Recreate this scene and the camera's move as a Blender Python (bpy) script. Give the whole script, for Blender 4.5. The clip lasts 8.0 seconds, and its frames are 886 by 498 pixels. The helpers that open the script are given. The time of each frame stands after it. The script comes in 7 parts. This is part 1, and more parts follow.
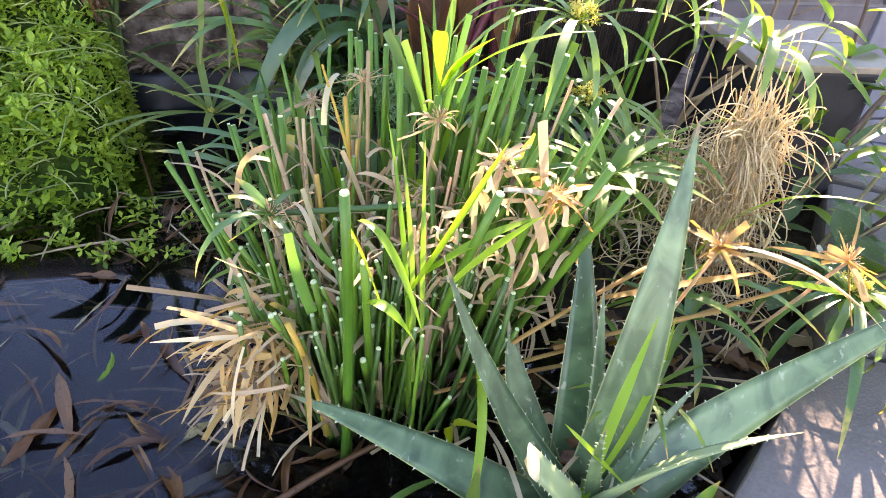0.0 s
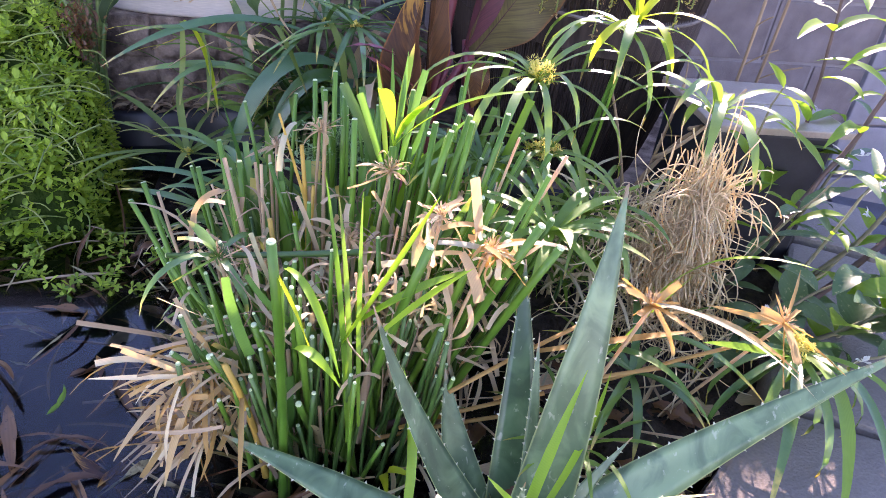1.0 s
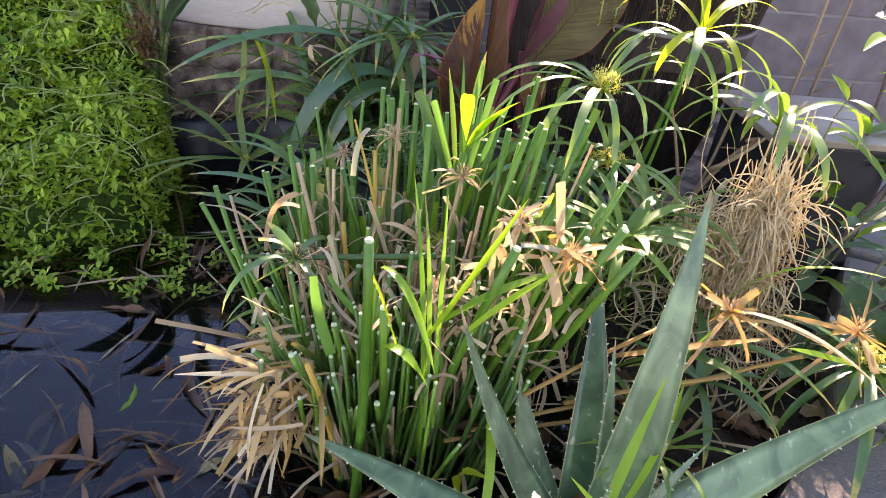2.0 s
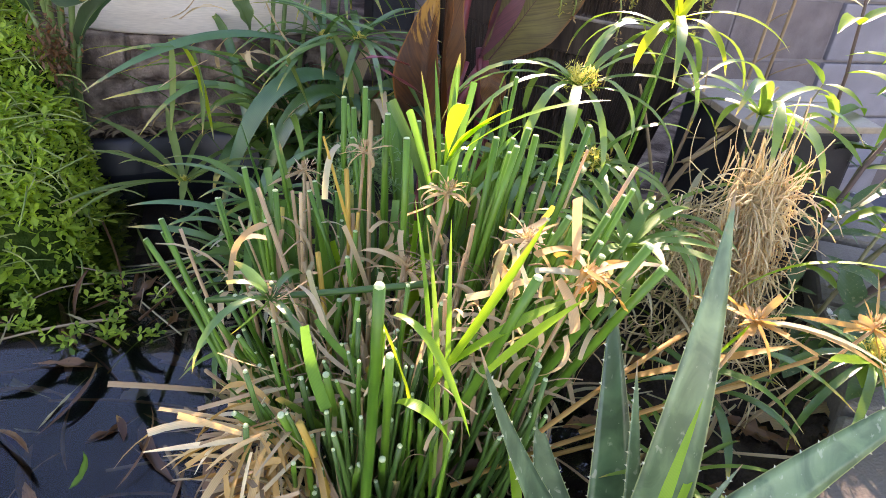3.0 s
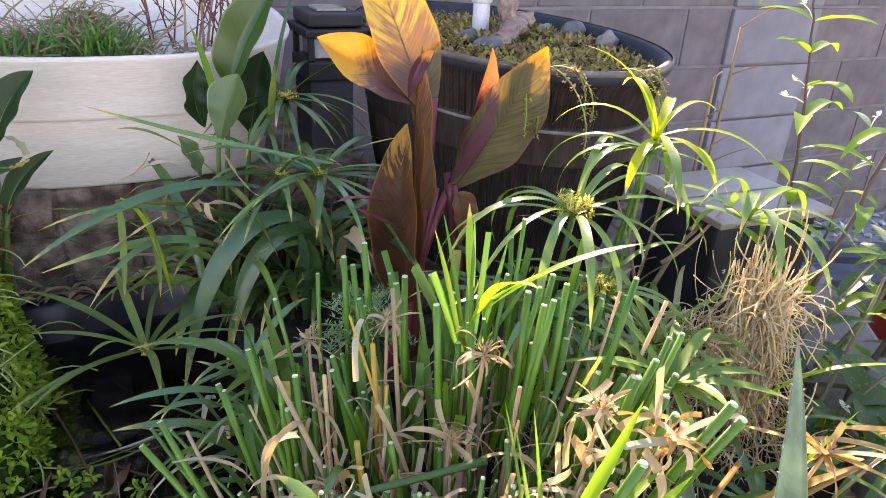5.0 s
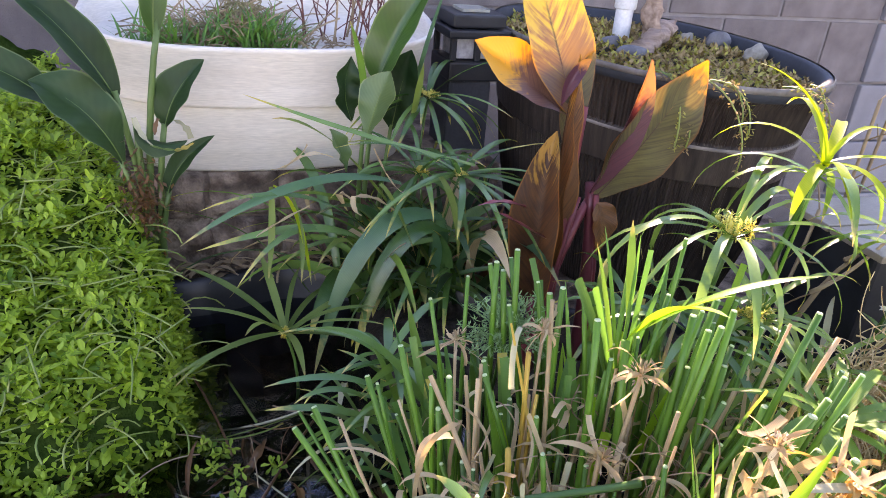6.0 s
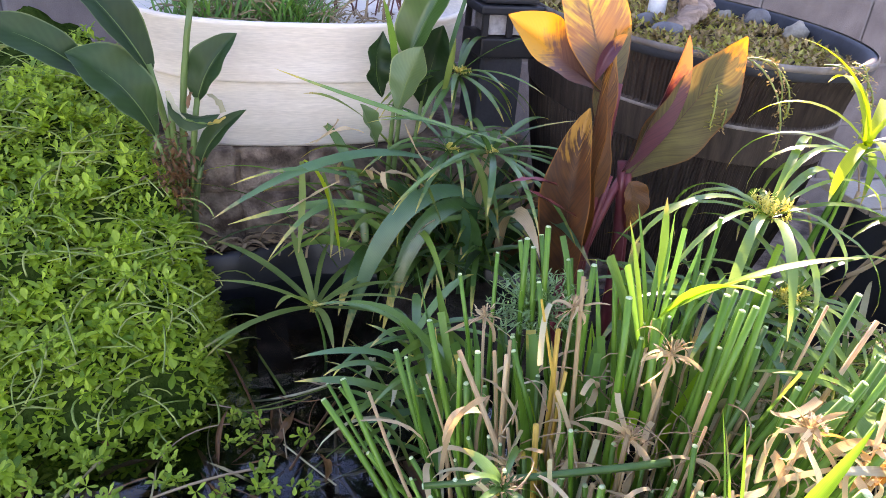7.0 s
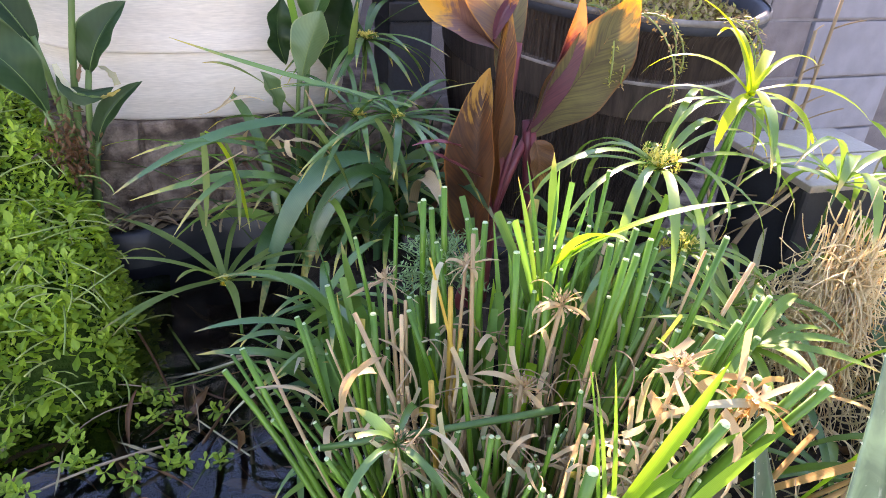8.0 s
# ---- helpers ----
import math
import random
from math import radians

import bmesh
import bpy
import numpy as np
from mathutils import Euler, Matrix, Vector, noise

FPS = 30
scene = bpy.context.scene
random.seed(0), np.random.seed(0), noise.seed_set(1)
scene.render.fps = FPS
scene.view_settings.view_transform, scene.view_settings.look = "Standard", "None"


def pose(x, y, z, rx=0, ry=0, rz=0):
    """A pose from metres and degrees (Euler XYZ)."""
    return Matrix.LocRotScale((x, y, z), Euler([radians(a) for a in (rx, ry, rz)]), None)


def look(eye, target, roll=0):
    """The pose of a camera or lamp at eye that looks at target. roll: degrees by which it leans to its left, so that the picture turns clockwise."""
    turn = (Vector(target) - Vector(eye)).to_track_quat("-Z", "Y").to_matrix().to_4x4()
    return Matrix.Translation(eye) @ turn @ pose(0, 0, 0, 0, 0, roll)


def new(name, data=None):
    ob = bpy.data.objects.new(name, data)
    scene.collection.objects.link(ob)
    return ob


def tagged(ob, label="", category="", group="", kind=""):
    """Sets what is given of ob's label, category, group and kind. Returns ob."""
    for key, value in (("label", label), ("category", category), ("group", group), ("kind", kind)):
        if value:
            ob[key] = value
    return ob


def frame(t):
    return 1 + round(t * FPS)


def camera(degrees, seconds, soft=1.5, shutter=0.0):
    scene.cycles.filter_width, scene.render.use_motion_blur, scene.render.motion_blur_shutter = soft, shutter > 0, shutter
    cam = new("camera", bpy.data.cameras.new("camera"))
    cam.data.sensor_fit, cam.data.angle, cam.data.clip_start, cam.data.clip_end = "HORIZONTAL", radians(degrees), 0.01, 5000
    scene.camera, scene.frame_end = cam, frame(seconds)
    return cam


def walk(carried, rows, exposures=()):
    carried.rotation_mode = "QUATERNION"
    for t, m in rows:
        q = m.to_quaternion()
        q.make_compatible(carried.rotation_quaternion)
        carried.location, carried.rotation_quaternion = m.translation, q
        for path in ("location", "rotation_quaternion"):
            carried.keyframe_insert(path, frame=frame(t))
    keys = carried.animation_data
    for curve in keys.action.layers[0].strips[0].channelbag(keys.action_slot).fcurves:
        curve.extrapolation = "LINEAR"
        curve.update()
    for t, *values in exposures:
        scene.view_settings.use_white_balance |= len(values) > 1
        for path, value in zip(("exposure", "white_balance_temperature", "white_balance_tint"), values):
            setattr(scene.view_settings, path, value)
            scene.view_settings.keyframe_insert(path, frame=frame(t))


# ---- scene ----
cam = camera(64.1, 8.0, soft=0.9)
PATH = [
    (0, (0.0671, 0.0006, 0.4909), (0.2499, 0.7920, -0.0924), 5.45),
    (0.5, (0.1209, -0.0173, 0.5020), (0.3120, 0.7899, -0.0564), 6.81),
    (1, (0.1190, -0.0149, 0.5112), (0.2986, 0.8090, -0.0263), 7.12),
    (1.5, (0.0862, -0.0200, 0.5082), (0.2463, 0.8183, -0.0129), 7.24),
    (1.7, (0.0763, -0.0226, 0.5064), (0.2257, 0.8180, -0.0141), 6.98),
    (2.8, (0.0309, 0.0275, 0.4867), (0.2538, 0.8483, -0.0392), 6.72),
    (3, (0.0183, 0.0628, 0.4849), (0.2765, 0.8767, -0.0356), 6.43),
    (3.3, (0.0013, 0.1325, 0.5112), (0.3260, 0.9178, -0.0160), 5.13),
    (3.5, (0.0052, 0.1469, 0.5107), (0.3571, 0.9307, -0.0010), 4.31),
    (4, (0.0051, 0.1503, 0.5410), (0.4294, 0.9268, 0.0751), 2.49),
    (4.5, (-0.0274, 0.1474, 0.5541), (0.4128, 0.9326, 0.1188), 2.45),
    (5, (-0.0760, 0.1741, 0.5363), (0.3277, 0.9822, 0.1074), 3.24),
    (5.2, (-0.0939, 0.1831, 0.5324), (0.2853, 1.0042, 0.1058), 3.49),
    (6.3, (-0.1473, 0.2069, 0.5437), (0.1247, 1.0594, 0.0972), 4.81),
    (6.5, (-0.1495, 0.2088, 0.5429), (0.1150, 1.0613, 0.0920), 4.81),
    (7, (-0.1433, 0.2026, 0.5353), (0.1119, 1.0496, 0.0691), 4.50),
    (7.5, (-0.1218, 0.1934, 0.5280), (0.1539, 1.0249, 0.0458), 4.20),
    (8, (-0.0958, 0.1819, 0.5324), (0.2245, 0.9881, 0.0350), 4.14),
]
walk(cam, [(t, look(eye, target, roll)) for t, eye, target, roll in PATH], exposures=((0.0, 2.88, 8200, 36), (0.4, 2.86, 7200, 48), (1.0, 2.6, 7000, 50), (1.6, 2.36, 7700, 43), (3.0, 2.55, 8500, 36), (3.5, 2.6, 8400, 37), (4.5, 2.42, 8400, 37), (5.2, 2.40, 8400, 37), (6.5, 2.68, 8150, 38), (8.0, 2.76, 8100, 37)))

# ---- world, sun ----
SUN_EL, SUN_AZ = radians(27), radians(22)  # azimuth from +y towards +x
sun_way = Vector((math.sin(SUN_AZ) * math.cos(SUN_EL), math.cos(SUN_AZ) * math.cos(SUN_EL), math.sin(SUN_EL)))
world = bpy.data.worlds.new("sky")
scene.world = world
world.use_nodes = True
wn = world.node_tree
sky = wn.nodes.new("ShaderNodeTexSky")
sky.sky_type = "NISHITA"
sky.sun_disc = False
sky.dust_density, sky.ozone_density = 0.0, 3.0
sky.sun_elevation, sky.sun_rotation = SUN_EL, SUN_AZ
wn.links.new(sky.outputs[0], wn.nodes["Background"].inputs[0])
wn.nodes["Background"].inputs[1].default_value = 0.15
sun_data = bpy.data.lights.new("sun", "SUN")
sun_data.energy, sun_data.angle, sun_data.color = 3.9, radians(0.6), (1.0, 0.95, 0.86)
sun = new("sun", sun_data)
sun.matrix_world = look(sun_way * 20, (0, 0, 0))


# ---- materials ----
def shader(name, rough=0.6, metal=0.0, spec=0.5):
    m = bpy.data.materials.new(name)
    m.use_nodes = True
    nt = m.node_tree
    b = nt.nodes["Principled BSDF"]
    b.inputs["Roughness"].default_value = rough
    b.inputs["Metallic"].default_value = metal
    b.inputs["Specular IOR Level"].default_value = spec
    return m, nt, b


def noise_of(nt, scale, detail=4.0, stretch=(1, 1, 1), coord="Object", dist=0.0):
    co = nt.nodes.new("ShaderNodeTexCoord")
    mp = nt.nodes.new("ShaderNodeMapping")
    mp.inputs["Scale"].default_value = stretch
    n = nt.nodes.new("ShaderNodeTexNoise")
    n.inputs["Scale"].default_value = scale
    n.inputs["Detail"].default_value = detail
    n.inputs["Distortion"].default_value = dist
    nt.links.new(co.outputs[coord], mp.inputs[0])
    nt.links.new(mp.outputs[0], n.inputs["Vector"])
    return n.outputs["Fac"]


def ramp(nt, fac, stops):
    r = nt.nodes.new("ShaderNodeValToRGB")
    el = r.color_ramp.elements
    while len(el) < len(stops):
        el.new(0.5)
    for e, (p, c) in zip(el, stops):
        e.position, e.color = p, (*c, 1) if len(c) == 3 else c
    nt.links.new(fac, r.inputs[0])
    return r.outputs[0]


def mix(nt, fac, a, b, mode="MIX"):
    x = nt.nodes.new("ShaderNodeMix")
    x.data_type, x.blend_type = "RGBA", mode
    for sock, val in ((x.inputs[0], fac), (x.inputs[6], a), (x.inputs[7], b)):
        if hasattr(val, "links"):
            nt.links.new(val, sock)
        elif isinstance(val, (int, float)):
            sock.default_value = val
        else:
            sock.default_value = (*val, 1)
    return x.outputs[2]


def math_node(nt, op, a, b=0.0):
    x = nt.nodes.new("ShaderNodeMath")
    x.operation = op
    for sock, val in ((x.inputs[0], a), (x.inputs[1], b)):
        if hasattr(val, "links"):
            nt.links.new(val, sock)
        else:
            sock.default_value = val
    return x.outputs[0]


def bump(nt, bsdf, fac, strength=0.3, dist=0.002):
    x = nt.nodes.new("ShaderNodeBump")
    x.inputs["Strength"].default_value = strength
    x.inputs["Distance"].default_value = dist
    nt.links.new(fac, x.inputs["Height"])
    nt.links.new(x.outputs[0], bsdf.inputs["Normal"])
    return x


def rough_solid(name, c1, c2, scale=20, rough=0.8, bump_s=0.3, bump_d=0.002, fine=300, spec=0.3, c3=None, metal=0.0, stretch=(1, 1, 1), lo=0.3, hi=0.7):
    """A solid surface: large stains between two colours, a fine grain and its relief, and a shade of its own for each object."""
    m, nt, b = shader(name, rough, metal, spec)
    big = noise_of(nt, scale, 5, stretch)
    col = ramp(nt, big, [(lo, c1), (hi, c2)])
    small = noise_of(nt, fine, 3, stretch)
    col = mix(nt, 0.35, col, ramp(nt, small, [(0.3, (0.45, 0.45, 0.45)), (0.75, (1, 1, 1))]), "MULTIPLY")
    if c3:
        stain = noise_of(nt, scale * 0.37, 6, (1, 1, 1), "Object", 1.0)
        col = mix(nt, ramp(nt, stain, [(0.55, (0, 0, 0)), (0.68, (0.8, 0.8, 0.8))]), col, c3)
    info = nt.nodes.new("ShaderNodeObjectInfo")
    col = mix(nt, 1.0, col, ramp(nt, info.outputs["Random"], [(0, (0.82, 0.82, 0.82)), (1, (1.0, 1.0, 1.0))]), "MULTIPLY")
    nt.links.new(col, b.inputs["Base Color"])
    bump(nt, b, mix(nt, 0.5, big, small), bump_s, bump_d)
    return m


def leaf_mat(name, c1, c2, trans=0.35, rough=0.42, veins=60.0, tip=None, tip_at=0.9, tcol=None, spots=None, spec=0.4, edge=None, rag=0.0, bands=0.0, streak=None, scars=None, mottle=False, soft=0.07):
    """A leaf: two greens by patch and by object, fine lengthwise veins, tips coloured dry or, on canna, sunlit, and
    light that shines through.
    """
    m, nt, b = shader(name, rough, 0, spec)
    uv = nt.nodes.new("ShaderNodeUVMap")
    sep = nt.nodes.new("ShaderNodeSeparateXYZ")
    nt.links.new(uv.outputs[0], sep.inputs[0])
    patch = noise_of(nt, 28, 4)
    info = nt.nodes.new("ShaderNodeObjectInfo")
    geo = nt.nodes.new("ShaderNodeNewGeometry")
    rnd = math_node(nt, "FRACT", math_node(nt, "ADD", info.outputs["Random"], geo.outputs["Random Per Island"]))
    fac = math_node(nt, "ADD", math_node(nt, "MULTIPLY", patch, 0.55), math_node(nt, "MULTIPLY", rnd, 0.5))
    col = ramp(nt, fac, [(0.2, c1), (0.8, c2)])
    away = math_node(nt, "ABSOLUTE", math_node(nt, "SUBTRACT", sep.outputs[0], 0.5))
    along = math_node(nt, "SUBTRACT", sep.outputs[1], math_node(nt, "MULTIPLY", away, 0.45))
    vein = math_node(nt, "SINE", math_node(nt, "MULTIPLY", along if bands else sep.outputs[0], bands or veins))
    vein = math_node(nt, "MULTIPLY_ADD", vein, 0.5)
    vein.node.inputs[2].default_value = 0.5
    col = mix(nt, 0.13 if bands else 0.22, col, ramp(nt, vein, [(0, (0.45, 0.5, 0.4)), (1, (1, 1, 1))]), "MULTIPLY")
    if streak:
        st = nt.nodes.new("ShaderNodeTexNoise")
        com = nt.nodes.new("ShaderNodeCombineXYZ")
        nt.links.new(math_node(nt, "MULTIPLY", sep.outputs[0], 1.3), com.inputs[0])
        nt.links.new(math_node(nt, "MULTIPLY", along, 30.0), com.inputs[1])
        nt.links.new(com.outputs[0], st.inputs["Vector"])
        st.inputs["Scale"].default_value, st.inputs["Detail"].default_value = 1.6, 7
        col = mix(nt, ramp(nt, st.outputs["Fac"], [(0.36, (0, 0, 0)), (0.75, (0.8, 0.8, 0.8))]), col, streak)
    if mottle:
        blot = noise_of(nt, 34, 6, (1, 1, 0.6), "Object", 0.8)
        col = mix(nt, 0.75, col, ramp(nt, blot, [(0.40, (0.36, 0.44, 0.40)), (0.60, (1.15, 1.12, 1.05))]), "MULTIPLY")
        fleck = noise_of(nt, 420, 2, (1, 1, 0.5))
        col = mix(nt, ramp(nt, fleck, [(0.72, (0, 0, 0)), (0.78, (0.4, 0.4, 0.4))]), col, (0.42, 0.47, 0.34))
    if scars:
        sc = noise_of(nt, 120, 5, (1, 1, 0.35), "Object", 0.6)
        col = mix(nt, ramp(nt, sc, [(0.64, (0, 0, 0)), (0.70, (0.5, 0.5, 0.5))]), col, scars)
    if edge:
        col = mix(nt, ramp(nt, away, [(0.462, (0, 0, 0)), (0.495, (1, 1, 1))]), col, edge)
    if spots:
        sp = noise_of(nt, 240, 2)
        col = mix(nt, ramp(nt, sp, [(0.62, (0, 0, 0)), (0.7, (0.8, 0.8, 0.8))]), col, spots)
    if tip:
        at = math_node(nt, "ADD", sep.outputs[1], math_node(nt, "MULTIPLY", math_node(nt, "SUBTRACT", noise_of(nt, 90, 3), 0.5), 0.25))
        if rag:
            rg = nt.nodes.new("ShaderNodeTexNoise")
            cb = nt.nodes.new("ShaderNodeCombineXYZ")
            nt.links.new(math_node(nt, "MULTIPLY", sep.outputs[0], 2.2), cb.inputs[0])
            nt.links.new(math_node(nt, "MULTIPLY", along, 22.0), cb.inputs[1])
            nt.links.new(cb.outputs[0], rg.inputs["Vector"])
            rg.inputs["Scale"].default_value, rg.inputs["Detail"].default_value = 1.0, 6
            at = math_node(nt, "ADD", at, math_node(nt, "MULTIPLY", math_node(nt, "SUBTRACT", rg.outputs["Fac"], 0.5), rag))
        col = mix(nt, ramp(nt, at, [(max(0.0, tip_at - soft), (0, 0, 0)), (tip_at + soft * 0.6, (1, 1, 1))]), col, tip)
    nt.links.new(col, b.inputs["Base Color"])
    bump(nt, b, mix(nt, 0.6, vein, noise_of(nt, 400, 2)), 0.25, 0.0006)
    if trans:
        tr = nt.nodes.new("ShaderNodeBsdfTranslucent")
        tc = mix(nt, 1.0, col, tcol or (1.0, 1.0, 0.55), "MULTIPLY")
        tc = mix(nt, 1.0, tc, (1.6, 1.6, 1.6), "MULTIPLY")
        nt.links.new(tc, tr.inputs[0])
        mx = nt.nodes.new("ShaderNodeMixShader")
        mx.inputs[0].default_value = trans
        nt.links.new(b.outputs[0], mx.inputs[1])
        nt.links.new(tr.outputs[0], mx.inputs[2])
        nt.links.new(mx.outputs[0], nt.nodes["Material Output"].inputs[0])
    return m


M = {}
M["block"] = rough_solid("concrete_block", (0.165, 0.136, 0.125), (0.262, 0.219, 0.204), 12, 0.92, 1.0, 0.006, 420, lo=0.3, hi=0.7)
M["pilaster"] = rough_solid("pilaster_block", (0.23, 0.215, 0.22), (0.32, 0.30, 0.305), 9, 0.9, 0.4, 0.002, 500)
M["mortar"] = rough_solid("mortar", (0.20, 0.175, 0.165), (0.29, 0.26, 0.245), 14, 0.95, 0.5, 0.002, 600)
M["ledge"] = rough_solid("old_block", (0.10, 0.066, 0.047), (0.36, 0.265, 0.20), 26, 0.95, 1.0, 0.008, 260, c3=(0.03, 0.02, 0.014), lo=0.38, hi=0.62)
M["paver"] = rough_solid("concrete_paver", (0.175, 0.152, 0.125), (0.262, 0.23, 0.192), 10, 0.92, 0.9, 0.003, 300, c3=(0.12, 0.10, 0.08))
M["gravel"] = rough_solid("white_gravel", (0.45, 0.44, 0.44), (0.72, 0.71, 0.70), 40, 0.9, 0.4, 0.002, 300)
M["ground"] = rough_solid("gravel_ground", (0.30, 0.28, 0.27), (0.5, 0.48, 0.46), 60, 0.95, 0.8, 0.01, 200)
M["liner"] = rough_solid("black_liner", (0.012, 0.012, 0.014), (0.022, 0.022, 0.026), 20, 0.42, 0.15, 0.001, 260, spec=0.5)
M["silt"] = rough_solid("pond_silt", (0.006, 0.005, 0.004), (0.016, 0.012, 0.008), 25, 0.95, 0.8, 0.006, 200)
M["soil"] = rough_solid("dark_soil", (0.03, 0.02, 0.014), (0.075, 0.055, 0.04), 60, 0.97, 1.0, 0.006, 240)
M["white_pot"] = rough_solid("cream_resin", (0.72, 0.635, 0.52), (0.80, 0.725, 0.62), 6, 0.45, 0.35, 0.0012, 60, stretch=(1, 1, 9))
M["barrel"] = rough_solid("brown_resin_barrel", (0.022, 0.016, 0.013), (0.075, 0.054, 0.042), 16, 0.5, 0.6, 0.002, 90, stretch=(6, 6, 0.2), spec=0.3)
M["barrel_in"] = rough_solid("barrel_inside", (0.02, 0.024, 0.03), (0.045, 0.05, 0.06), 14, 0.6, 0.3, 0.001, 200)
M["black_plastic"] = rough_solid("black_plastic", (0.012, 0.013, 0.016), (0.03, 0.032, 0.036), 18, 0.45, 0.2, 0.001, 300)
M["lid"] = rough_solid("weathered_lid", (0.24, 0.19, 0.14), (0.42, 0.345, 0.26), 10, 0.38, 0.3, 0.001, 200, spec=0.5)
M["steel_blue"] = rough_solid("grey_blue_paint", (0.075, 0.08, 0.095), (0.14, 0.15, 0.17), 12, 0.6, 0.5, 0.002, 200)
M["post_grey"] = rough_solid("dark_grey_post", (0.03, 0.033, 0.04), (0.065, 0.07, 0.08), 12, 0.7, 0.5, 0.002, 200)
M["pvc"] = rough_solid("white_pvc", (0.72, 0.72, 0.72), (0.8, 0.8, 0.8), 20, 0.35, 0.1, 0.0005, 200)
M["stone"] = rough_solid("grey_stone", (0.085, 0.08, 0.08), (0.19, 0.18, 0.18), 40, 0.75, 0.4, 0.002, 300)
M["pale_stone"] = rough_solid("pale_stone", (0.22, 0.19, 0.15), (0.38, 0.34, 0.27), 50, 0.85, 0.6, 0.003, 300)
M["drift"] = rough_solid("driftwood", (0.24, 0.16, 0.12), (0.50, 0.36, 0.28), 40, 0.9, 1.0, 0.006, 120, stretch=(0.4, 2, 2), spec=0.1)
M["red_pot"] = rough_solid("red_plastic", (0.42, 0.03, 0.015), (0.58, 0.055, 0.025), 14, 0.5, 0.2, 0.001, 200)
M["terracotta"] = rough_solid("orange_terracotta", (0.5, 0.13, 0.06), (0.62, 0.19, 0.10), 14, 0.7, 0.3, 0.001, 200)
M["solar"] = rough_solid("solar_cell", (0.30, 0.31, 0.26), (0.38, 0.38, 0.33), 14, 0.2, 0.1, 0.0005, 200)
M["lamp_window"] = rough_solid("clear_lens", (0.35, 0.35, 0.36), (0.6, 0.6, 0.6), 90, 0.15, 0.1, 0.0005, 200)

M["stem"] = leaf_mat("sedge_stem", (0.04, 0.14, 0.014), (0.135, 0.305, 0.032), 0.14, 0.36, 40, spec=0.4)
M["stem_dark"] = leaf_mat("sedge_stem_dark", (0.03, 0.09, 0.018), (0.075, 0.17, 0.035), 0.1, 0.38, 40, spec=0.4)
M["pith"] = leaf_mat("cut_pith", (0.42, 0.54, 0.28), (0.62, 0.70, 0.44), 0.2, 0.8, 20)
M["dry"] = leaf_mat("dry_leaf", (0.40, 0.275, 0.145), (0.66, 0.50, 0.30), 0.3, 0.65, 50, tcol=(1.0, 0.86, 0.62), spec=0.25)
M["gold"] = leaf_mat("golden_dry_leaf", (0.44, 0.26, 0.08), (0.60, 0.385, 0.15), 0.33, 0.65, 50, tcol=(1.0, 0.8, 0.45), spec=0.25)
M["ochre"] = leaf_mat("ochre_stem", (0.44, 0.25, 0.03), (0.56, 0.36, 0.07), 0.15, 0.55, 40)
M["straw"] = leaf_mat("straw", (0.52, 0.41, 0.23), (0.86, 0.73, 0.48), 0.3, 0.7, 30, tcol=(1.0, 0.92, 0.7), spec=0.2)
M["straw_deep"] = leaf_mat("rusty_straw", (0.40, 0.25, 0.10), (0.70, 0.50, 0.25), 0.3, 0.75, 30, tcol=(1.0, 0.8, 0.5), spec=0.15)
M["blade"] = leaf_mat("green_blade", (0.06, 0.155, 0.025), (0.18, 0.31, 0.048), 0.34, 0.45, 70, tip=(0.42, 0.30, 0.10), tip_at=0.94, spec=0.3)
M["blade_dark"] = leaf_mat("dark_blade", (0.035, 0.115, 0.030), (0.15, 0.28, 0.075), 0.3, 0.27, 70, tip=(0.50, 0.40, 0.10), tip_at=0.88, spec=0.7)
M["blade_blue"] = leaf_mat("blue_green_strap", (0.035, 0.115, 0.05), (0.10, 0.225, 0.095), 0.28, 0.34, 80, tip=(0.40, 0.32, 0.12), tip_at=0.93, spec=0.5)
M["blade_olive"] = leaf_mat("olive_blade", (0.08, 0.14, 0.03), (0.18, 0.25, 0.06), 0.3, 0.45, 70, tip=(0.40, 0.30, 0.10), tip_at=0.93, spec=0.25)
M["lime"] = leaf_mat("lime_blade", (0.14, 0.32, 0.02), (0.28, 0.47, 0.03), 0.45, 0.38, 60)
M["yellow"] = leaf_mat("yellow_bract", (0.30, 0.40, 0.015), (0.46, 0.52, 0.03), 0.5, 0.4, 60, tip=(0.6, 0.5, 0.3), tip_at=0.97)
M["bleached"] = leaf_mat("bleached_blade", (0.38, 0.33, 0.19), (0.54, 0.49, 0.33), 0.25, 0.7, 50, spec=0.15)
M["flower"] = leaf_mat("sedge_flower", (0.56, 0.50, 0.12), (0.80, 0.72, 0.30), 0.5, 0.8, 20, tcol=(1.0, 0.95, 0.5), spec=0.1)
M["dry_flower"] = leaf_mat("dry_flower", (0.34, 0.20, 0.12), (0.60, 0.44, 0.28), 0.25, 0.85, 20)
M["fluff"] = leaf_mat("pale_seed_head", (0.16, 0.30, 0.13), (0.32, 0.48, 0.24), 0.35, 0.7, 20)
M["cress"] = leaf_mat("cress_leaf", (0.065, 0.172, 0.012), (0.43, 0.57, 0.065), 0.45, 0.4, 14, spec=0.35)
M["cress_stem"] = leaf_mat("cress_stem", (0.16, 0.24, 0.05), (0.30, 0.34, 0.10), 0.15, 0.6, 14)
M["cress_shade"] = rough_solid("cress_gap_shade", (0.012, 0.03, 0.005), (0.04, 0.07, 0.014), 60, 0.95, 1.0, 0.008, 200, spec=0.0)
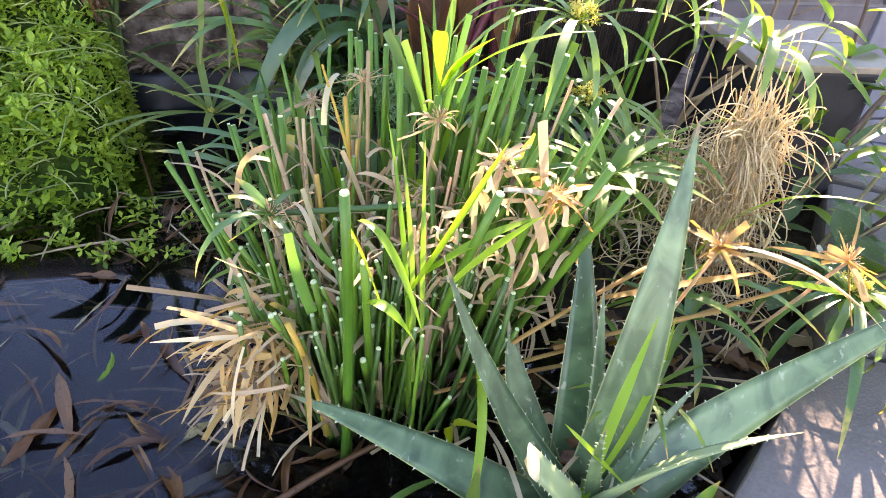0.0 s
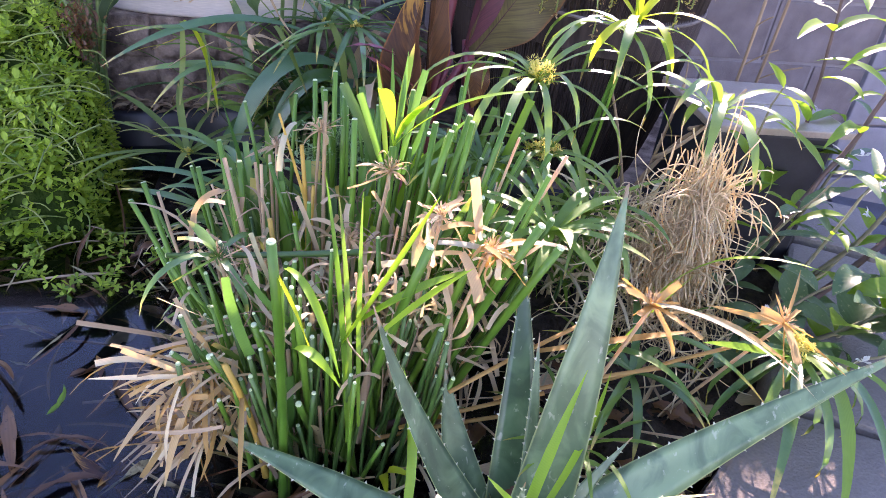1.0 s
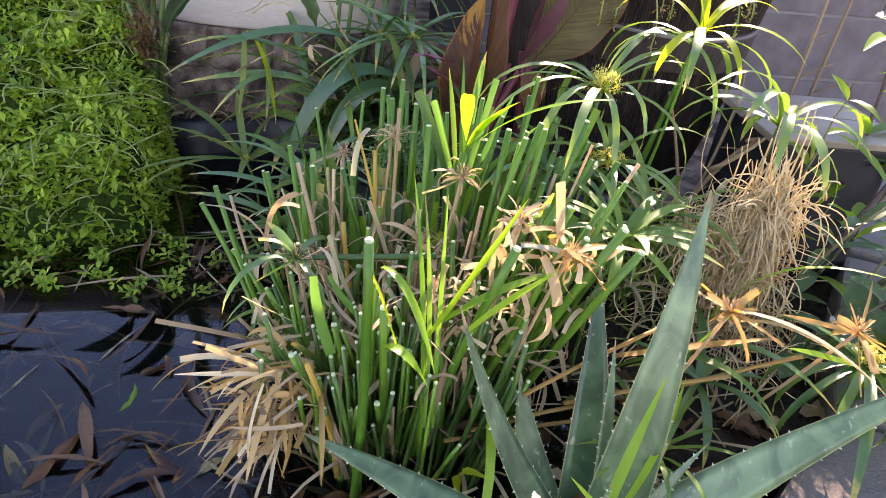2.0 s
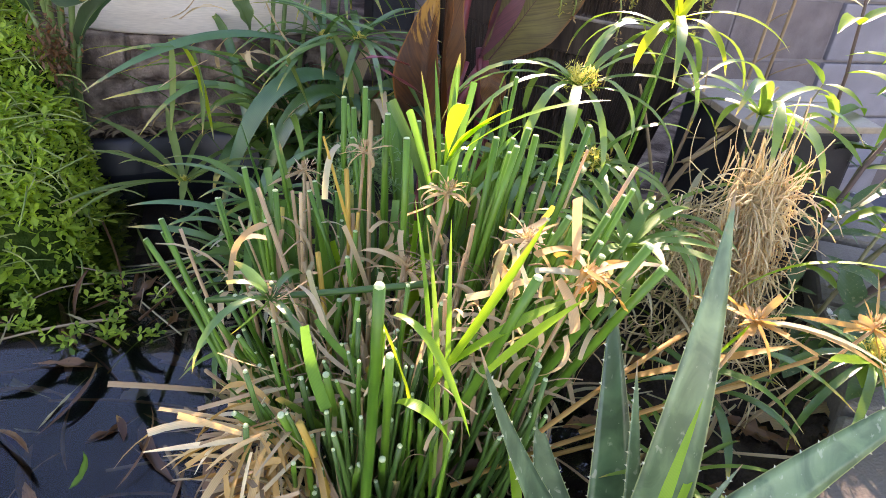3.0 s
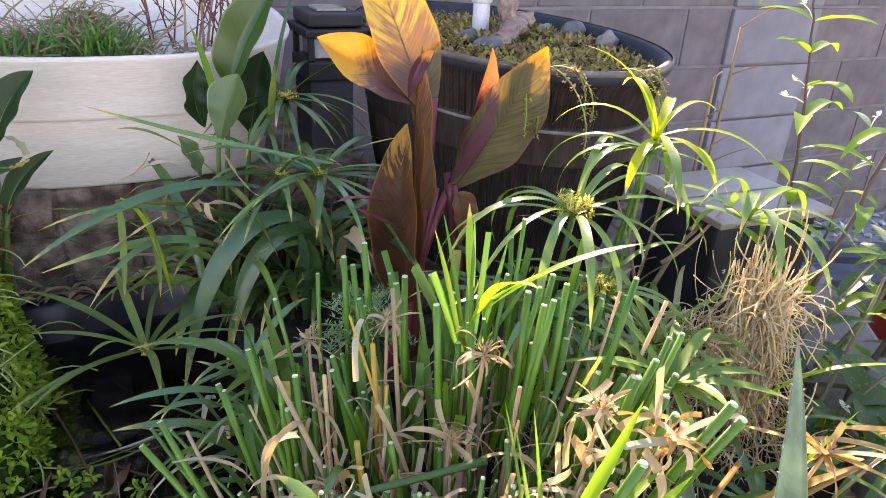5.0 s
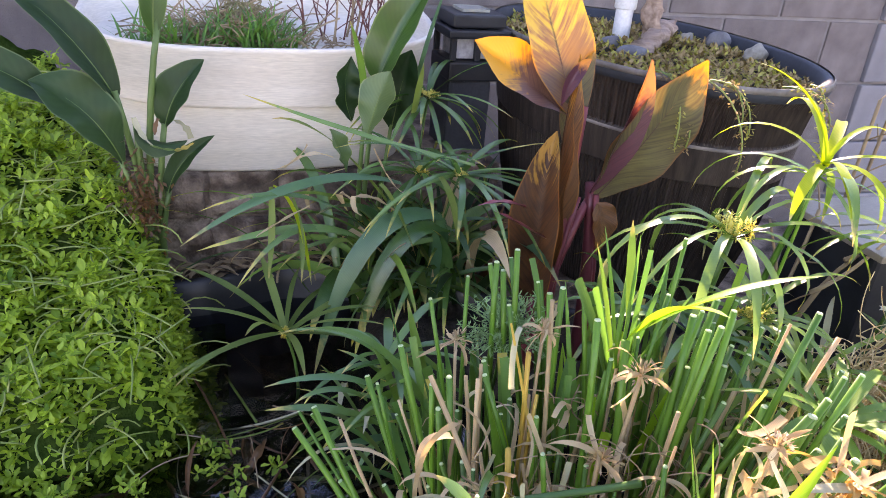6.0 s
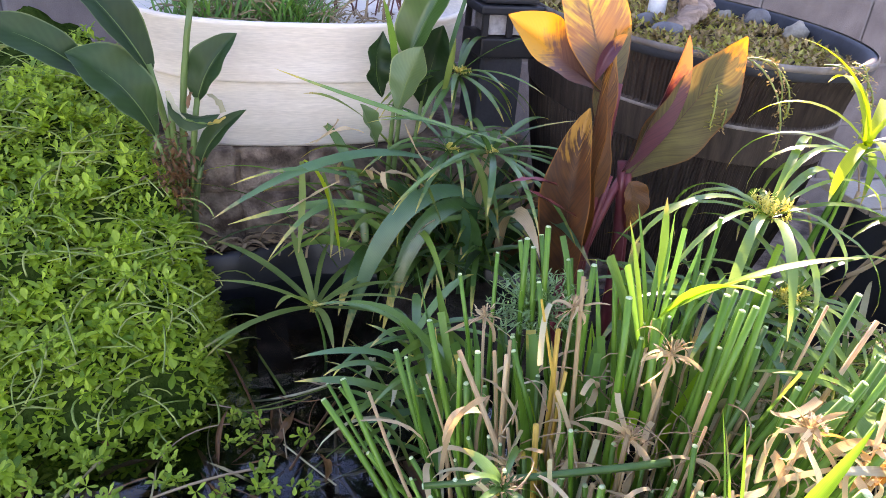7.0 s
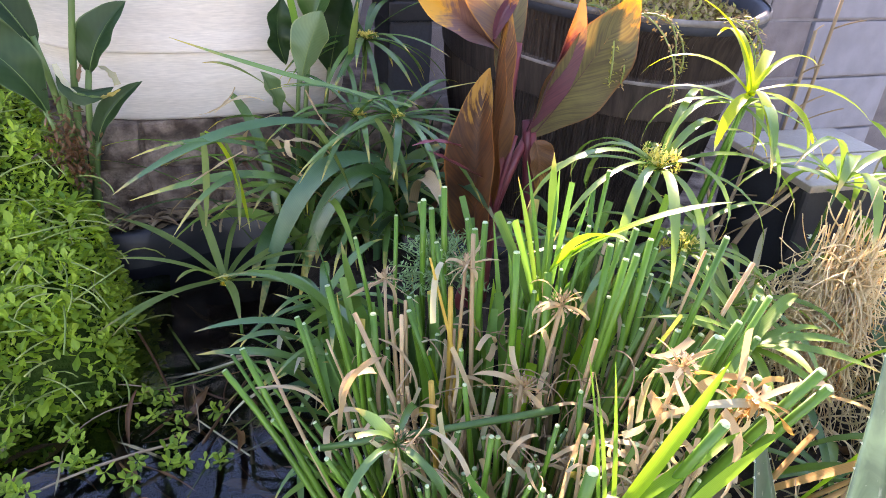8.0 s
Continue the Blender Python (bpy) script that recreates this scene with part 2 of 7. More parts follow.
M["aloe"] = leaf_mat("aloe_skin", (0.05, 0.12, 0.055), (0.165, 0.265, 0.13), 0.1, 0.32, 9, tip=(0.40, 0.24, 0.12), tip_at=0.985, spec=0.5, scars=(0.38, 0.42, 0.30), edge=(0.36, 0.42, 0.17), mottle=True)
M["aloe_pale"] = leaf_mat("aloe_skin_pale", (0.22, 0.32, 0.15), (0.33, 0.43, 0.22), 0.12, 0.42, 9, tip=(0.55, 0.36, 0.12), tip_at=0.97, spec=0.4, scars=(0.5, 0.52, 0.4))
M["aloe_spine"] = leaf_mat("aloe_spine", (0.5, 0.52, 0.36), (0.68, 0.66, 0.5), 0.2, 0.5, 9)
M["aloe_cut"] = leaf_mat("aloe_callus", (0.50, 0.46, 0.28), (0.66, 0.62, 0.42), 0.15, 0.7, 9)
# bronze, yellow and red canna: sunlit leaf tops painted into the tip colours
M["canna"] = leaf_mat("bronze_canna", (0.06, 0.05, 0.032), (0.21, 0.18, 0.07), 0.22, 0.4, 10, tcol=(1.0, 0.75, 0.3), bands=190.0, spec=0.35, edge=(0.20, 0.09, 0.04), tip=(0.70, 0.30, 0.02), tip_at=0.95, rag=0.12, streak=(0.045, 0.03, 0.032))
M["canna_gold"] = leaf_mat("sunlit_top_canna", (0.11, 0.05, 0.045), (0.22, 0.12, 0.05), 0.24, 0.38, 10, tcol=(1.0, 0.85, 0.3), bands=190.0, tip=(0.36, 0.27, 0.04), tip_at=0.60, rag=1.2, soft=0.16, edge=(0.42, 0.18, 0.02), streak=(0.09, 0.045, 0.05))
M["canna_red"] = leaf_mat("red_canna", (0.085, 0.024, 0.04), (0.17, 0.055, 0.06), 0.14, 0.4, 10, tcol=(1.0, 0.5, 0.3), bands=200.0, tip=(0.62, 0.24, 0.05), tip_at=0.74, rag=0.3, soft=0.1, streak=(0.05, 0.02, 0.03))
M["canna_brown"] = leaf_mat("withered_canna", (0.04, 0.016, 0.011), (0.26, 0.105, 0.03), 0.26, 0.5, 10, tcol=(1.0, 0.6, 0.25), bands=110.0, rag=0.9, tip=(0.34, 0.17, 0.03), tip_at=0.85, streak=(0.03, 0.013, 0.012), edge=(0.30, 0.12, 0.03))
M["canna_stem"] = leaf_mat("canna_stem", (0.13, 0.022, 0.03), (0.29, 0.06, 0.06), 0.08, 0.36, 30)
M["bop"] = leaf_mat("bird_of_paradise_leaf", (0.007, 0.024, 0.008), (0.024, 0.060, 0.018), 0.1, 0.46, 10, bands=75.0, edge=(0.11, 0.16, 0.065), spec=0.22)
M["bop_stalk"] = leaf_mat("bird_of_paradise_stalk", (0.06, 0.115, 0.03), (0.125, 0.205, 0.055), 0.08, 0.42, 20, spec=0.4)
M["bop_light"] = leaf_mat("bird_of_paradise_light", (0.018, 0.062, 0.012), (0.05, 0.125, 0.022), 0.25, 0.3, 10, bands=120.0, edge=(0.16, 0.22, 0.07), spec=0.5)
M["herb"] = leaf_mat("herb_leaf", (0.10, 0.22, 0.02), (0.22, 0.37, 0.035), 0.5, 0.42, 12, bands=60.0)
M["herb_dark"] = leaf_mat("herb_leaf_dark", (0.035, 0.09, 0.03), (0.09, 0.165, 0.06), 0.18, 0.42, 12, bands=60.0, spots=(0.2, 0.22, 0.10))
M["herb_stem"] = leaf_mat("herb_stem", (0.13, 0.12, 0.06), (0.24, 0.22, 0.12), 0.05, 0.6, 12)
M["petal"] = leaf_mat("white_petal", (0.7, 0.68, 0.66), (0.8, 0.78, 0.76), 0.3, 0.6, 8)
M["twig"] = leaf_mat("red_twig", (0.10, 0.03, 0.025), (0.19, 0.07, 0.05), 0.0, 0.7, 12)
M["tan_twig"] = leaf_mat("tan_twig", (0.22, 0.145, 0.085), (0.42, 0.30, 0.18), 0.0, 0.85, 12, spec=0.15)
M["litter"] = leaf_mat("dead_leaf", (0.07, 0.026, 0.011), (0.25, 0.115, 0.04), 0.2, 0.4, 24, tcol=(1, 0.8, 0.5), spots=(0.045, 0.02, 0.01), spec=0.5)
M["litter_pale"] = leaf_mat("pale_dead_leaf", (0.20, 0.15, 0.06), (0.38, 0.31, 0.15), 0.15, 0.6, 24, spots=(0.10, 0.06, 0.03))
M["sedum"] = leaf_mat("sedum", (0.24, 0.22, 0.04), (0.50, 0.43, 0.12), 0.2, 0.8, 8, spec=0.12)
M["blade_cut"] = leaf_mat("cut_blade", (0.04, 0.15, 0.03), (0.13, 0.29, 0.055), 0.34, 0.4, 60, spec=0.4)
# orange tip paints in the sunlit end of the leaf
M["canna_side"] = leaf_mat("orange_tipped_canna", (0.10, 0.045, 0.035), (0.20, 0.10, 0.07), 0.2, 0.42, 10, tcol=(1.0, 0.75, 0.3), bands=190.0, tip=(0.56, 0.27, 0.02), tip_at=0.66, rag=0.4, soft=0.09, streak=(0.08, 0.035, 0.04))
M["bop_pale"] = leaf_mat("bird_of_paradise_underside", (0.06, 0.115, 0.045), (0.13, 0.20, 0.085), 0.25, 0.4, 10, bands=120.0, edge=(0.24, 0.28, 0.12), spec=0.35)
M["rib"] = leaf_mat("pale_midrib", (0.07, 0.13, 0.035), (0.12, 0.19, 0.055), 0.1, 0.45, 10, spec=0.3)
M["herb_purple"] = leaf_mat("herb_stem_purple", (0.06, 0.035, 0.035), (0.12, 0.075, 0.06), 0.05, 0.6, 12)
M["blade_pale"] = leaf_mat("pale_blade", (0.085, 0.19, 0.035), (0.24, 0.36, 0.08), 0.36, 0.26, 70, tip=(0.5, 0.38, 0.14), tip_at=0.92, spec=0.7)
# the lime blade again, with shade put into a dimmer colour
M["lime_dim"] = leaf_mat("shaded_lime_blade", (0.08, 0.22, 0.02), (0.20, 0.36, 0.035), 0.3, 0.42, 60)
M["sedum_brown"] = leaf_mat("sedum_brown", (0.20, 0.12, 0.055), (0.44, 0.30, 0.14), 0.15, 0.85, 8, spec=0.1)

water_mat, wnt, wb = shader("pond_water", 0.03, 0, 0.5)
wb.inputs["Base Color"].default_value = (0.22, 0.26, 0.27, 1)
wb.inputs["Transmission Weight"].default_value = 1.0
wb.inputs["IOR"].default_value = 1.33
# specular level and tint paint in a stronger, bluer reflection of the sky
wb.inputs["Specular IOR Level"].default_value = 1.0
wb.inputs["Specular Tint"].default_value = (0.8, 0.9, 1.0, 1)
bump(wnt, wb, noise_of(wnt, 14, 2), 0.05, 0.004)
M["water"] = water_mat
M["worn"] = rough_solid("worn_rim", (0.10, 0.085, 0.072), (0.28, 0.245, 0.21), 30, 0.6, 0.3, 0.001, 200)
M["dark_pot"] = rough_solid("dark_teal_pot", (0.035, 0.05, 0.055), (0.06, 0.08, 0.085), 12, 0.5, 0.2, 0.001, 200)


# ---- geometry helpers ----
rng = random.Random(7)


class Bits:
    """Gathers pieces of one mesh: points, faces and a uv for each point."""

    def __init__(self):
        self.v, self.f, self.uv = [], [], []

    def add(self, v, f, uv):
        k = len(self.v)
        self.v += v
        self.uv += uv
        self.f += [tuple(i + k for i in q) for q in f]

    def ribbon(self, pts, width, fold=0.15, across=3, side=None, wave=0.0, curl=0.0):
        """A leaf along pts; width(v) is its full width at v of its length, fold how far its edges stand up."""
        n = len(pts)
        v, uv = [], []
        for i, p in enumerate(pts):
            a, b = pts[max(i - 1, 0)], pts[min(i + 1, n - 1)]
            tan = (Vector(b) - Vector(a)).normalized()
            ref = Vector(side) if side is not None else tan.cross(Vector((0, 0, 1)))
            if ref.length < 1e-3:
                ref = Vector((1, 0, 0))
            ref = (ref - tan * ref.dot(tan)).normalized()
            nor = ref.cross(tan).normalized()
            t = i / (n - 1)
            w = width(t)
            for j in range(across):
                s = 2 * j / (across - 1) - 1
                lift = abs(s) * fold - curl * s * s
                off = ref * (s * w / 2) + nor * (w / 2 * lift + wave * w * math.sin(t * 17 + s * 1.7) * abs(s))
                v.append(tuple(Vector(p) + off))
                uv.append((j / (across - 1), t))
        f = []
        for i in range(n - 1):
            for j in range(across - 1):
                a = i * across + j
                f.append((a, a + 1, a + across + 1, a + across))
        self.add(v, f, uv)

    def tube(self, pts, radius, sides=6, cap=True, flat=1.0):
        n = len(pts)
        v, uv = [], []
        ref = Vector((0.31, 0.95, 0.05))
        for i, p in enumerate(pts):
            a, b = pts[max(i - 1, 0)], pts[min(i + 1, n - 1)]
            tan = (Vector(b) - Vector(a)).normalized()
            x = (ref - tan * ref.dot(tan)).normalized()
            y = tan.cross(x)
            r = radius(i / (n - 1)) if callable(radius) else radius
            for j in range(sides):
                q = 2 * math.pi * j / sides
                v.append(tuple(Vector(p) + x * (r * math.cos(q)) + y * (r * flat * math.sin(q))))
                uv.append((j / sides, i / (n - 1)))
        f = []
        for i in range(n - 1):
            for j in range(sides):
                a, b = i * sides + j, i * sides + (j + 1) % sides
                f.append((a, b, b + sides, a + sides))
        if cap:
            f.append(tuple(range(sides))[::-1])
            f.append(tuple((n - 1) * sides + j for j in range(sides)))
        self.add(v, f, uv)

    def box(self, x0, y0, z0, x1, y1, z1, bev=0.0):
        """A block with its edges bevelled."""
        bm = bmesh.new()
        bmesh.ops.create_cube(bm, size=1, matrix=Matrix.Translation(((x0 + x1) / 2, (y0 + y1) / 2, (z0 + z1) / 2)) @ Matrix.Diagonal((x1 - x0, y1 - y0, z1 - z0, 1)))
        if bev:
            bmesh.ops.bevel(bm, geom=bm.edges[:], offset=bev, segments=2, affect="EDGES", profile=0.6)
        bm.verts.index_update()
        self.add([tuple(q.co) for q in bm.verts], [tuple(q.index for q in fc.verts) for fc in bm.faces], [(0.5, 0.5)] * len(bm.verts))
        bm.free()

    def rock(self, c, r, seed, rough=0.25, sub=2):
        bm = bmesh.new()
        bmesh.ops.create_icosphere(bm, subdivisions=sub, radius=1)
        for q in bm.verts:
            k = 1 + rough * noise.noise(q.co * 1.3 + Vector((seed * 3.1, seed, 0)))
            q.co = Vector((q.co.x * r[0] * k, q.co.y * r[1] * k, q.co.z * r[2] * k)) + Vector(c)
        bm.verts.index_update()
        self.add([tuple(q.co) for q in bm.verts], [tuple(q.index for q in fc.verts) for fc in bm.faces], [(0.5, 0.5)] * len(bm.verts))
        bm.free()

    def mesh(self, name, base=(0, 0, 0), smooth=True):
        me = bpy.data.meshes.new(name)
        b = Vector(base)
        me.from_pydata([tuple(Vector(q) - b) for q in self.v], [], self.f)
        layer = me.uv_layers.new(name="uv")
        loops = np.zeros(len(me.loops), dtype=np.int32)
        me.loops.foreach_get("vertex_index", loops)
        layer.data.foreach_set("uv", np.array(self.uv, dtype=np.float32)[loops].ravel())
        if smooth:
            me.polygons.foreach_set("use_smooth", [True] * len(me.polygons))
        me.update()
        return me


def thing(name, base, label, category, group="", kind=""):
    ob = new(name)
    ob.location = base
    ob.empty_display_size = 0.02
    return tagged(ob, label, category, group, kind)


def origin(ob):
    p = Vector((0, 0, 0))
    while ob:
        p += ob.location
        ob = ob.parent
    return p


def part(name, bits, material, parent, label="", smooth=True, at=None):
    """Links the gathered bits as one mesh under its thing or part."""
    ob = new(name, bits.mesh(name, at if at is not None else origin(parent), smooth))
    ob.data.materials.append(material)
    ob.parent = parent
    if at is not None:
        ob.location = Vector(at) - origin(parent)
    return tagged(ob, label)


def solo(name, bits, material, label, category="", group="", kind="", smooth=True, base=(0, 0, 0)):
    ob = new(name, bits.mesh(name, base, smooth))
    ob.location = base
    ob.data.materials.append(material)
    return tagged(ob, label, category, group, kind)


def bez(a, b, c, n=9):
    a, b, c = Vector(a), Vector(b), Vector(c)
    return [a * (1 - t) ** 2 + b * 2 * t * (1 - t) + c * t * t for t in [i / (n - 1) for i in range(n)]]


def bow(p, az, el, length, droop, n=8, sway=0.0):
    """A line from p that sets out at az, el and bends down by droop radians on its way."""
    pts, p = [Vector(p)], Vector(p)
    for i in range(n - 1):
        t = (i + 0.5) / (n - 1)
        e, a = el - droop * t ** 1.2, az + sway * t
        p = p + Vector((math.cos(a) * math.cos(e), math.sin(a) * math.cos(e), math.sin(e))) * (length / (n - 1))
        pts.append(p.copy())
    return pts


def strap(w, base=0.6, tip=0.0):
    return lambda t: w * (base + (1 - base) * min(1, t * 3)) * max(tip, min(1, (1 - t) * 2.6) ** 0.75) + 0.0003


def lance(w, at=0.4):
    return lambda t: w * max(0.03, math.sin(math.pi * min(1, max(0, t)) ** (math.log(0.5) / math.log(at))) ** 0.8)


def cutoff(w):
    return lambda t: w * (0.7 + 0.3 * min(1, t * 2))


# ---- setting ----
WATER = -0.085
POND = [(-0.80, 0.22), (0.36, 0.22), (0.43, 0.32), (0.53, 0.405), (0.63, 0.475), (0.70, 0.575), (0.79, 0.70), (0.87, 0.84), (0.84, 0.94), (0.55, 0.98), (0.30, 1.10), (0.10, 1.235), (-0.04, 1.285), (-0.15, 1.262), (-0.26, 1.25), (-0.80, 1.25)]
OUTER = [(-1.6, -0.02), (0.50, -0.02), (0.60, 0.22), (0.745, 0.455), (0.83, 0.60), (0.93, 0.71), (1.02, 0.88), (1.05, 1.10), (1.05, 1.80), (-1.6, 1.80)]


def prism(loops, top, bottom):
    """A slab with the first loop as its outline and the others as holes."""
    bm = bmesh.new()
    edges = []
    for lp in loops:
        vs = [bm.verts.new((x, y, top)) for x, y in lp]
        edges += [bm.edges.new((vs[i], vs[(i + 1) % len(vs)])) for i in range(len(vs))]
    bmesh.ops.triangle_fill(bm, edges=edges, use_beauty=True)
    for fc in bm.faces:
        if fc.normal.z < 0:
            fc.normal_flip()
    for e in edges:
        a, b = e.verts
        c, d = bm.verts.new((b.co.x, b.co.y, bottom)), bm.verts.new((a.co.x, a.co.y, bottom))
        bm.faces.new((a, b, c, d))
    bmesh.ops.remove_doubles(bm, verts=bm.verts[:], dist=1e-5)
    bmesh.ops.recalc_face_normals(bm, faces=bm.faces[:])
    bits = Bits()
    bm.verts.index_update()
    bits.add([tuple(q.co) for q in bm.verts], [tuple(q.index for q in fc.verts) for fc in bm.faces], [(0.5, 0.5)] * len(bm.verts))
    bm.free()
    return bits


def sheet(x0, y0, x1, y1, n, m, height):
    bits = Bits()
    v = [(x0 + (x1 - x0) * i / n, y0 + (y1 - y0) * j / m, 0) for j in range(m + 1) for i in range(n + 1)]
    v = [(x, y, height(x, y)) for x, y, _ in v]
    f = [(j * (n + 1) + i, j * (n + 1) + i + 1, (j + 1) * (n + 1) + i + 1, (j + 1) * (n + 1) + i) for j in range(m) for i in range(n)]
    bits.add(v, f, [(0.5, 0.5)] * len(v))
    return bits


def inside(x, y, lp):
    hit = False
    for i in range(len(lp)):
        (x0, y0), (x1, y1) = lp[i], lp[i - 1]
        if (y0 > y) != (y1 > y) and x < (x1 - x0) * (y - y0) / (y1 - y0) + x0:
            hit = not hit
    return hit


def smooth_loop(lp, per=5):
    out, n = [], len(lp)
    for i in range(n):
        p0, p1, p2, p3 = [Vector((*lp[(i + k) % n], 0)) for k in (-1, 0, 1, 2)]
        for k in range(per):
            t = k / per
            q = 0.5 * (2 * p1 + (p2 - p0) * t + (2 * p0 - 5 * p1 + 4 * p2 - p3) * t * t + (3 * p1 - p0 - 3 * p2 + p3) * t ** 3)
            out.append((q.x, q.y))
    return out


GROUND_Z = -0.65
ground = Bits()
ground.add([(-400, -400, GROUND_Z), (400, -400, GROUND_Z), (400, 400, GROUND_Z), (-400, 400, GROUND_Z)], [(0, 1, 2, 3)], [(0, 0)] * 4)
solo("ground", ground, M["ground"], "flat gravel yard ground", kind="structure")

pond_line = smooth_loop(POND)
solo("platform", prism([OUTER, pond_line], -0.05, GROUND_Z), M["ledge"], "raised concrete surround of the pond", kind="structure", smooth=False)

# black preformed pond liner: rolled lip, stepped wall and floor
liner = Bits()
mid = Vector((0.1, 0.75, 0))
rings = [(1.012, -0.045), (1.008, -0.026), (0.995, -0.022), (0.982, -0.030), (0.976, -0.060), (0.965, -0.10), (0.93, -0.24), (0.90, -0.25), (0.85, -0.42)]
cnt = len(pond_line)
lv, lf = [], []
for s, z in rings:
    lv += [(mid.x + (x - mid.x) * s, mid.y + (y - mid.y) * s, z) for x, y in pond_line]
for r in range(len(rings) - 1):
    for i in range(cnt):
        j = (i + 1) % cnt
        lf.append((r * cnt + i, r * cnt + j, (r + 1) * cnt + j, (r + 1) * cnt + i))
lf.append(tuple((len(rings) - 1) * cnt + i for i in range(cnt)))
liner.add(lv, lf, [(0.5, 0.5)] * len(lv))
tub = thing("pond_liner", (0.1, 0.75, -0.42), "black moulded plastic garden pond liner with rolled rim", "pond liner")
lip = Bits()
lip.v, lip.uv = liner.v, liner.uv
lip.f, liner.f = liner.f[:4 * cnt], liner.f[4 * cnt:]
part("basin", liner, M["liner"], tub)
part("rim", lip, M["liner"], tub)
silt = sheet(-0.62, 0.3, 0.75, 1.15, 60, 40, lambda x, y: -0.30 + 0.05 * noise.noise(Vector((x * 6, y * 6, 2))))
solo("silt", silt, M["silt"], "dark silt on the pond floor", kind="structure")
shrunk = [(mid.x + (x - mid.x) * 0.972, mid.y + (y - mid.y) * 0.972) for x, y in pond_line]
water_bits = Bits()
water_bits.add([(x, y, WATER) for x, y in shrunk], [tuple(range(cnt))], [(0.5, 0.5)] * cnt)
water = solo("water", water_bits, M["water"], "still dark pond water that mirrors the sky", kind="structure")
water.visible_shadow = False


# soil and root mats that rise out of the water at the planted side
def soil_z(x, y):
    a = min(1, max(0, (x - 0.30 + 0.35 * (y - 0.5)) / 0.16))
    b = min(1, max(0, (y - 0.86 - 0.25 * max(0, 0.15 - x)) / 0.12)) * min(1, max(0, (x + 0.02) / 0.12))
    k = max(a, b)
    return -0.20 + 0.155 * k * k * (3 - 2 * k) + 0.022 * noise.noise(Vector((x * 14, y * 14, 0))) + 0.010 * noise.noise(Vector((x * 45, y * 45, 5)))


soil = sheet(-0.10, 0.28, 0.86, 1.2, 110, 100, soil_z)
keep = [i for i, (x, y, z) in enumerate(soil.v) if inside(x, y, shrunk)]
ok = set(keep)
soil.f = [q for q in soil.f if all(i in ok for i in q)]
solo("soil", soil, M["soil"], "dark wet soil and root mat among the plants", kind="structure")


def stone_slab(lp, top, thick, seed, bev=0.008):
    """One cast paver with a worn, chamfered edge."""
    bits = prism([lp], top, top - thick)
    bm = bmesh.new()
    vs = [bm.verts.new(p) for p in bits.v]
    for q in bits.f:
        bm.faces.new([vs[i] for i in q])
    bmesh.ops.dissolve_limit(bm, angle_limit=0.02, verts=bm.verts[:], edges=bm.edges[:])
    bmesh.ops.bevel(bm, geom=bm.edges[:], offset=bev, segments=2, affect="EDGES", profile=0.6)
    for q in bm.verts:
        q.co += 0.003 * Vector((noise.noise(q.co * 18 + Vector((seed, 0, 0))), noise.noise(q.co * 18 + Vector((0, seed, 0))), 0.4 * noise.noise(q.co * 30)))
    bm.verts.index_update()
    out = Bits()
    out.add([tuple(q.co) for q in bm.verts], [tuple(q.index for q in fc.verts) for fc in bm.faces], [(0.5, 0.5)] * len(bm.verts))
    bm.free()
    return out


coping = thing("coping", (0.6, 0.4, -0.05), "row of pale grey cast concrete pavers edging the pond", "paving", kind="structure")
slabs = [
    [(0.10, 0.00), (0.335, 0.00), (0.352, 0.255), (0.10, 0.245)],
    [(0.345, 0.00), (0.50, 0.00), (0.735, 0.395), (0.593, 0.468), (0.445, 0.340), (0.355, 0.262)],
    [(0.742, 0.405), (0.83, 0.575), (0.708, 0.648), (0.603, 0.476)],
    [(0.836, 0.588), (0.945, 0.735), (0.83, 0.80), (0.722, 0.652)],
    [(0.952, 0.748), (1.03, 0.90), (0.905, 0.955), (0.838, 0.812)],
]
for k, lp in enumerate(slabs):
    part("paver", stone_slab(lp, 0.004 - 0.003 * (k % 2), 0.055, k), M["paver"], coping, smooth=False)

# block wall behind, 8 by 16 inch courses with a pilaster
WALL_Y = 2.1
COURSE = 0.2032
wall = thing("wall_back", (0, WALL_Y + 0.1, GROUND_Z), "grey concrete block garden wall with raked joints", "wall", kind="structure")
core = Bits()
core.box(-4.5, WALL_Y + 0.006, GROUND_Z - 0.05, 5.6, WALL_Y + 0.19, 0.893)
part("mortar_core", core, M["mortar"], wall, smooth=False)
Z0 = 0.287 - 5 * COURSE
PIL0, PIL1 = 1.975, 2.42
proto = Bits()
proto.box(-0.198, 0, -0.0965, 0.198, 0.09, 0.0965, 0.004)
proto_half = Bits()
proto_half.box(-0.0965, 0, -0.0965, 0.0965, 0.09, 0.0965, 0.004)
proto_pil = Bits()
proto_pil.box(-(PIL1 - PIL0) / 2, -0.012, -0.0965, (PIL1 - PIL0) / 2, 0.09, 0.0965, 0.005)
meshes = {}
for nm, bt, mt in (("full", proto, "block"), ("half", proto_half, "block"), ("pil", proto_pil, "pilaster")):
    meshes[nm] = bt.mesh("block", smooth=False)
    meshes[nm].materials.append(M[mt])


def set_block(parent, me, x, y, z):
    ob = new("block", me)
    ob.parent = parent
    ob.location = Vector((x, y, z)) - parent.location


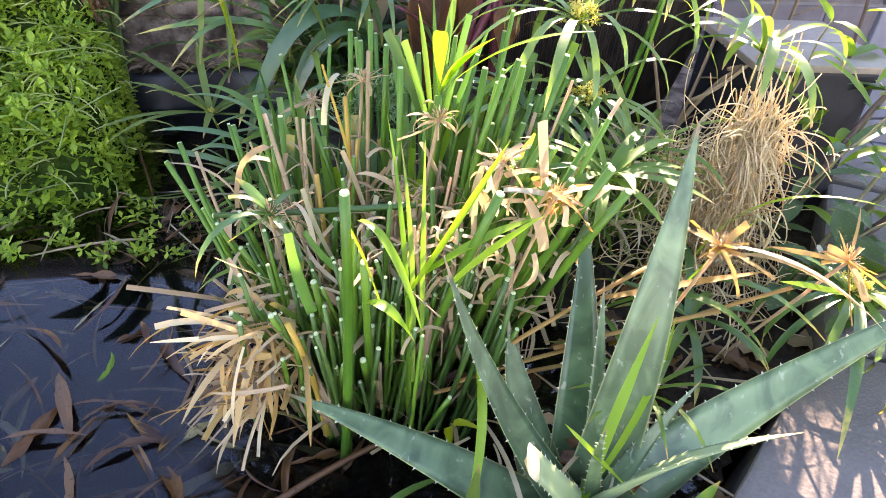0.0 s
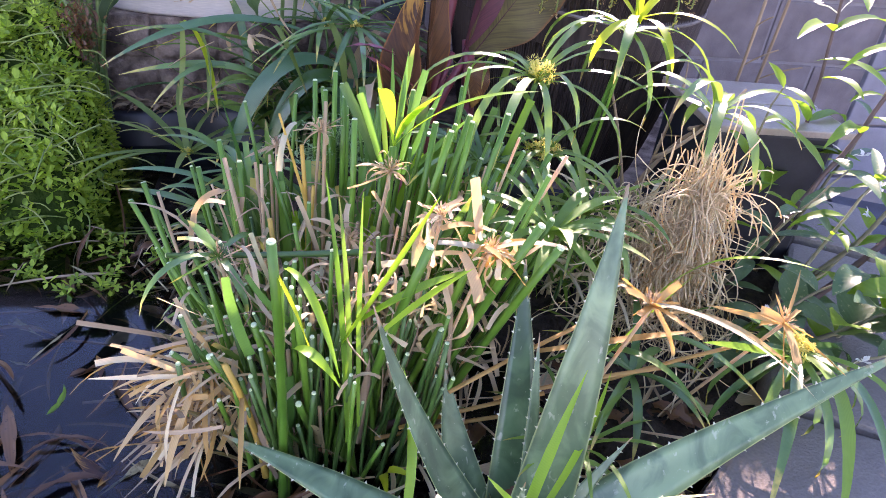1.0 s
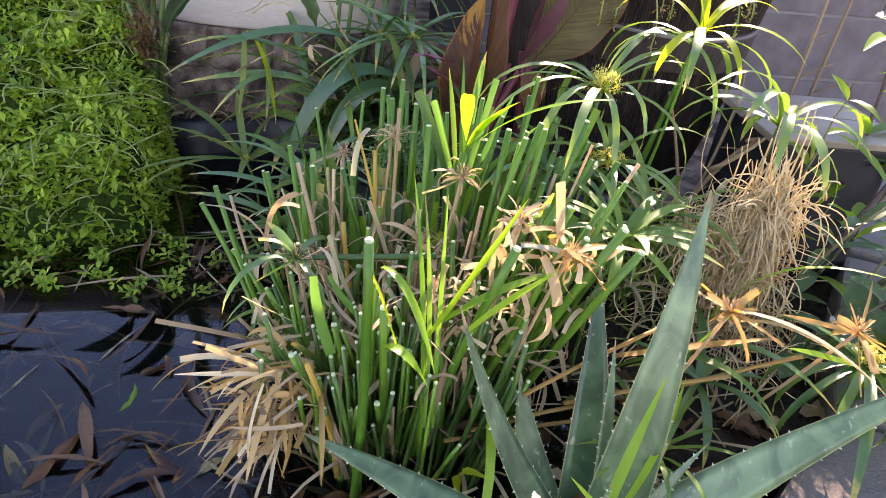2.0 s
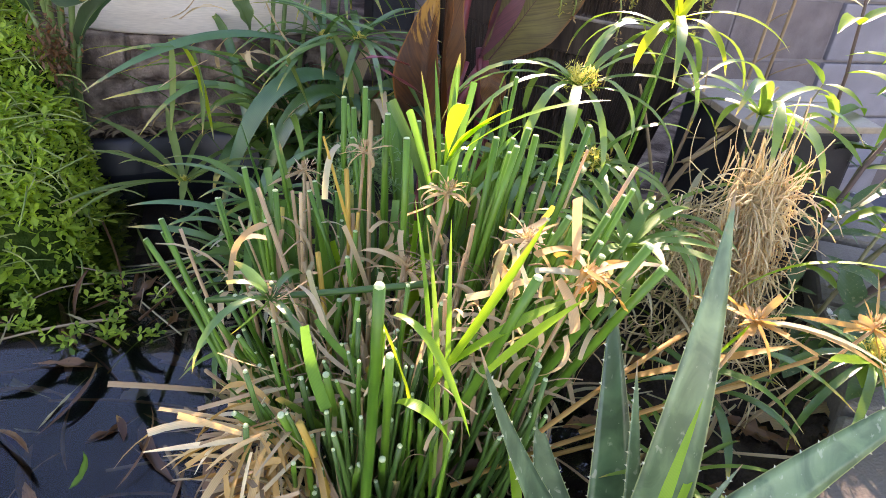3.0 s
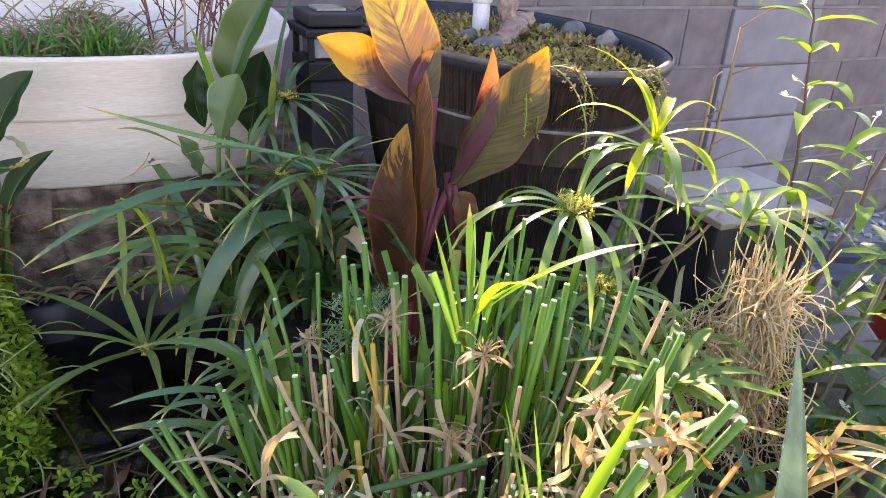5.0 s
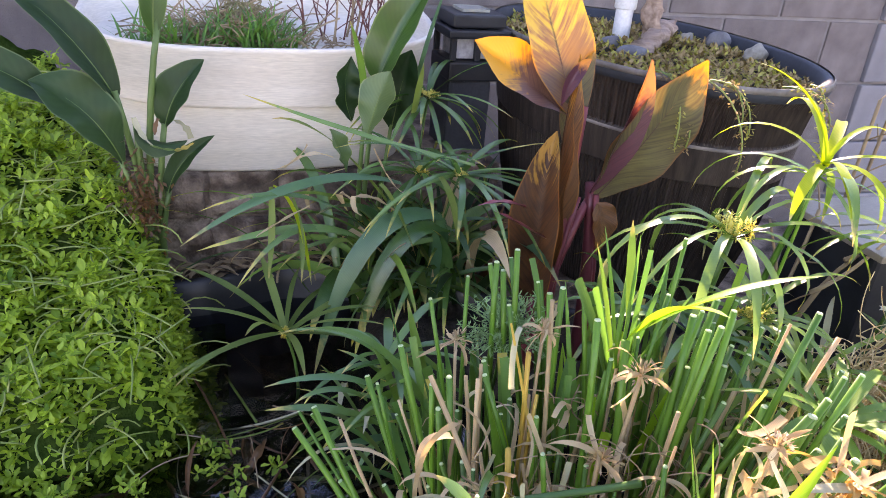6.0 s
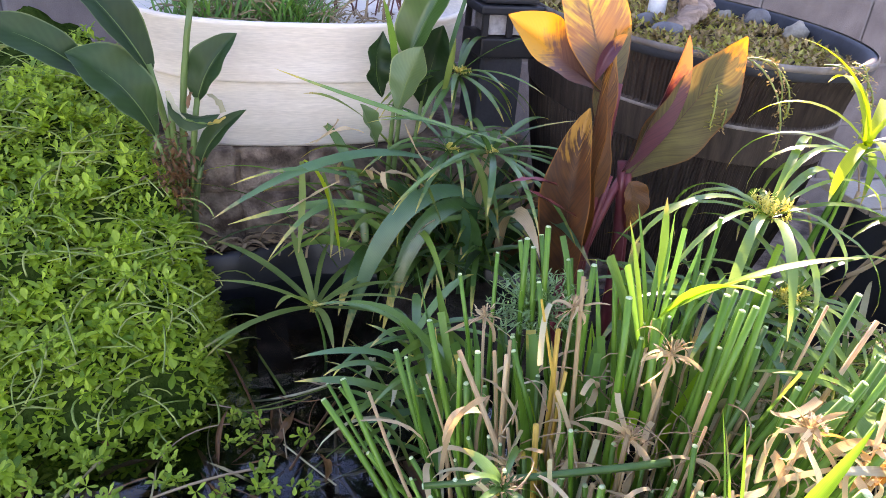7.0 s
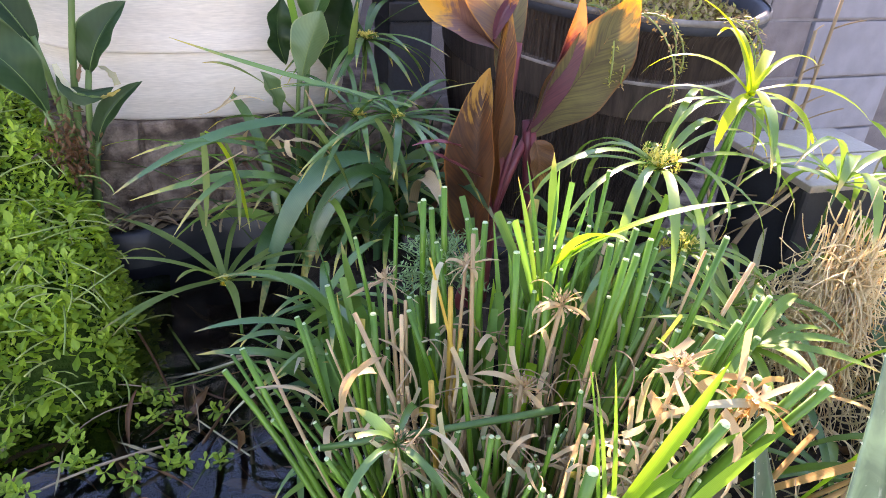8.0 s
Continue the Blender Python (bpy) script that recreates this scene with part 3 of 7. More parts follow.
for row in range(10):
    z = Z0 + (row + 0.5) * COURSE
    if z - 0.1 < GROUND_Z - 0.15 or z > 0.96:
        continue
    set_block(wall, meshes["pil"], (PIL0 + PIL1) / 2, WALL_Y, z)
    x = PIL0 - 0.004
    if row % 2 == 0:
        set_block(wall, meshes["half"], x - 0.1, WALL_Y, z)
        x -= 0.2032
    while x > -2.6:
        set_block(wall, meshes["full"], x - 0.2032, WALL_Y, z)
        x -= 0.4064
    x = PIL1 + 0.004
    if row % 2 == 1:
        set_block(wall, meshes["half"], x + 0.1, WALL_Y, z)
        x += 0.2032
    while x < 5.2:
        set_block(wall, meshes["full"], x + 0.2032, WALL_Y, z)
        x += 0.4064
cap = Bits()
cap.box(-4.5, WALL_Y - 0.006, 0.895, 5.6, WALL_Y + 0.196, 0.945, 0.005)
part("wall_cap", cap, M["pilaster"], wall, smooth=False)

# old blocks under the cream planter
def worn(bits, seed):
    """Breaks a block's clean faces into a rough, chipped surface."""
    bm = bmesh.new()
    vs = [bm.verts.new(p) for p in bits.v]
    for q in bits.f:
        bm.faces.new([vs[i] for i in q])
    long = [e for e in bm.edges if e.calc_length() > 0.03]
    bmesh.ops.subdivide_edges(bm, edges=long, cuts=7, use_grid_fill=True)
    for q in bm.verts:
        n3 = Vector((noise.noise(q.co * 26 + Vector((seed, 0, 0))), noise.noise(q.co * 26 + Vector((0, seed, 0))), 0.3 * noise.noise(q.co * 26)))
        q.co += n3 * 0.007 * Vector((0.3, 1, 0.3))[1]
    bm.verts.index_update()
    out = Bits()
    out.add([tuple(q.co) for q in bm.verts], [tuple(q.index for q in fc.verts) for fc in bm.faces], [(0.5, 0.5)] * len(bm.verts))
    bm.free()
    return out


ledge = thing("block_ledge", (-0.1, 1.45, -0.05), "old stained concrete blocks carrying the cream planter", "block ledge", kind="structure")
b = Bits()
b.box(-0.735, 1.30, -0.05, 0.325, 1.61, 0.133)
part("core", b, M["ledge"], ledge, smooth=False)
xs = [-0.74, -0.45, -0.162, -0.05, 0.12, 0.33]
for i in range(len(xs) - 1):
    b = Bits()
    b.box(xs[i] + 0.0015, 1.292 + 0.006 * (i % 2), -0.05, xs[i + 1] - 0.0015, 1.62, 0.058, 0.006)
    part("block", worn(b, i), M["ledge"], ledge)
    b = Bits()
    b.box(xs[i] + 0.0015, 1.288 + 0.006 * ((i + 1) % 2), 0.062, xs[i + 1] - 0.0015, 1.62, 0.136, 0.006)
    part("block", worn(b, i + 9), M["ledge"], ledge)

# white gravel beyond the coping
gr = Bits()
for k in range(2600):
    x, y = rng.uniform(1.1, 4.6), rng.uniform(0.4, 2.08)
    s = rng.uniform(0.010, 0.022)
    a, c = rng.uniform(0, 6.28), Vector((x, y, GROUND_Z + s * 0.5))
    v = [Vector((math.cos(a + q * 1.571) * s * rng.uniform(0.7, 1.2), math.sin(a + q * 1.571) * s * rng.uniform(0.7, 1.2), rng.uniform(-0.2, 0.2) * s)) for q in range(4)]
    v += [Vector((rng.uniform(-0.3, 0.3) * s, rng.uniform(-0.3, 0.3) * s, s * 0.7)), Vector((0, 0, -s * 0.6))]
    gr.add([tuple(c + q) for q in v], [(0, 1, 4), (1, 2, 4), (2, 3, 4), (3, 0, 4), (1, 0, 5), (2, 1, 5), (3, 2, 5), (0, 3, 5)], [(0.5, 0.5)] * 6)
solo("gravel", gr, M["gravel"], "loose white gravel on the yard", "gravel", kind="stuff", smooth=False)


# ---- pots and hard things ----
def oval(rx, ry, p, n=56):
    out = []
    for i in range(n):
        a = 2 * math.pi * i / n
        c, s = math.cos(a), math.sin(a)
        out.append((rx * math.copysign(abs(c) ** (2 / p), c), ry * math.copysign(abs(s) ** (2 / p), s)))
    return out


def lathe(profile, cx, cy, rx, ry, p=2.0, n=56, caps=True):
    """A vessel: rows of (scale, z) swept round an oval."""
    bits = Bits()
    lp = oval(rx, ry, p, n)
    v, f = [], []
    for s, z in profile:
        v += [(cx + x * s, cy + y * s, z) for x, y in lp]
    for r in range(len(profile) - 1):
        for i in range(n):
            j = (i + 1) % n
            f.append((r * n + i, r * n + j, (r + 1) * n + j, (r + 1) * n + i))
    if caps:
        f.append(tuple(range(n))[::-1])
        f.append(tuple((len(profile) - 1) * n + i for i in range(n)))
    bits.add(v, f, [(i / n, r / len(profile)) for r in range(len(profile)) for i in range(n)])
    return bits


WPX, WPY = -0.055, 1.428
white = thing("oval_planter", (WPX, WPY, 0.143), "long oval cream-white resin planter with a ribbed band, on old blocks", "planter")
white_body = lathe([(0.80, 0.137), (0.815, 0.142), (0.872, 0.236), (0.874, 0.239), (0.876, 0.2405), (0.912, 0.2415), (0.921, 0.243), (0.925, 0.247), (0.926, 0.252), (0.975, 0.318), (0.995, 0.326), (1.0, 0.331), (0.985, 0.334), (0.965, 0.328), (0.93, 0.30), (0.92, 0.298)], WPX, WPY, 0.278, 0.165, 2.7)
# the rim rises towards the back
white_body.v = [(x, y, z + (z - 0.137) / 0.194 * 0.165 * (y - WPY + 0.165)) for x, y, z in white_body.v]
part("body", white_body, M["white_pot"], white)
wsoil = lathe([(0.93, 0.285), (0.9, 0.298), (0.5, 0.303), (0.1, 0.305)], WPX, WPY, 0.278, 0.165, 2.7)
part("soil", wsoil, M["soil"], white, "dark dry soil")

BX, BY, BRX, BRY = 0.593, 1.35, 0.236, 0.395
barrel = thing("barrel_planter", (BX, BY, -0.05), "dark brown half-barrel resin planter with stave pattern", "planter")
nst = 330
bb = Bits()
prof = [(0.74, -0.048), (0.80, 0.02), (0.86, 0.10), (0.895, 0.17), (0.905, 0.198), (0.918, 0.201), (0.928, 0.225), (0.938, 0.252), (0.934, 0.258), (0.930, 0.262), (0.948, 0.295), (0.965, 0.318), (0.985, 0.334), (0.99, 0.342)]
n = nst * 2
v, f = [], []
for s, z in prof:
    for i in range(n):
        a = 2 * math.pi * i / n
        g = 1.0 if 0.2 < z < 0.26 or z > 0.325 else 0.991 if i % 2 else 1.0 + 0.003 * math.sin(i * 1.7)
        v.append((BX + BRX * s * g * math.cos(a), BY + BRY * s * g * math.sin(a), z))
for r in range(len(prof) - 1):
    for i in range(n):
        j = (i + 1) % n
        f.append((r * n + i, r * n + j, (r + 1) * n + j, (r + 1) * n + i))
bb.add(v, f, [(0.5, 0.5)] * len(v))
part("body", bb, M["barrel"], barrel, smooth=False)
part("rim", lathe([(0.988, 0.330), (1.0, 0.334), (1.005, 0.342), (1.0, 0.349), (0.98, 0.350), (0.955, 0.346), (0.94, 0.325), (0.925, 0.28)], BX, BY, BRX, BRY, 2, 80, False), M["barrel_in"], barrel, "dark rolled rim with a pale worn edge")
part("worn_edge", lathe([(0.999, 0.3503), (1.003, 0.3495), (1.007, 0.343), (1.0085, 0.343), (1.0055, 0.3505), (0.9995, 0.3515)], BX, BY, BRX, BRY, 2, 80, False), M["worn"], barrel, "pale scuffed edge of the rim")
part("hoop_edge", lathe([(0.9375, 0.2525), (0.9405, 0.253), (0.9400, 0.2560), (0.9355, 0.2575)], BX, BY, BRX, BRY, 2, 80, False), M["worn"], barrel, "pale scuffed line along the hoop")
part("soil", lathe([(0.93, 0.29), (0.925, 0.309), (0.6, 0.314), (0.2, 0.316)], BX, BY, BRX, BRY), M["soil"], barrel, "dark soil")

# sedum carpet in the barrel
sd, sb = Bits(), Bits()


def leaflet(bits, p, az, el, ln, w):
    """One small pointed leaf of four faces."""
    d = Vector((math.cos(az) * math.cos(el), math.sin(az) * math.cos(el), math.sin(el)))
    s = Vector((-math.sin(az), math.cos(az), 0))
    up = s.cross(d) * -1
    p = Vector(p)
    a, b = p + d * ln * 0.55, p + d * ln
    v = [p, a + s * w * 0.5 + up * w * 0.15, a, a - s * w * 0.5 + up * w * 0.15, b]
    bits.add([tuple(q) for q in v], [(0, 2, 1), (0, 3, 2), (1, 2, 4), (2, 3, 4)], [(0.5, 0), (1, 0.5), (0.5, 0.5), (0, 0.5), (0.5, 1)])


for k in range(8000):
    r, a = math.sqrt(rng.random()) * 0.935, rng.uniform(0, 6.283)
    x, y = BX + BRX * r * math.cos(a), BY + BRY * r * math.sin(a)
    z = 0.312 + 0.016 * max(0, noise.noise(Vector((x * 22, y * 22, 1))) + 0.3) + rng.uniform(0, 0.012)
    tgt = sb if noise.noise(Vector((x * 16, y * 16, 9))) + rng.uniform(-0.4, 0.4) > 0.12 else sd
    tgt = sb if rng.random() < 0.45 else tgt
    leaflet(tgt, (x, y, z), rng.uniform(0, 6.283), rng.uniform(-0.2, 1.0), rng.uniform(0.009, 0.020), rng.uniform(0.004, 0.008))
solo("sedum", sd, M["sedum"], "yellow-green sedum carpet filling the barrel", "sedum", kind="stuff")
solo("dry_sedum", sb, M["sedum_brown"], "browned sedum patches in the barrel", "sedum", kind="stuff")
for k, (x, l) in enumerate(((0.455, 0.12), (0.475, 0.16), (0.495, 0.09), (0.515, 0.07), (0.59, 0.11), (0.60, 0.07), (0.645, 0.06), (0.44, 0.13))):
    y = BY - BRY * math.sqrt(1 - ((x - BX) / BRX) ** 2)
    vine = thing("sedum_trail", (x, y, 0.34), "thin trailing sedum runner hanging over the barrel edge", "trailing plant", "sedum trails")
    pts = bow((x, y + 0.02, 0.350), -1.57 + 0.3 * (k % 3 - 1), 0.3, l + 0.03, 2.1, 11, 0.3 * (k % 2))
    b = Bits()
    b.tube(pts, 0.0012, 5)
    part("runner", b, M["cress_stem"], vine)
    b = Bits()
    for q in pts[2:]:
        for _ in range(7):
            leaflet(b, q + Vector((rng.uniform(-.004, .004), rng.uniform(-.004, .004), rng.uniform(-.006, .006))), rng.uniform(0, 6.28), rng.uniform(-1.2, 0.4), rng.uniform(0.005, 0.009), 0.0035)
    tagged(part("leafage", b, M["sedum_brown"] if k % 2 else M["sedum"], vine), kind="stuff")

for k, (x, y, z, rx, ry, rz, mt, lb) in enumerate((
        (0.548, 1.36, 0.332, 0.026, 0.018, 0.016, "stone", "smooth blue-grey pebble on the sedum"),
        (0.545, 1.285, 0.330, 0.030, 0.020, 0.015, "stone", "flat grey river stone on the sedum"),
        (0.785, 1.375, 0.338, 0.026, 0.018, 0.020, "stone", "dark oval stone against the barrel rim"),
        (0.785, 1.265, 0.335, 0.022, 0.018, 0.017, "pale_stone", "pale pitted lump of coral stone"),
        (0.745, 1.42, 0.335, 0.012, 0.01, 0.012, "pale_stone", "small whitish pebble on the sedum"))):
    b = Bits()
    b.rock((x, y, z), (rx, ry, rz), k + 2, 0.5 if mt == "pale_stone" else 0.15, 3)
    solo("stone", b, M[mt], lb, "stone", "stones in the barrel")

def gnarl(bits, amp, scale, seed):
    """Roughens a surface with ridges and hollows."""
    out = []
    for q in bits.v:
        p = Vector(q) * scale + Vector((seed, 0, seed))
        out.append(tuple(Vector(q) + amp * Vector((noise.noise(p), noise.noise(p + Vector((7, 0, 0))), noise.noise(p + Vector((0, 9, 0)))))))
    bits.v = out
    return bits


drift = thing("driftwood", (0.63, 1.36, 0.32), "weathered grey-brown piece of driftwood lying on the sedum", "driftwood")
b = Bits()
b.tube(bez((0.575, 1.31, 0.334), (0.64, 1.36, 0.348), (0.735, 1.47, 0.352), 22), lambda t: 0.020 - 0.022 * (t - 0.45) ** 2, 14, flat=0.8)
part("log", gnarl(b, 0.011, 48, 3), M["drift"], drift)
b = Bits()
b.tube(bez((0.655, 1.41, 0.30), (0.655, 1.41, 0.39), (0.635, 1.40, 0.48), 20), lambda t: 0.024 * (1 - 0.25 * t), 14, flat=0.7)
part("stump", gnarl(b, 0.013, 45, 8), M["drift"], drift)

pipe = thing("water_pipe", (0.605, 1.43, 0.30), "white plastic water pipe with a coupling, standing in the barrel", "pipe")
b = Bits()
b.tube([Vector((0.605, 1.43, z)) for z in (0.30, 0.36, 0.42, 0.50, 0.62)], 0.0165, 20)
part("pipe", b, M["pvc"], pipe)
b = Bits()
b.tube([Vector((0.605, 1.43, z)) for z in (0.385, 0.387, 0.437, 0.44)], lambda t: 0.0205 if 0.05 < t < 0.95 else 0.019, 20)
part("coupling", b, M["pvc"], pipe)

# solar lantern on a grey post
lant = thing("solar_lantern", (0.285, 1.43, 0.10), "black plastic solar lantern with a pale solar panel", "lantern")
for nm, bx, mt in (("roof", (0.232, 1.37, 0.352, 0.338, 1.476, 0.374), "black_plastic"), ("eave", (0.222, 1.36, 0.335, 0.348, 1.486, 0.350), "black_plastic"), ("panel", (0.256, 1.395, 0.3755, 0.314, 1.452, 0.379), "solar"),
                   ("lens", (0.245, 1.383, 0.298, 0.325, 1.463, 0.333), "lamp_window"), ("base", (0.228, 1.366, 0.262, 0.342, 1.48, 0.296), "black_plastic")):
    b = Bits()
    x0, y0, z0, x1, y1, z1 = bx
    b.box(0.297 + (x0 - 0.285) * 0.9, y0, z0, 0.297 + (x1 - 0.285) * 0.9, y1, z1, 0.004)
    part(nm, b, M[mt], lant, smooth=False)
for x in (0.253, 0.297, 0.341):
    for y in (1.374, 1.472):
        b = Bits()
        b.box(x - 0.005, y - 0.005, 0.297, x + 0.005, y + 0.005, 0.334, 0.001)
        part("bar", b, M["black_plastic"], lant, smooth=False)
b = Bits()
b.box(0.250, 1.375, -0.05, 0.330, 1.48, 0.262, 0.008)
solo("lantern_post", b, M["post_grey"], "grey painted block post under the lantern", "post", smooth=False)

# dark box with a weathered lid beside the straw
box = thing("pump_box", (0.735, 0.86, -0.05), "black plastic box with a weathered tan sloping lid", "box")
turn = Matrix.Translation((0.712, 0.865, 0)) @ Matrix.Rotation(radians(-3), 4, "Z") @ Matrix.Translation((-0.735, -0.865, 0))


def turned(bits, m):
    bits.v = [tuple(m @ Vector(q)) for q in bits.v]
    return bits


b = Bits()
b.box(0.665, 0.785, -0.045, 0.845, 0.945, 0.178, 0.006)
part("body", turned(b, turn), M["black_plastic"], box, smooth=False)
b = Bits()
b.box(0.655, 0.772, 0.180, 0.858, 0.862, 0.190, 0.002)
part("lid", turned(b, turn), M["lid"], box, smooth=False)
b = Bits()
b.box(0.655, 0.866, 0.180, 0.858, 0.958, 0.190, 0.002)
part("lid", turned(b, turn), M["lid"], box, smooth=False)

# grey beams, red pot and grey pot on the gravel
for k, (x0, y0, x1, y1, z, w) in enumerate(((1.75, 1.75, 2.75, 1.35, -0.45, 0.13), (1.55, 1.55, 2.6, 1.08, -0.40, 0.12), (1.30, 1.40, 2.2, 0.92, -0.36, 0.10))):
    b = Bits()
    ln = math.hypot(x1 - x0, y1 - y0)
    b.box(0, -w / 2, -0.06, ln, w / 2, 0.0, 0.006)
    b.box(0.1, -w / 2 + 0.01, -0.62 - z + 0.0, 0.18, w / 2 - 0.01, -0.062, 0.004)
    b.box(ln - 0.2, -w / 2 + 0.01, -0.62 - z + 0.0, ln - 0.12, w / 2 - 0.01, -0.062, 0.004)
    turned(b, Matrix.Translation((x0, y0, z)) @ Matrix.Rotation(math.atan2(y1 - y0, x1 - x0), 4, "Z"))
    solo("bench_beam", b, M["steel_blue"], "grey painted timber beam on short legs over the gravel", "beam", "bench beams", smooth=False)
tilt = Matrix.Translation((1.49, 0.92, -0.62)) @ Matrix.Rotation(0.12, 4, "Y")
red = thing("red_pot", (1.49, 0.92, -0.65), "tall glossy red plastic flower pot on the gravel", "flower pot")
part("body", turned(lathe([(0.72, 0.0), (0.86, 0.30), (0.95, 0.50), (0.96, 0.54), (0.90, 0.54), (0.85, 0.48)], 0, 0, 0.13, 0.13), tilt), M["red_pot"], red)
part("rim", turned(lathe([(0.97, 0.50), (1.03, 0.505), (1.04, 0.55), (0.98, 0.553), (0.94, 0.54)], 0, 0, 0.13, 0.13, caps=False), tilt), M["red_pot"], red)
grey = thing("grey_pot", (1.27, 0.62, -0.65), "large smooth grey-green plastic pot on the gravel", "flower pot")
part("body", lathe([(0.75, -0.648), (0.95, -0.2), (1.0, -0.03), (1.05, -0.025), (1.05, 0.0), (0.97, 0.0), (0.93, -0.08)], 1.27, 0.62, 0.20, 0.20), M["dark_pot"], grey)
part("soil", lathe([(0.92, -0.10), (0.9, -0.08), (0.3, -0.075)], 1.27, 0.62, 0.20, 0.20), M["soil"], grey)
tp = thing("terracotta_bowl", (-0.08, 1.72, 0.0), "wide orange terracotta bowl behind the cream planter", "bowl")
part("body", lathe([(0.7, -0.048), (0.98, 0.39), (1.0, 0.423), (0.93, 0.425), (0.88, 0.385)], -0.08, 1.72, 0.13, 0.07), M["terracotta"], tp)


# ---- plants ----
def umbel(hub, base, count, length, droop, el, mat_name, label, w=0.007, stem_mat="stem_dark", flower=None, seed=1, lean=0.0, spread=6.283, az0=0.0, name="umbrella_sedge", jitter=0.35, stem_r=0.0022, n=11, group="umbrella sedges", vary=0.25, head=0.025):
    """An umbrella sedge: a stem with a star of arching bracts at its head."""
    r = random.Random(seed)
    hub, base = Vector(hub), Vector(base)
    plant = thing(name, base, label, "sedge", group)
    b = Bits()
    knee = (hub + base) / 2 + Vector((r.uniform(-0.02, 0.02), r.uniform(-0.02, 0.02), 0))
    b.tube(bez(base, knee, hub, 7), lambda t: stem_r * (1.15 - 0.3 * t), 6)
    part("stem", b, M[stem_mat], plant)
    for k in range(count):
        az = az0 + spread * (k + r.uniform(-jitter, jitter)) / count
        ln = length * r.uniform(0.72, 1.12)
        pts = bow(hub + Vector((0, 0, r.uniform(-0.003, 0.003))), az, el + r.uniform(-vary, vary) + lean * math.cos(az), ln, droop * r.uniform(0.7, 1.3), n, r.uniform(-0.25, 0.25))
        b = Bits()
        b.ribbon(pts, strap(w * r.uniform(0.7, 1.2), 0.7), 0.28)
        part("bract", b, M[mat_name], plant)
    if flower:
        b = Bits()
        for k in range(16):
            az, e, d = r.uniform(0, 6.283), r.uniform(0.15, 1.45), head * r.uniform(0.35, 0.9)
            q = hub + Vector((math.cos(az) * math.cos(e), math.sin(az) * math.cos(e), math.sin(e) * 0.8)) * d
            b.tube([hub, hub.lerp(q, 0.5), q], 0.0004, 3)
            for _ in range(20):
                leaflet(b, q + Vector((r.gauss(0, 0.0016), r.gauss(0, 0.0016), r.gauss(0, 0.0016))) * (head / 0.025), r.uniform(0, 6.283), r.uniform(-1.0, 1.5), r.uniform(0.004, 0.0075) * (0.5 + head / 0.05), 0.0022)
        tagged(part("flower_head", b, M[flower], plant), kind="stuff")
    return plant


def dry_star(hub, base, count, length, mat_name, seed, w=0.007, label="dried tan umbrella sedge head with curled bracts", el=0.2, droop=0.9, stem_r=0.0018, flower="dry_flower"):
    r = random.Random(seed)
    hub, base = Vector(hub), Vector(base)
    plant = thing("dried_sedge", base, label, "dried sedge", "dried sedge heads")
    b = Bits()
    b.tube(bez(base, (hub + base) / 2 + Vector((r.uniform(-0.015, 0.015), 0, 0)), hub, 6), stem_r, 6)
    part("stem", b, M["dry"], plant)
    for k in range(count):
        az = 6.283 * (k + r.uniform(-0.5, 0.5)) / count
        ln = length * r.choice((0.4, 0.55, 0.7, 0.9, 1.25))
        pts = bow(hub, az, el + r.uniform(-0.7, 1.0), ln, droop * r.choice((0.2, 0.6, 1.2, 2.0, 2.8)), 9, r.uniform(-1.0, 1.0) * min(1.0, droop))
        roll = r.uniform(-1.2, 1.2)
        tan = (pts[4] - pts[0]).normalized()
        side = Matrix.Rotation(roll, 3, tan) @ tan.cross(Vector((0, 0, 1)))
        ww, sq = w * r.uniform(0.5, 1.15), r.random() < 0.5
        b = Bits()
        b.ribbon(pts, cutoff(ww) if sq else strap(ww, 0.75), r.uniform(0.1, 0.6), 3, side=side, wave=0.06)
        part("bract", b, M[mat_name], plant)
    if flower:
        b = Bits()
        for k in range(60):
            az, e, d = r.uniform(0, 6.283), r.uniform(-0.3, 1.5), r.uniform(0.002, 0.013)
            q = hub + Vector((math.cos(az) * math.cos(e), math.sin(az) * math.cos(e), math.sin(e) * 0.8)) * d
            leaflet(b, q, az, e, r.uniform(0.004, 0.009), 0.002)
        tagged(part("seed_head", b, M[flower], plant), kind="stuff")
    return plant


# clump of cut papyrus stems
CC = Vector((0.145, 0.565, WATER))
clump = thing("cut_sedge_clump", CC, "dense clump of cut green sedge stems with pale ends", "sedge clump")
rs = random.Random(21)


def cut_stem(tip, base, r, mat_name="stem", pith=True, bend=0.0):
    tip, base = Vector(tip), Vector(base)
    knee = (tip + base) / 2 + Vector((rs.uniform(-1, 1), rs.uniform(-1, 1), 0)) * (0.012 + bend) + (base - tip).cross(Vector((0, 0, 1))) * 0.0
    b = Bits()
    pts = bez(base, knee, tip, 6)
    b.tube(pts, lambda t: r * (1.12 - 0.2 * t), 8)
    st = part("stem", b, M[mat_name], clump)
    if pith:
        b = Bits()
        way = (pts[-1] - pts[-2]).normalized()
        tiltv = Vector((rs.uniform(-0.25, 0.25), rs.uniform(-0.25, 0.25), 0))
        cutp = pts[-1] + way * 0.0002
        b.tube([cutp, cutp + (way + tiltv * 0.15).normalized() * 0.0012], lambda t: r * (0.86 - 0.08 * t), 8)
        part("cut_end", b, M["pith"], st, at=cutp)
    return st


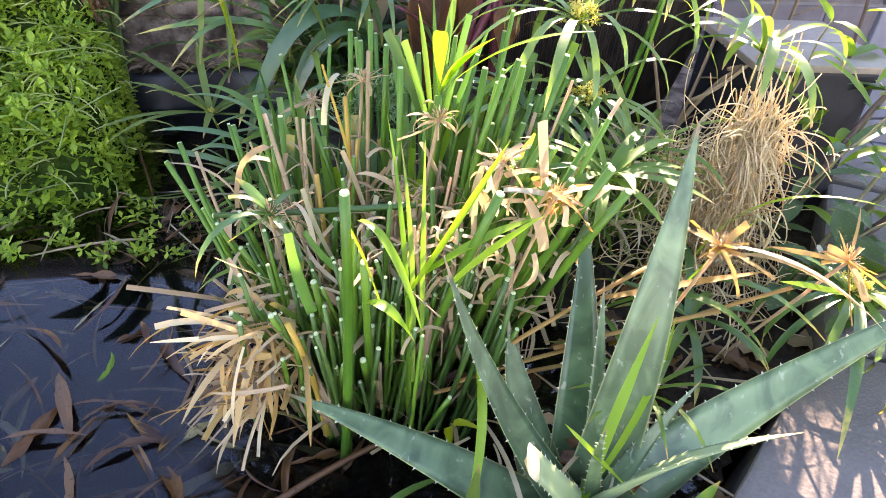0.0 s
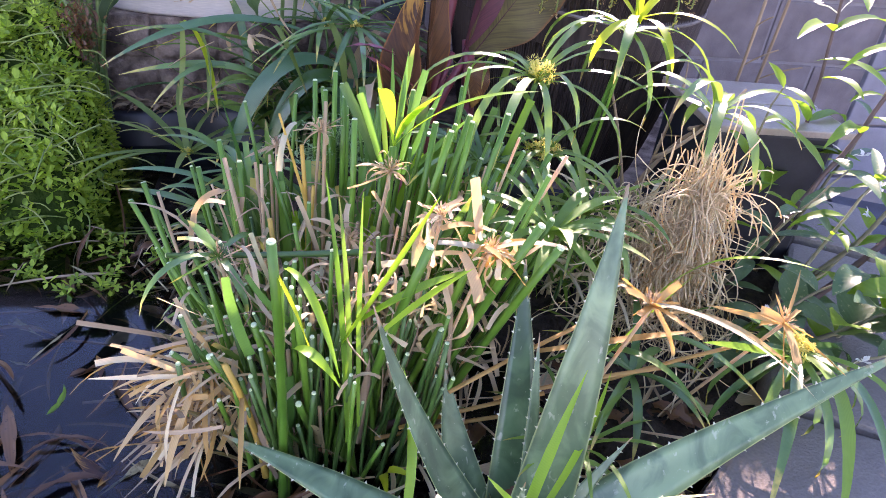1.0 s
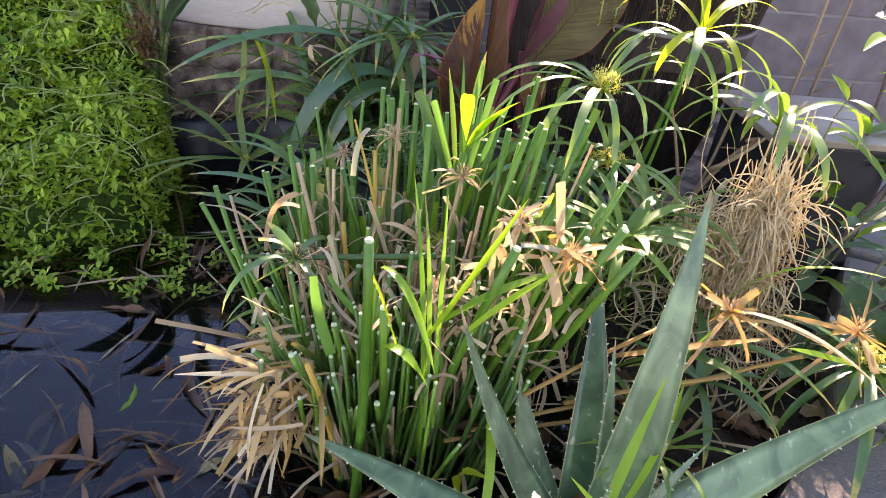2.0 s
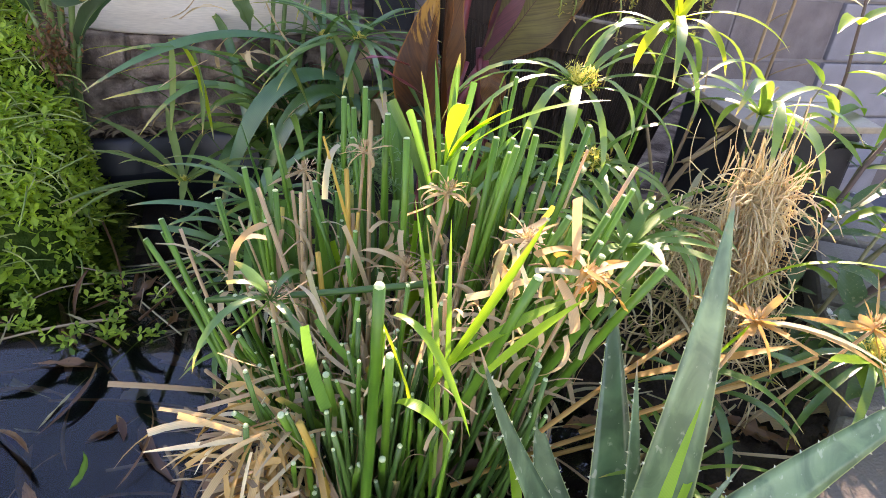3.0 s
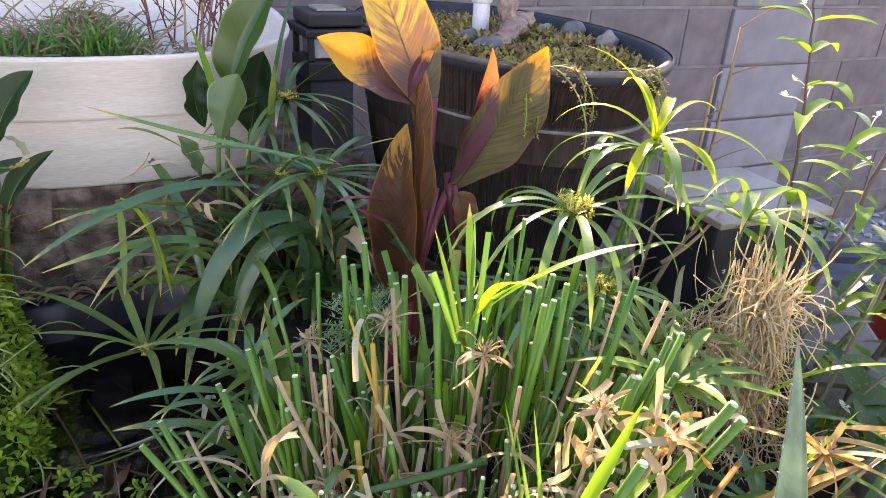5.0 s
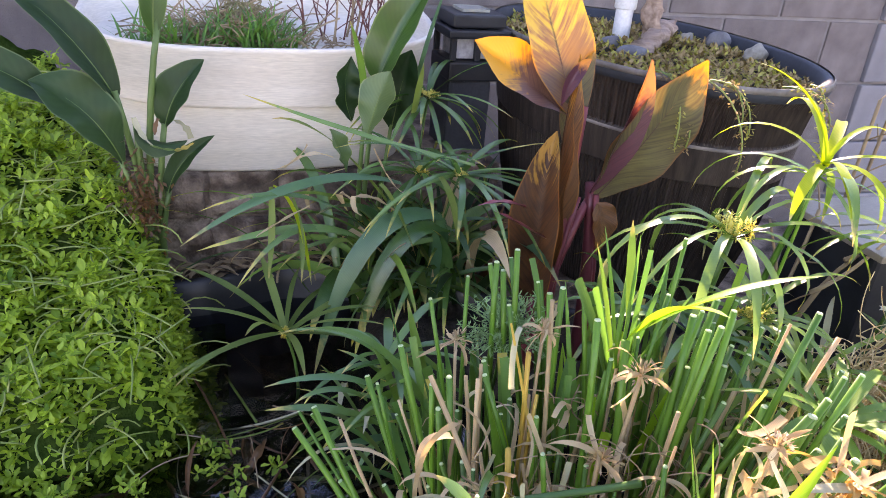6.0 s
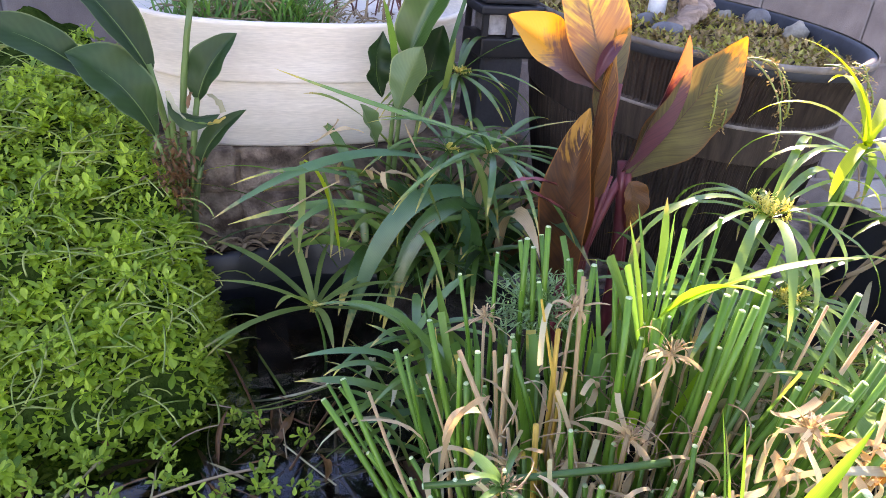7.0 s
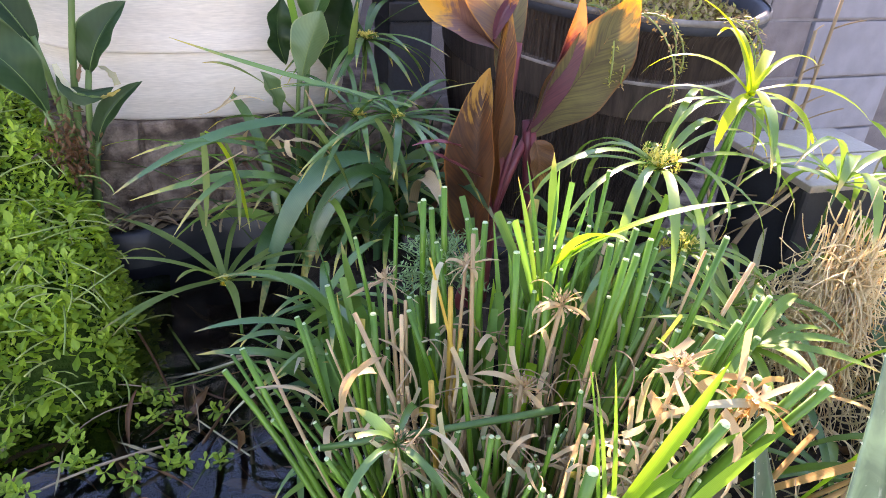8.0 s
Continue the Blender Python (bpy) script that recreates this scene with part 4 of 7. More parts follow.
def foot(tip, k=0.42):
    d = Vector((tip[0], tip[1], 0)) - Vector((CC.x, CC.y, 0))
    return Vector((CC.x + d.x * k + rs.gauss(0, 0.016), CC.y + d.y * k + rs.gauss(0, 0.014), -0.11))


TALL = [(0.128, 0.822, 0.198, 4), (0.151, 0.821, 0.204, 4), (0.153, 0.729, 0.212, 5), (0.188, 0.727, 0.216, 4), (0.158, 0.649, 0.231, 5), (0.125, 0.756, 0.186, 4), (0.08, 0.70, 0.164, 4),
        (0.073, 0.678, 0.165, 4), (0.274, 0.518, 0.213, 5), (0.317, 0.544, 0.202, 5), (0.281, 0.48, 0.203, 5), (0.206, 0.432, 0.221, 6), (0.319, 0.452, 0.208, 6), (0.297, 0.447, 0.232, 6),
        (0.387, 0.594, 0.184, 4), (0.268, 0.557, 0.193, 5), (0.274, 0.646, 0.241, 5), (0.248, 0.618, 0.229, 5), (0.343, 0.543, 0.181, 5), (0.35, 0.701, 0.20, 4)]
LOW = [(0.282, 0.735, 0.239, 4), (0.236, 0.627, 0.24, 5), (0.368, 0.649, 0.20, 5), (0.338, 0.649, 0.202, 4), (0.111, 0.769, 0.116, 4), (0.106, 0.433, 0.162, 5), (0.107, 0.437, 0.054, 5),
       (-0.015, 0.677, 0.054, 4), (-0.051, 0.703, 0.042, 4), (0.068, 0.483, 0.105, 5), (0.256, 0.467, 0.21, 5), (0.289, 0.50, 0.203, 5), (-0.002, 0.478, 0.079, 4), (0.032, 0.461, 0.089, 5), (-0.06, 0.841, 0.012, 3), (-0.079, 0.792, 0.059, 3)]
for x, y, z, r in TALL + LOW:
    cut_stem((x, y, z), foot((x, y), 0.45), r * 0.00070)
cut_stem((0.090, 0.406, 0.241), (0.090, 0.440, -0.11), 0.0042)
cut_stem((0.095, 0.414, 0.20), (0.096, 0.445, -0.11), 0.0032)
placed = [(x, y) for x, y, z, r in TALL + LOW]
# groups of stems cut at about one height: how many, centre, spread, height, its spread, lean, thickness, share of dry ones
for count, gx, gy, sx, sy, gz, sz, k, r, dry in ((15, 0.04, 0.70, 0.045, 0.055, 0.105, 0.04, 0.75, 0.0024, 0.3), (5, 0.135, 0.79, 0.05, 0.035, 0.195, 0.04, 0.8, 0.0024, 0.05), (13, 0.25, 0.70, 0.065, 0.06, 0.205, 0.045, 0.6, 0.0026, 0.12),
                                                (13, 0.30, 0.55, 0.05, 0.06, 0.175, 0.045, 0.42, 0.003, 0.1), (30, 0.095, 0.49, 0.06, 0.045, 0.095, 0.045, 0.5, 0.0021, 0.12), (18, 0.13, 0.63, 0.06, 0.05, 0.10, 0.04, 0.7, 0.0025, 0.5),
                                                (18, 0.02, 0.57, 0.045, 0.06, 0.075, 0.04, 0.6, 0.0022, 0.25), (16, 0.19, 0.52, 0.045, 0.045, 0.13, 0.045, 0.5, 0.0024, 0.3),
                                                (34, 0.12, 0.56, 0.11, 0.085, 0.070, 0.03, 0.85, 0.0027, 0.4), (15, 0.275, 0.63, 0.055, 0.055, 0.19, 0.045, 0.5, 0.0027, 0.15), (14, 0.10, 0.47, 0.08, 0.03, 0.06, 0.03, 0.8, 0.0028, 0.1)):
    made = tries = 0
    while made < count and tries < 4000:
        tries += 1
        x, y = rs.gauss(gx, sx * 0.6), rs.gauss(gy, sy * 0.6)
        if min(math.hypot(x - p, y - q) for p, q in placed) < 0.0078 or x < -0.045 or (gz < 0.1 and x < -0.01 and y < 0.55):
            continue
        placed.append((x, y))
        kind = rs.random()
        tan = kind < dry
        cut_stem((x, y, gz + rs.gauss(0, sz * 0.7)), foot((x, y), k * rs.uniform(0.85, 1.1)), r * rs.uniform(0.75, 1.25) * (0.75 if tan else 1.0), "dry" if tan else "stem" if kind < 0.8 else "stem_dark", not tan)
        made += 1
for k in range(55):  # thin dark stems along the front
    x, y = rs.uniform(0.05, 0.25), rs.uniform(0.425, 0.52)
    cut_stem((x + rs.gauss(0, 0.01), y - 0.01 + rs.gauss(0, 0.01), rs.uniform(0.0, 0.12) + 0.25 * max(0, x - 0.12)), (x * 0.7 + 0.04, y + 0.02, -0.11), rs.uniform(0.0016, 0.0026), rs.choice(("stem_dark", "stem", "stem_dark", "stem_dark")))
# tan stems
for tip, base, r in (((0.13, 0.681, 0.236), (0.136, 0.625, -0.10), 0.0033), ((0.057, 0.684, 0.163), (0.066, 0.66, -0.05), 0.0029), ((0.064, 0.672, 0.167), (0.07, 0.655, -0.05), 0.003), ((0.072, 0.687, 0.171), (0.076, 0.66, -0.05), 0.0027),
                     ((0.025, 0.688, 0.165), (0.062, 0.60, 0.06), 0.0038), ((-0.051, 0.71, 0.111), (0.03, 0.60, -0.08), 0.0028), ((0.114, 0.669, 0.144), (0.116, 0.65, -0.05), 0.0036), ((0.153, 0.60, 0.135), (0.15, 0.58, -0.05), 0.0034), ((0.21, 0.585, 0.175), (0.18, 0.57, -0.05), 0.0034), ((0.315, 0.60, 0.24), (0.25, 0.58, -0.05), 0.0022)):
    cut_stem(tip, base, r * 0.68, "dry", False)
for tip, base, r in (((0.106, 0.665, 0.194), (0.109, 0.655, -0.10), 0.0034), ((0.118, 0.66, 0.15), (0.115, 0.65, -0.10), 0.0026)):
    cut_stem(tip, base, r * 0.75, "ochre", False)
for tip, base in (((-0.071, 0.735, 0.108), (0.02, 0.62, -0.09)), ((-0.089, 0.74, 0.082), (0.01, 0.62, -0.09)), ((0.013, 0.747, 0.158), (0.06, 0.65, -0.09)), ((-0.015, 0.763, 0.115), (0.04, 0.66, -0.09)), ((0.041, 0.683, 0.164), (0.06, 0.64, -0.09)), ((0.119, 0.785, 0.22), (0.12, 0.74, -0.09)), ((0.131, 0.793, 0.205), (0.13, 0.74, -0.09)), ((0.142, 0.789, 0.23), (0.138, 0.74, -0.09)), ((0.15, 0.701, 0.234), (0.148, 0.66, -0.09)), ((0.248, 0.605, 0.241), (0.19, 0.58, -0.09)), ((0.271, 0.62, 0.245), (0.21, 0.59, -0.09))):
    cut_stem(tip, base, 0.0033)
for k in range(1):  # an ochre stem
    x, y = rs.uniform(0.02, 0.16), rs.uniform(0.5, 0.76)
    cut_stem((x, y, 0.10 + 0.2 * (y - 0.45)), foot((x, y), 0.6), 0.0028, "ochre", False)
cut_stem((0.045, 0.455, 0.085), (0.075, 0.455, -0.06), 0.0032, "ochre", False)
cut_stem((-0.024, 0.60, 0.10), (0.165, 0.555, 0.135), 0.0030, "stem_dark")  # one that has fallen across

# dry leaf strips between the stems
for k in range(55):
    a, d = rs.uniform(0, 6.283), math.sqrt(rs.random())
    x, y = 0.14 + 0.19 * d * math.cos(a), 0.585 + 0.17 * d * math.sin(a)
    b = Bits()
    z0 = rs.uniform(-0.07, 0.10)
    b.ribbon(bow((x, y, z0), rs.uniform(0, 6.283), rs.uniform(0.2, 1.5), rs.uniform(0.05, 0.13), rs.uniform(0.3, 2.6), 7, rs.uniform(-1, 1)), strap(rs.uniform(0.003, 0.007), 0.8, 0.3), 0.1, side=None)
    part("dry_strip", b, M["dry"], clump)
for k in range(26):  # flat tan strips leaning at all angles
    a, d = rs.uniform(0, 6.283), math.sqrt(rs.random())
    x, y, z = 0.14 + 0.16 * d * math.cos(a), 0.57 + 0.13 * d * math.sin(a), rs.uniform(-0.01, 0.07)
    lean = Vector((rs.gauss(-0.015, 0.035), rs.gauss(0, 0.02), rs.uniform(0.05, 0.12)))
    p = Vector((x, y, z))
    b = Bits()
    b.ribbon(bez(p, p + lean * 0.5 + Vector((rs.gauss(0, 0.006), 0, 0)), p + lean, 6), cutoff(rs.uniform(0.0035, 0.006)), 0.3, side=(1, rs.uniform(-0.5, 0.5), 0))
    part("dry_strip", b, M[rs.choice(("dry", "bleached", "tan_twig"))], clump)
for k in range(45):
    a, d = rs.uniform(0, 6.283), math.sqrt(rs.random())
    x, y = 0.14 + 0.12 * d * math.cos(a), 0.55 + 0.12 * d * math.sin(a)
    b = Bits()
    b.ribbon(bow((x, y, rs.uniform(-0.09, -0.03)), a, rs.uniform(1.0, 1.5), rs.uniform(0.06, 0.13), rs.uniform(-0.1, 0.5), 7, rs.uniform(-0.3, 0.3)), strap(rs.uniform(0.006, 0.011), 0.9), 0.7, 5)
    part("sheath", b, M["tan_twig"] if rs.random() < 0.5 else M["litter_pale"], clump)
for k in range(42):
    a, d = rs.uniform(0, 6.283), math.sqrt(rs.random())
    x, y = 0.17 + 0.17 * d * math.cos(a), 0.57 + 0.15 * d * math.sin(a)
    b = Bits()
    pts = bow((x, y, rs.uniform(0.04, 0.15)), rs.uniform(0, 6.283), rs.uniform(-0.3, 1.3), rs.uniform(0.03, 0.08), rs.uniform(0.5, 3.4), 9, rs.uniform(-1.5, 1.5))
    b.ribbon(pts, cutoff(rs.uniform(0.003, 0.007)), 0.2)
    part("curled_strip", b, M["dry"] if rs.random() < 0.85 else M["bleached"], clump)
# green blades of the clump, most of them cut square
for count, gx, gy, sx, sy, z0, ln in ((13, 0.06, 0.79, 0.06, 0.03, -0.01, 0.14), (8, -0.005, 0.55, 0.025, 0.02, -0.03, 0.10), (16, 0.30, 0.77, 0.07, 0.04, 0.02, 0.18), (7, 0.045, 0.765, 0.05, 0.045, -0.01, 0.15), (12, 0.25, 0.71, 0.06, 0.05, 0.05, 0.17), (16, 0.13, 0.52, 0.08, 0.06, 0.0, 0.12), (14, 0.28, 0.55, 0.06, 0.06, 0.05, 0.15), (14, 0.14, 0.68, 0.08, 0.06, 0.02, 0.15)):
    for k in range(count):
        x, y = rs.gauss(gx, sx * 0.6), rs.gauss(gy, sy * 0.6)
        b = Bits()
        sq = rs.random() < 0.65
        ww = rs.uniform(0.006, 0.0115) if sq else rs.uniform(0.004, 0.008)
        pts = bow((x + (0.145 - x) * 0.25, y + (0.60 - y) * 0.2, z0 + rs.uniform(-0.05, 0.02)), math.atan2(y - 0.56, x - 0.145) + rs.uniform(-0.7, 0.7), rs.uniform(1.15, 1.5), ln * rs.uniform(0.75, 1.1), rs.uniform(0.05, 0.35 if sq else 0.9), 8, rs.uniform(-0.4, 0.4))
        b.ribbon(pts, cutoff(ww) if sq else strap(ww, 0.7, 0.05), 0.3, side=(1, rs.uniform(-0.6, 0.6), 0) if rs.random() < 0.7 else None)
        part("blade", b, M[rs.choice(("blade_cut", "blade_cut", "blade", "stem_dark", "stem", "lime" if 0.66 < gy < 0.75 else "blade_dark"))], clump)
# broad pale strips of the withered heads, and long single ones
for a, c, e, w, mt in (((0.256, 0.47, 0.195), (0.25, 0.472, 0.23), (0.243, 0.47, 0.262), 0.0085, "dry"), ((0.263, 0.47, 0.213), (0.245, 0.48, 0.218), (0.222, 0.475, 0.211), 0.008, "gold"), ((0.219, 0.465, 0.204), (0.25, 0.455, 0.21), (0.296, 0.465, 0.184), 0.010, "bleached"), ((0.255, 0.455, 0.208), (0.275, 0.445, 0.20), (0.293, 0.45, 0.173), 0.009, "gold"),
                       ((0.261, 0.462, 0.198), (0.29, 0.46, 0.215), (0.33, 0.462, 0.201), 0.0065, "dry"), ((0.24, 0.465, 0.195), (0.252, 0.45, 0.18), (0.259, 0.455, 0.150), 0.010, "dry"), ((0.249, 0.452, 0.15), (0.262, 0.445, 0.118), (0.231, 0.45, 0.112), 0.0065, "dry"), ((0.208, 0.52, 0.21), (0.225, 0.515, 0.20), (0.248, 0.52, 0.216), 0.007, "dry"),
                       ((0.207, 0.505, 0.185), (0.215, 0.50, 0.175), (0.224, 0.50, 0.155), 0.010, "dry"), ((0.214, 0.512, 0.2), (0.208, 0.515, 0.18), (0.21, 0.51, 0.15), 0.008, "bleached"), ((-0.004, 0.62, 0.095), (-0.004, 0.62, 0.165), (0.035, 0.63, 0.158), 0.006, "dry"), ((0.0, 0.625, 0.12), (0.0, 0.63, 0.155), (0.03, 0.635, 0.14), 0.009, "dry"),
                       ((0.10, 0.675, 0.215), (0.086, 0.66, 0.215), (0.084, 0.644, 0.174), 0.006, "bleached"), ((0.084, 0.662, 0.229), (0.10, 0.66, 0.17), (0.118, 0.655, 0.10), 0.003, "ochre"), ((0.062, 0.50, 0.147), (0.075, 0.495, 0.12), (0.098, 0.50, 0.095), 0.006, "blade_cut"), ((0.05, 0.46, 0.173), (0.052, 0.455, 0.14), (0.066, 0.46, 0.09), 0.009, "blade_cut"), ((0.175, 0.42, 0.15), (0.20, 0.42, 0.18), (0.240, 0.42, 0.21), 0.0085, "lime")):
    b = Bits()
    b.ribbon(bez(a, c, e, 9), cutoff(w) if mt not in ("yellow", "lime") else strap(w, 0.7), 0.2, side=None if abs(a[0] - e[0]) > abs(a[2] - e[2]) else (1, 0.2, 0))
    part("strip", b, M[mt], clump)
for k in range(36):
    hx, hy, hz, sp = ((0.222, 0.50, 0.200, 0.014), (0.262, 0.468, 0.190, 0.016), (0.19, 0.49, 0.14, 0.022), (0.235, 0.485, 0.15, 0.018))[k % 4]
    b = Bits()
    pts = bow((rs.gauss(hx, sp), rs.gauss(hy, sp * 0.7), rs.gauss(hz, sp * 0.7)), rs.uniform(0, 6.283), rs.uniform(-0.6, 1.3), rs.uniform(0.02, 0.05), rs.uniform(0.5, 4.0), 9, rs.uniform(-2, 2))
    tan = (pts[3] - pts[0]).normalized()
    b.ribbon(pts, cutoff(rs.uniform(0.0025, 0.006)), rs.uniform(0, 0.5), side=Matrix.Rotation(rs.uniform(-1.5, 1.5), 3, tan) @ tan.cross(Vector((0.1, 0.2, 1))))
    part("curled_strip", b, M[rs.choice(("dry", "dry", "straw", "bleached"))], clump)
b = Bits()
for k in range(230):  # thin curled fibres
    a, q = rs.uniform(0, 6.283), math.sqrt(rs.random())
    b.tube(bow((0.16 + 0.15 * q * math.cos(a), 0.575 + 0.13 * q * math.sin(a), rs.uniform(-0.05, 0.14)), rs.uniform(0, 6.283), rs.uniform(-0.6, 1.2), rs.uniform(0.03, 0.09), rs.uniform(0.3, 3.5), 8, rs.uniform(-2, 2)), rs.uniform(0.0004, 0.0009), 4)
tagged(part("dry_fibre", b, M["tan_twig"], clump), kind="stuff")
# tan fan of dried leaves at the water's edge
fan = thing("dried_leaf_fan", (0.03, 0.47, 0.02), "fan of bleached tan sedge leaves hanging to the water", "dried leaves")
for k in range(150):
    b = Bits()
    az = rs.gauss(3.6, 1.0)
    pts = bow((0.022 + rs.gauss(0, 0.018), 0.485 + rs.gauss(0, 0.020), rs.uniform(-0.02, 0.075)), az, rs.uniform(-0.7, 0.5), rs.choice((0.035, 0.05, 0.065, 0.085)), rs.uniform(0.0, 1.3), 8, rs.uniform(-0.7, 0.7))
    tan = (pts[-1] - pts[0]).normalized()
    ww = rs.uniform(0.0026, 0.0062)
    b.ribbon(pts, cutoff(ww) if rs.random() < 0.35 else strap(ww, 0.8, 0.1), rs.uniform(0.1, 0.6), side=Matrix.Rotation(rs.uniform(-1.2, 1.2), 3, tan) @ tan.cross(Vector((0, 0, 1))), wave=0.05)
    part("leaf", b, M[rs.choice(("dry", "gold", "gold", "straw_deep", "straw", "tan_twig"))], fan)

# bright young blades
young = thing("young_sedge", (0.20, 0.50, -0.05), "bright lime-green young sedge blades standing in the clump", "sedge")
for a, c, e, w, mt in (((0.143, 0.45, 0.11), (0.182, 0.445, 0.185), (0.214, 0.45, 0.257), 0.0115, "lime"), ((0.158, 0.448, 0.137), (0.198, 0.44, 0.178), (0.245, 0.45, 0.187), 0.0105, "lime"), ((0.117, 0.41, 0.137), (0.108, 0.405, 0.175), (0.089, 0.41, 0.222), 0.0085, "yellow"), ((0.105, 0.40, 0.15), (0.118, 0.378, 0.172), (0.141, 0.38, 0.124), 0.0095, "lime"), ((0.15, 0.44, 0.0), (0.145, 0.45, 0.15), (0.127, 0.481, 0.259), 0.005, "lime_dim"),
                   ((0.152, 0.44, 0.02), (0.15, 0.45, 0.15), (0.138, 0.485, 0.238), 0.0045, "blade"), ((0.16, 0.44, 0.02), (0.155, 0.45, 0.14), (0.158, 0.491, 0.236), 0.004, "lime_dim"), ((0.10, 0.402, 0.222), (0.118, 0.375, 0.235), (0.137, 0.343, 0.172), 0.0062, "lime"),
                   ((0.06, 0.74, 0.04), (0.01, 0.80, 0.17), (-0.076, 0.832, 0.130), 0.011, "blade"), ((0.05, 0.79, 0.0), (0.03, 0.80, 0.10), (0.010, 0.80, 0.192), 0.013, "blade_cut"), ((0.08, 0.80, 0.0), (0.06, 0.85, 0.07), (0.055, 0.88, 0.13), 0.012, "blade"), ((0.04, 0.78, 0.0), (0.03, 0.82, 0.06), (0.0, 0.84, 0.11), 0.010, "blade")):
    b = Bits()
    b.ribbon(bez(a, c, e, 12), strap(w, 0.6), 0.3)
    part("blade", b, M[mt], young)
star2 = thing("young_sedge", (0.19, 0.64, -0.05), "sedge crown with broad glowing lime-green leaves", "sedge")
H2 = (0.200, 0.662, 0.197)
for e, w, mt in (((0.146, 0.675, 0.258), 0.010, "stem_dark"), ((0.163, 0.672, 0.250), 0.008, "blade_cut"), ((0.155, 0.69, 0.245), 0.007, "blade"), ((0.182, 0.71, 0.274), 0.006, "blade"), ((0.212, 0.69, 0.290), 0.006, "blade_cut"), ((0.232, 0.70, 0.268), 0.008, "blade_cut"), ((0.256, 0.70, 0.256), 0.007, "blade_cut"), ((0.285, 0.69, 0.222), 0.007, "blade_cut"), ((0.200, 0.73, 0.28), 0.005, "stem")):
    b = Bits()
    foot_at = Vector((H2[0] + (e[0] - H2[0]) * 0.22, H2[1] + 0.006, H2[2] - 0.035))
    mid = foot_at.lerp(Vector(e), 0.5) + Vector((0, 0, 0.008))
    b.ribbon(bez(foot_at, mid, e, 8), cutoff(w) if w > 0.0075 else strap(w, 0.7), 0.5, side=(1, 0.3, 0))
    part("leaf", b, M[mt], star2)
for e, c, w, mt in (((0.169, 0.518, 0.313), (0.185, 0.60, 0.285), 0.0135, "lime"), ((0.231, 0.583, 0.286), (0.21, 0.63, 0.25), 0.010, "lime"), ((0.222, 0.600, 0.268), (0.208, 0.64, 0.24), 0.012, "lime"),
                    ((0.325, 0.592, 0.290), (0.24, 0.62, 0.275), 0.010, "lime"), ((0.222, 0.72, 0.29), (0.21, 0.69, 0.25), 0.008, "blade")):
    b = Bits()
    b.ribbon(bez(H2, c, e, 10), lance(w, 0.6), 0.3)
    part("leaf", b, M[mt], star2)
b = Bits()
b.tube(bez((0.185, 0.60, -0.1), (0.19, 0.615, 0.05), H2, 6), 0.0042, 7)
part("stem", b, M["stem"], star2)

dry_star((0.194, 0.622, 0.188), (0.165, 0.60, -0.1), 11, 0.042, "dry", 3, 0.0042, stem_r=0.0022)
dry_star((0.124, 0.678, 0.205), (0.12, 0.64, -0.1), 8, 0.040, "dry", 4, 0.0042, el=0.4, stem_r=0.0017)
dry_star((0.030, 0.568, 0.120), (0.06, 0.575, -0.1), 8, 0.085, "blade_dark", 5, 0.0085, "half-dried sedge star with brown seed head", 0.3, 0.7)
dry_star((0.226, 0.500, 0.208), (0.19, 0.52, -0.1), 12, 0.032, "dry", 6, 0.0045)
dry_star((0.265, 0.470, 0.193), (0.21, 0.50, -0.1), 14, 0.044, "gold", 7, 0.0062)
dry_star((0.075, 0.765, 0.145), (0.085, 0.71, -0.1), 9, 0.035, "dry", 8, 0.0035)
dry_star((0.155, 0.60, 0.12), (0.15, 0.60, -0.1), 12, 0.045, "dry", 9, 0.005)
dry_star((0.407, 0.435, 0.161), (0.36, 0.47, -0.06), 13, 0.056, "gold", 10, 0.0080, "golden dried sedge star with flat bracts", -0.2, 0.16)
dry_star((0.556, 0.450, 0.127), (0.50, 0.50, -0.05), 12, 0.056, "gold", 12, 0.0075, "golden dried sedge star with flat bracts", 0.0, 0.16)

# living umbrella sedges
umbel((-0.072, 1.014, 0.010), (-0.06, 1.02, -0.14), 13, 0.175, 0.65, 0.42, "blade_olive", "olive green umbrella sedge standing in the water", 0.0095, flower="flower", seed=2, vary=0.5, head=0.012)
umbel((0.179, 1.081, 0.200), (0.14, 1.12, -0.06), 21, 0.180, 0.95, 0.30, "blade_dark", "dark green umbrella sedge with drooping bracts", 0.0105, flower="flower", seed=13, vary=0.5, head=0.012)
umbel((0.183, 1.272, 0.259), (0.16, 1.22, -0.05), 26, 0.165, 1.0, 0.3, "blade_dark", "dark green umbrella sedge with small flowers", 0.0095, flower="flower", seed=14, vary=0.6, head=0.02)
umbel((0.135, 1.13, 0.185), (0.13, 1.15, -0.05), 18, 0.16, 1.3, 0.4, "blade_dark", "dark green umbrella sedge with drooping bracts", 0.0095, flower="flower", seed=15, vary=0.5, head=0.014)
umbel((0.373, 0.757, 0.243), (0.345, 0.765, -0.05), 16, 0.20, 2.3, 0.75, "blade_pale", "green umbrella sedge with a yellow flower head", 0.0088, flower="flower", seed=16, vary=0.4, head=0.034, stem_r=0.004)
umbel((0.488, 0.776, 0.314), (0.44, 0.80, -0.05), 9, 0.135, 1.5, 0.75, "yellow", "sunlit yellow-green umbrella sedge", 0.0105, "stem", seed=17, vary=0.6, stem_r=0.004)
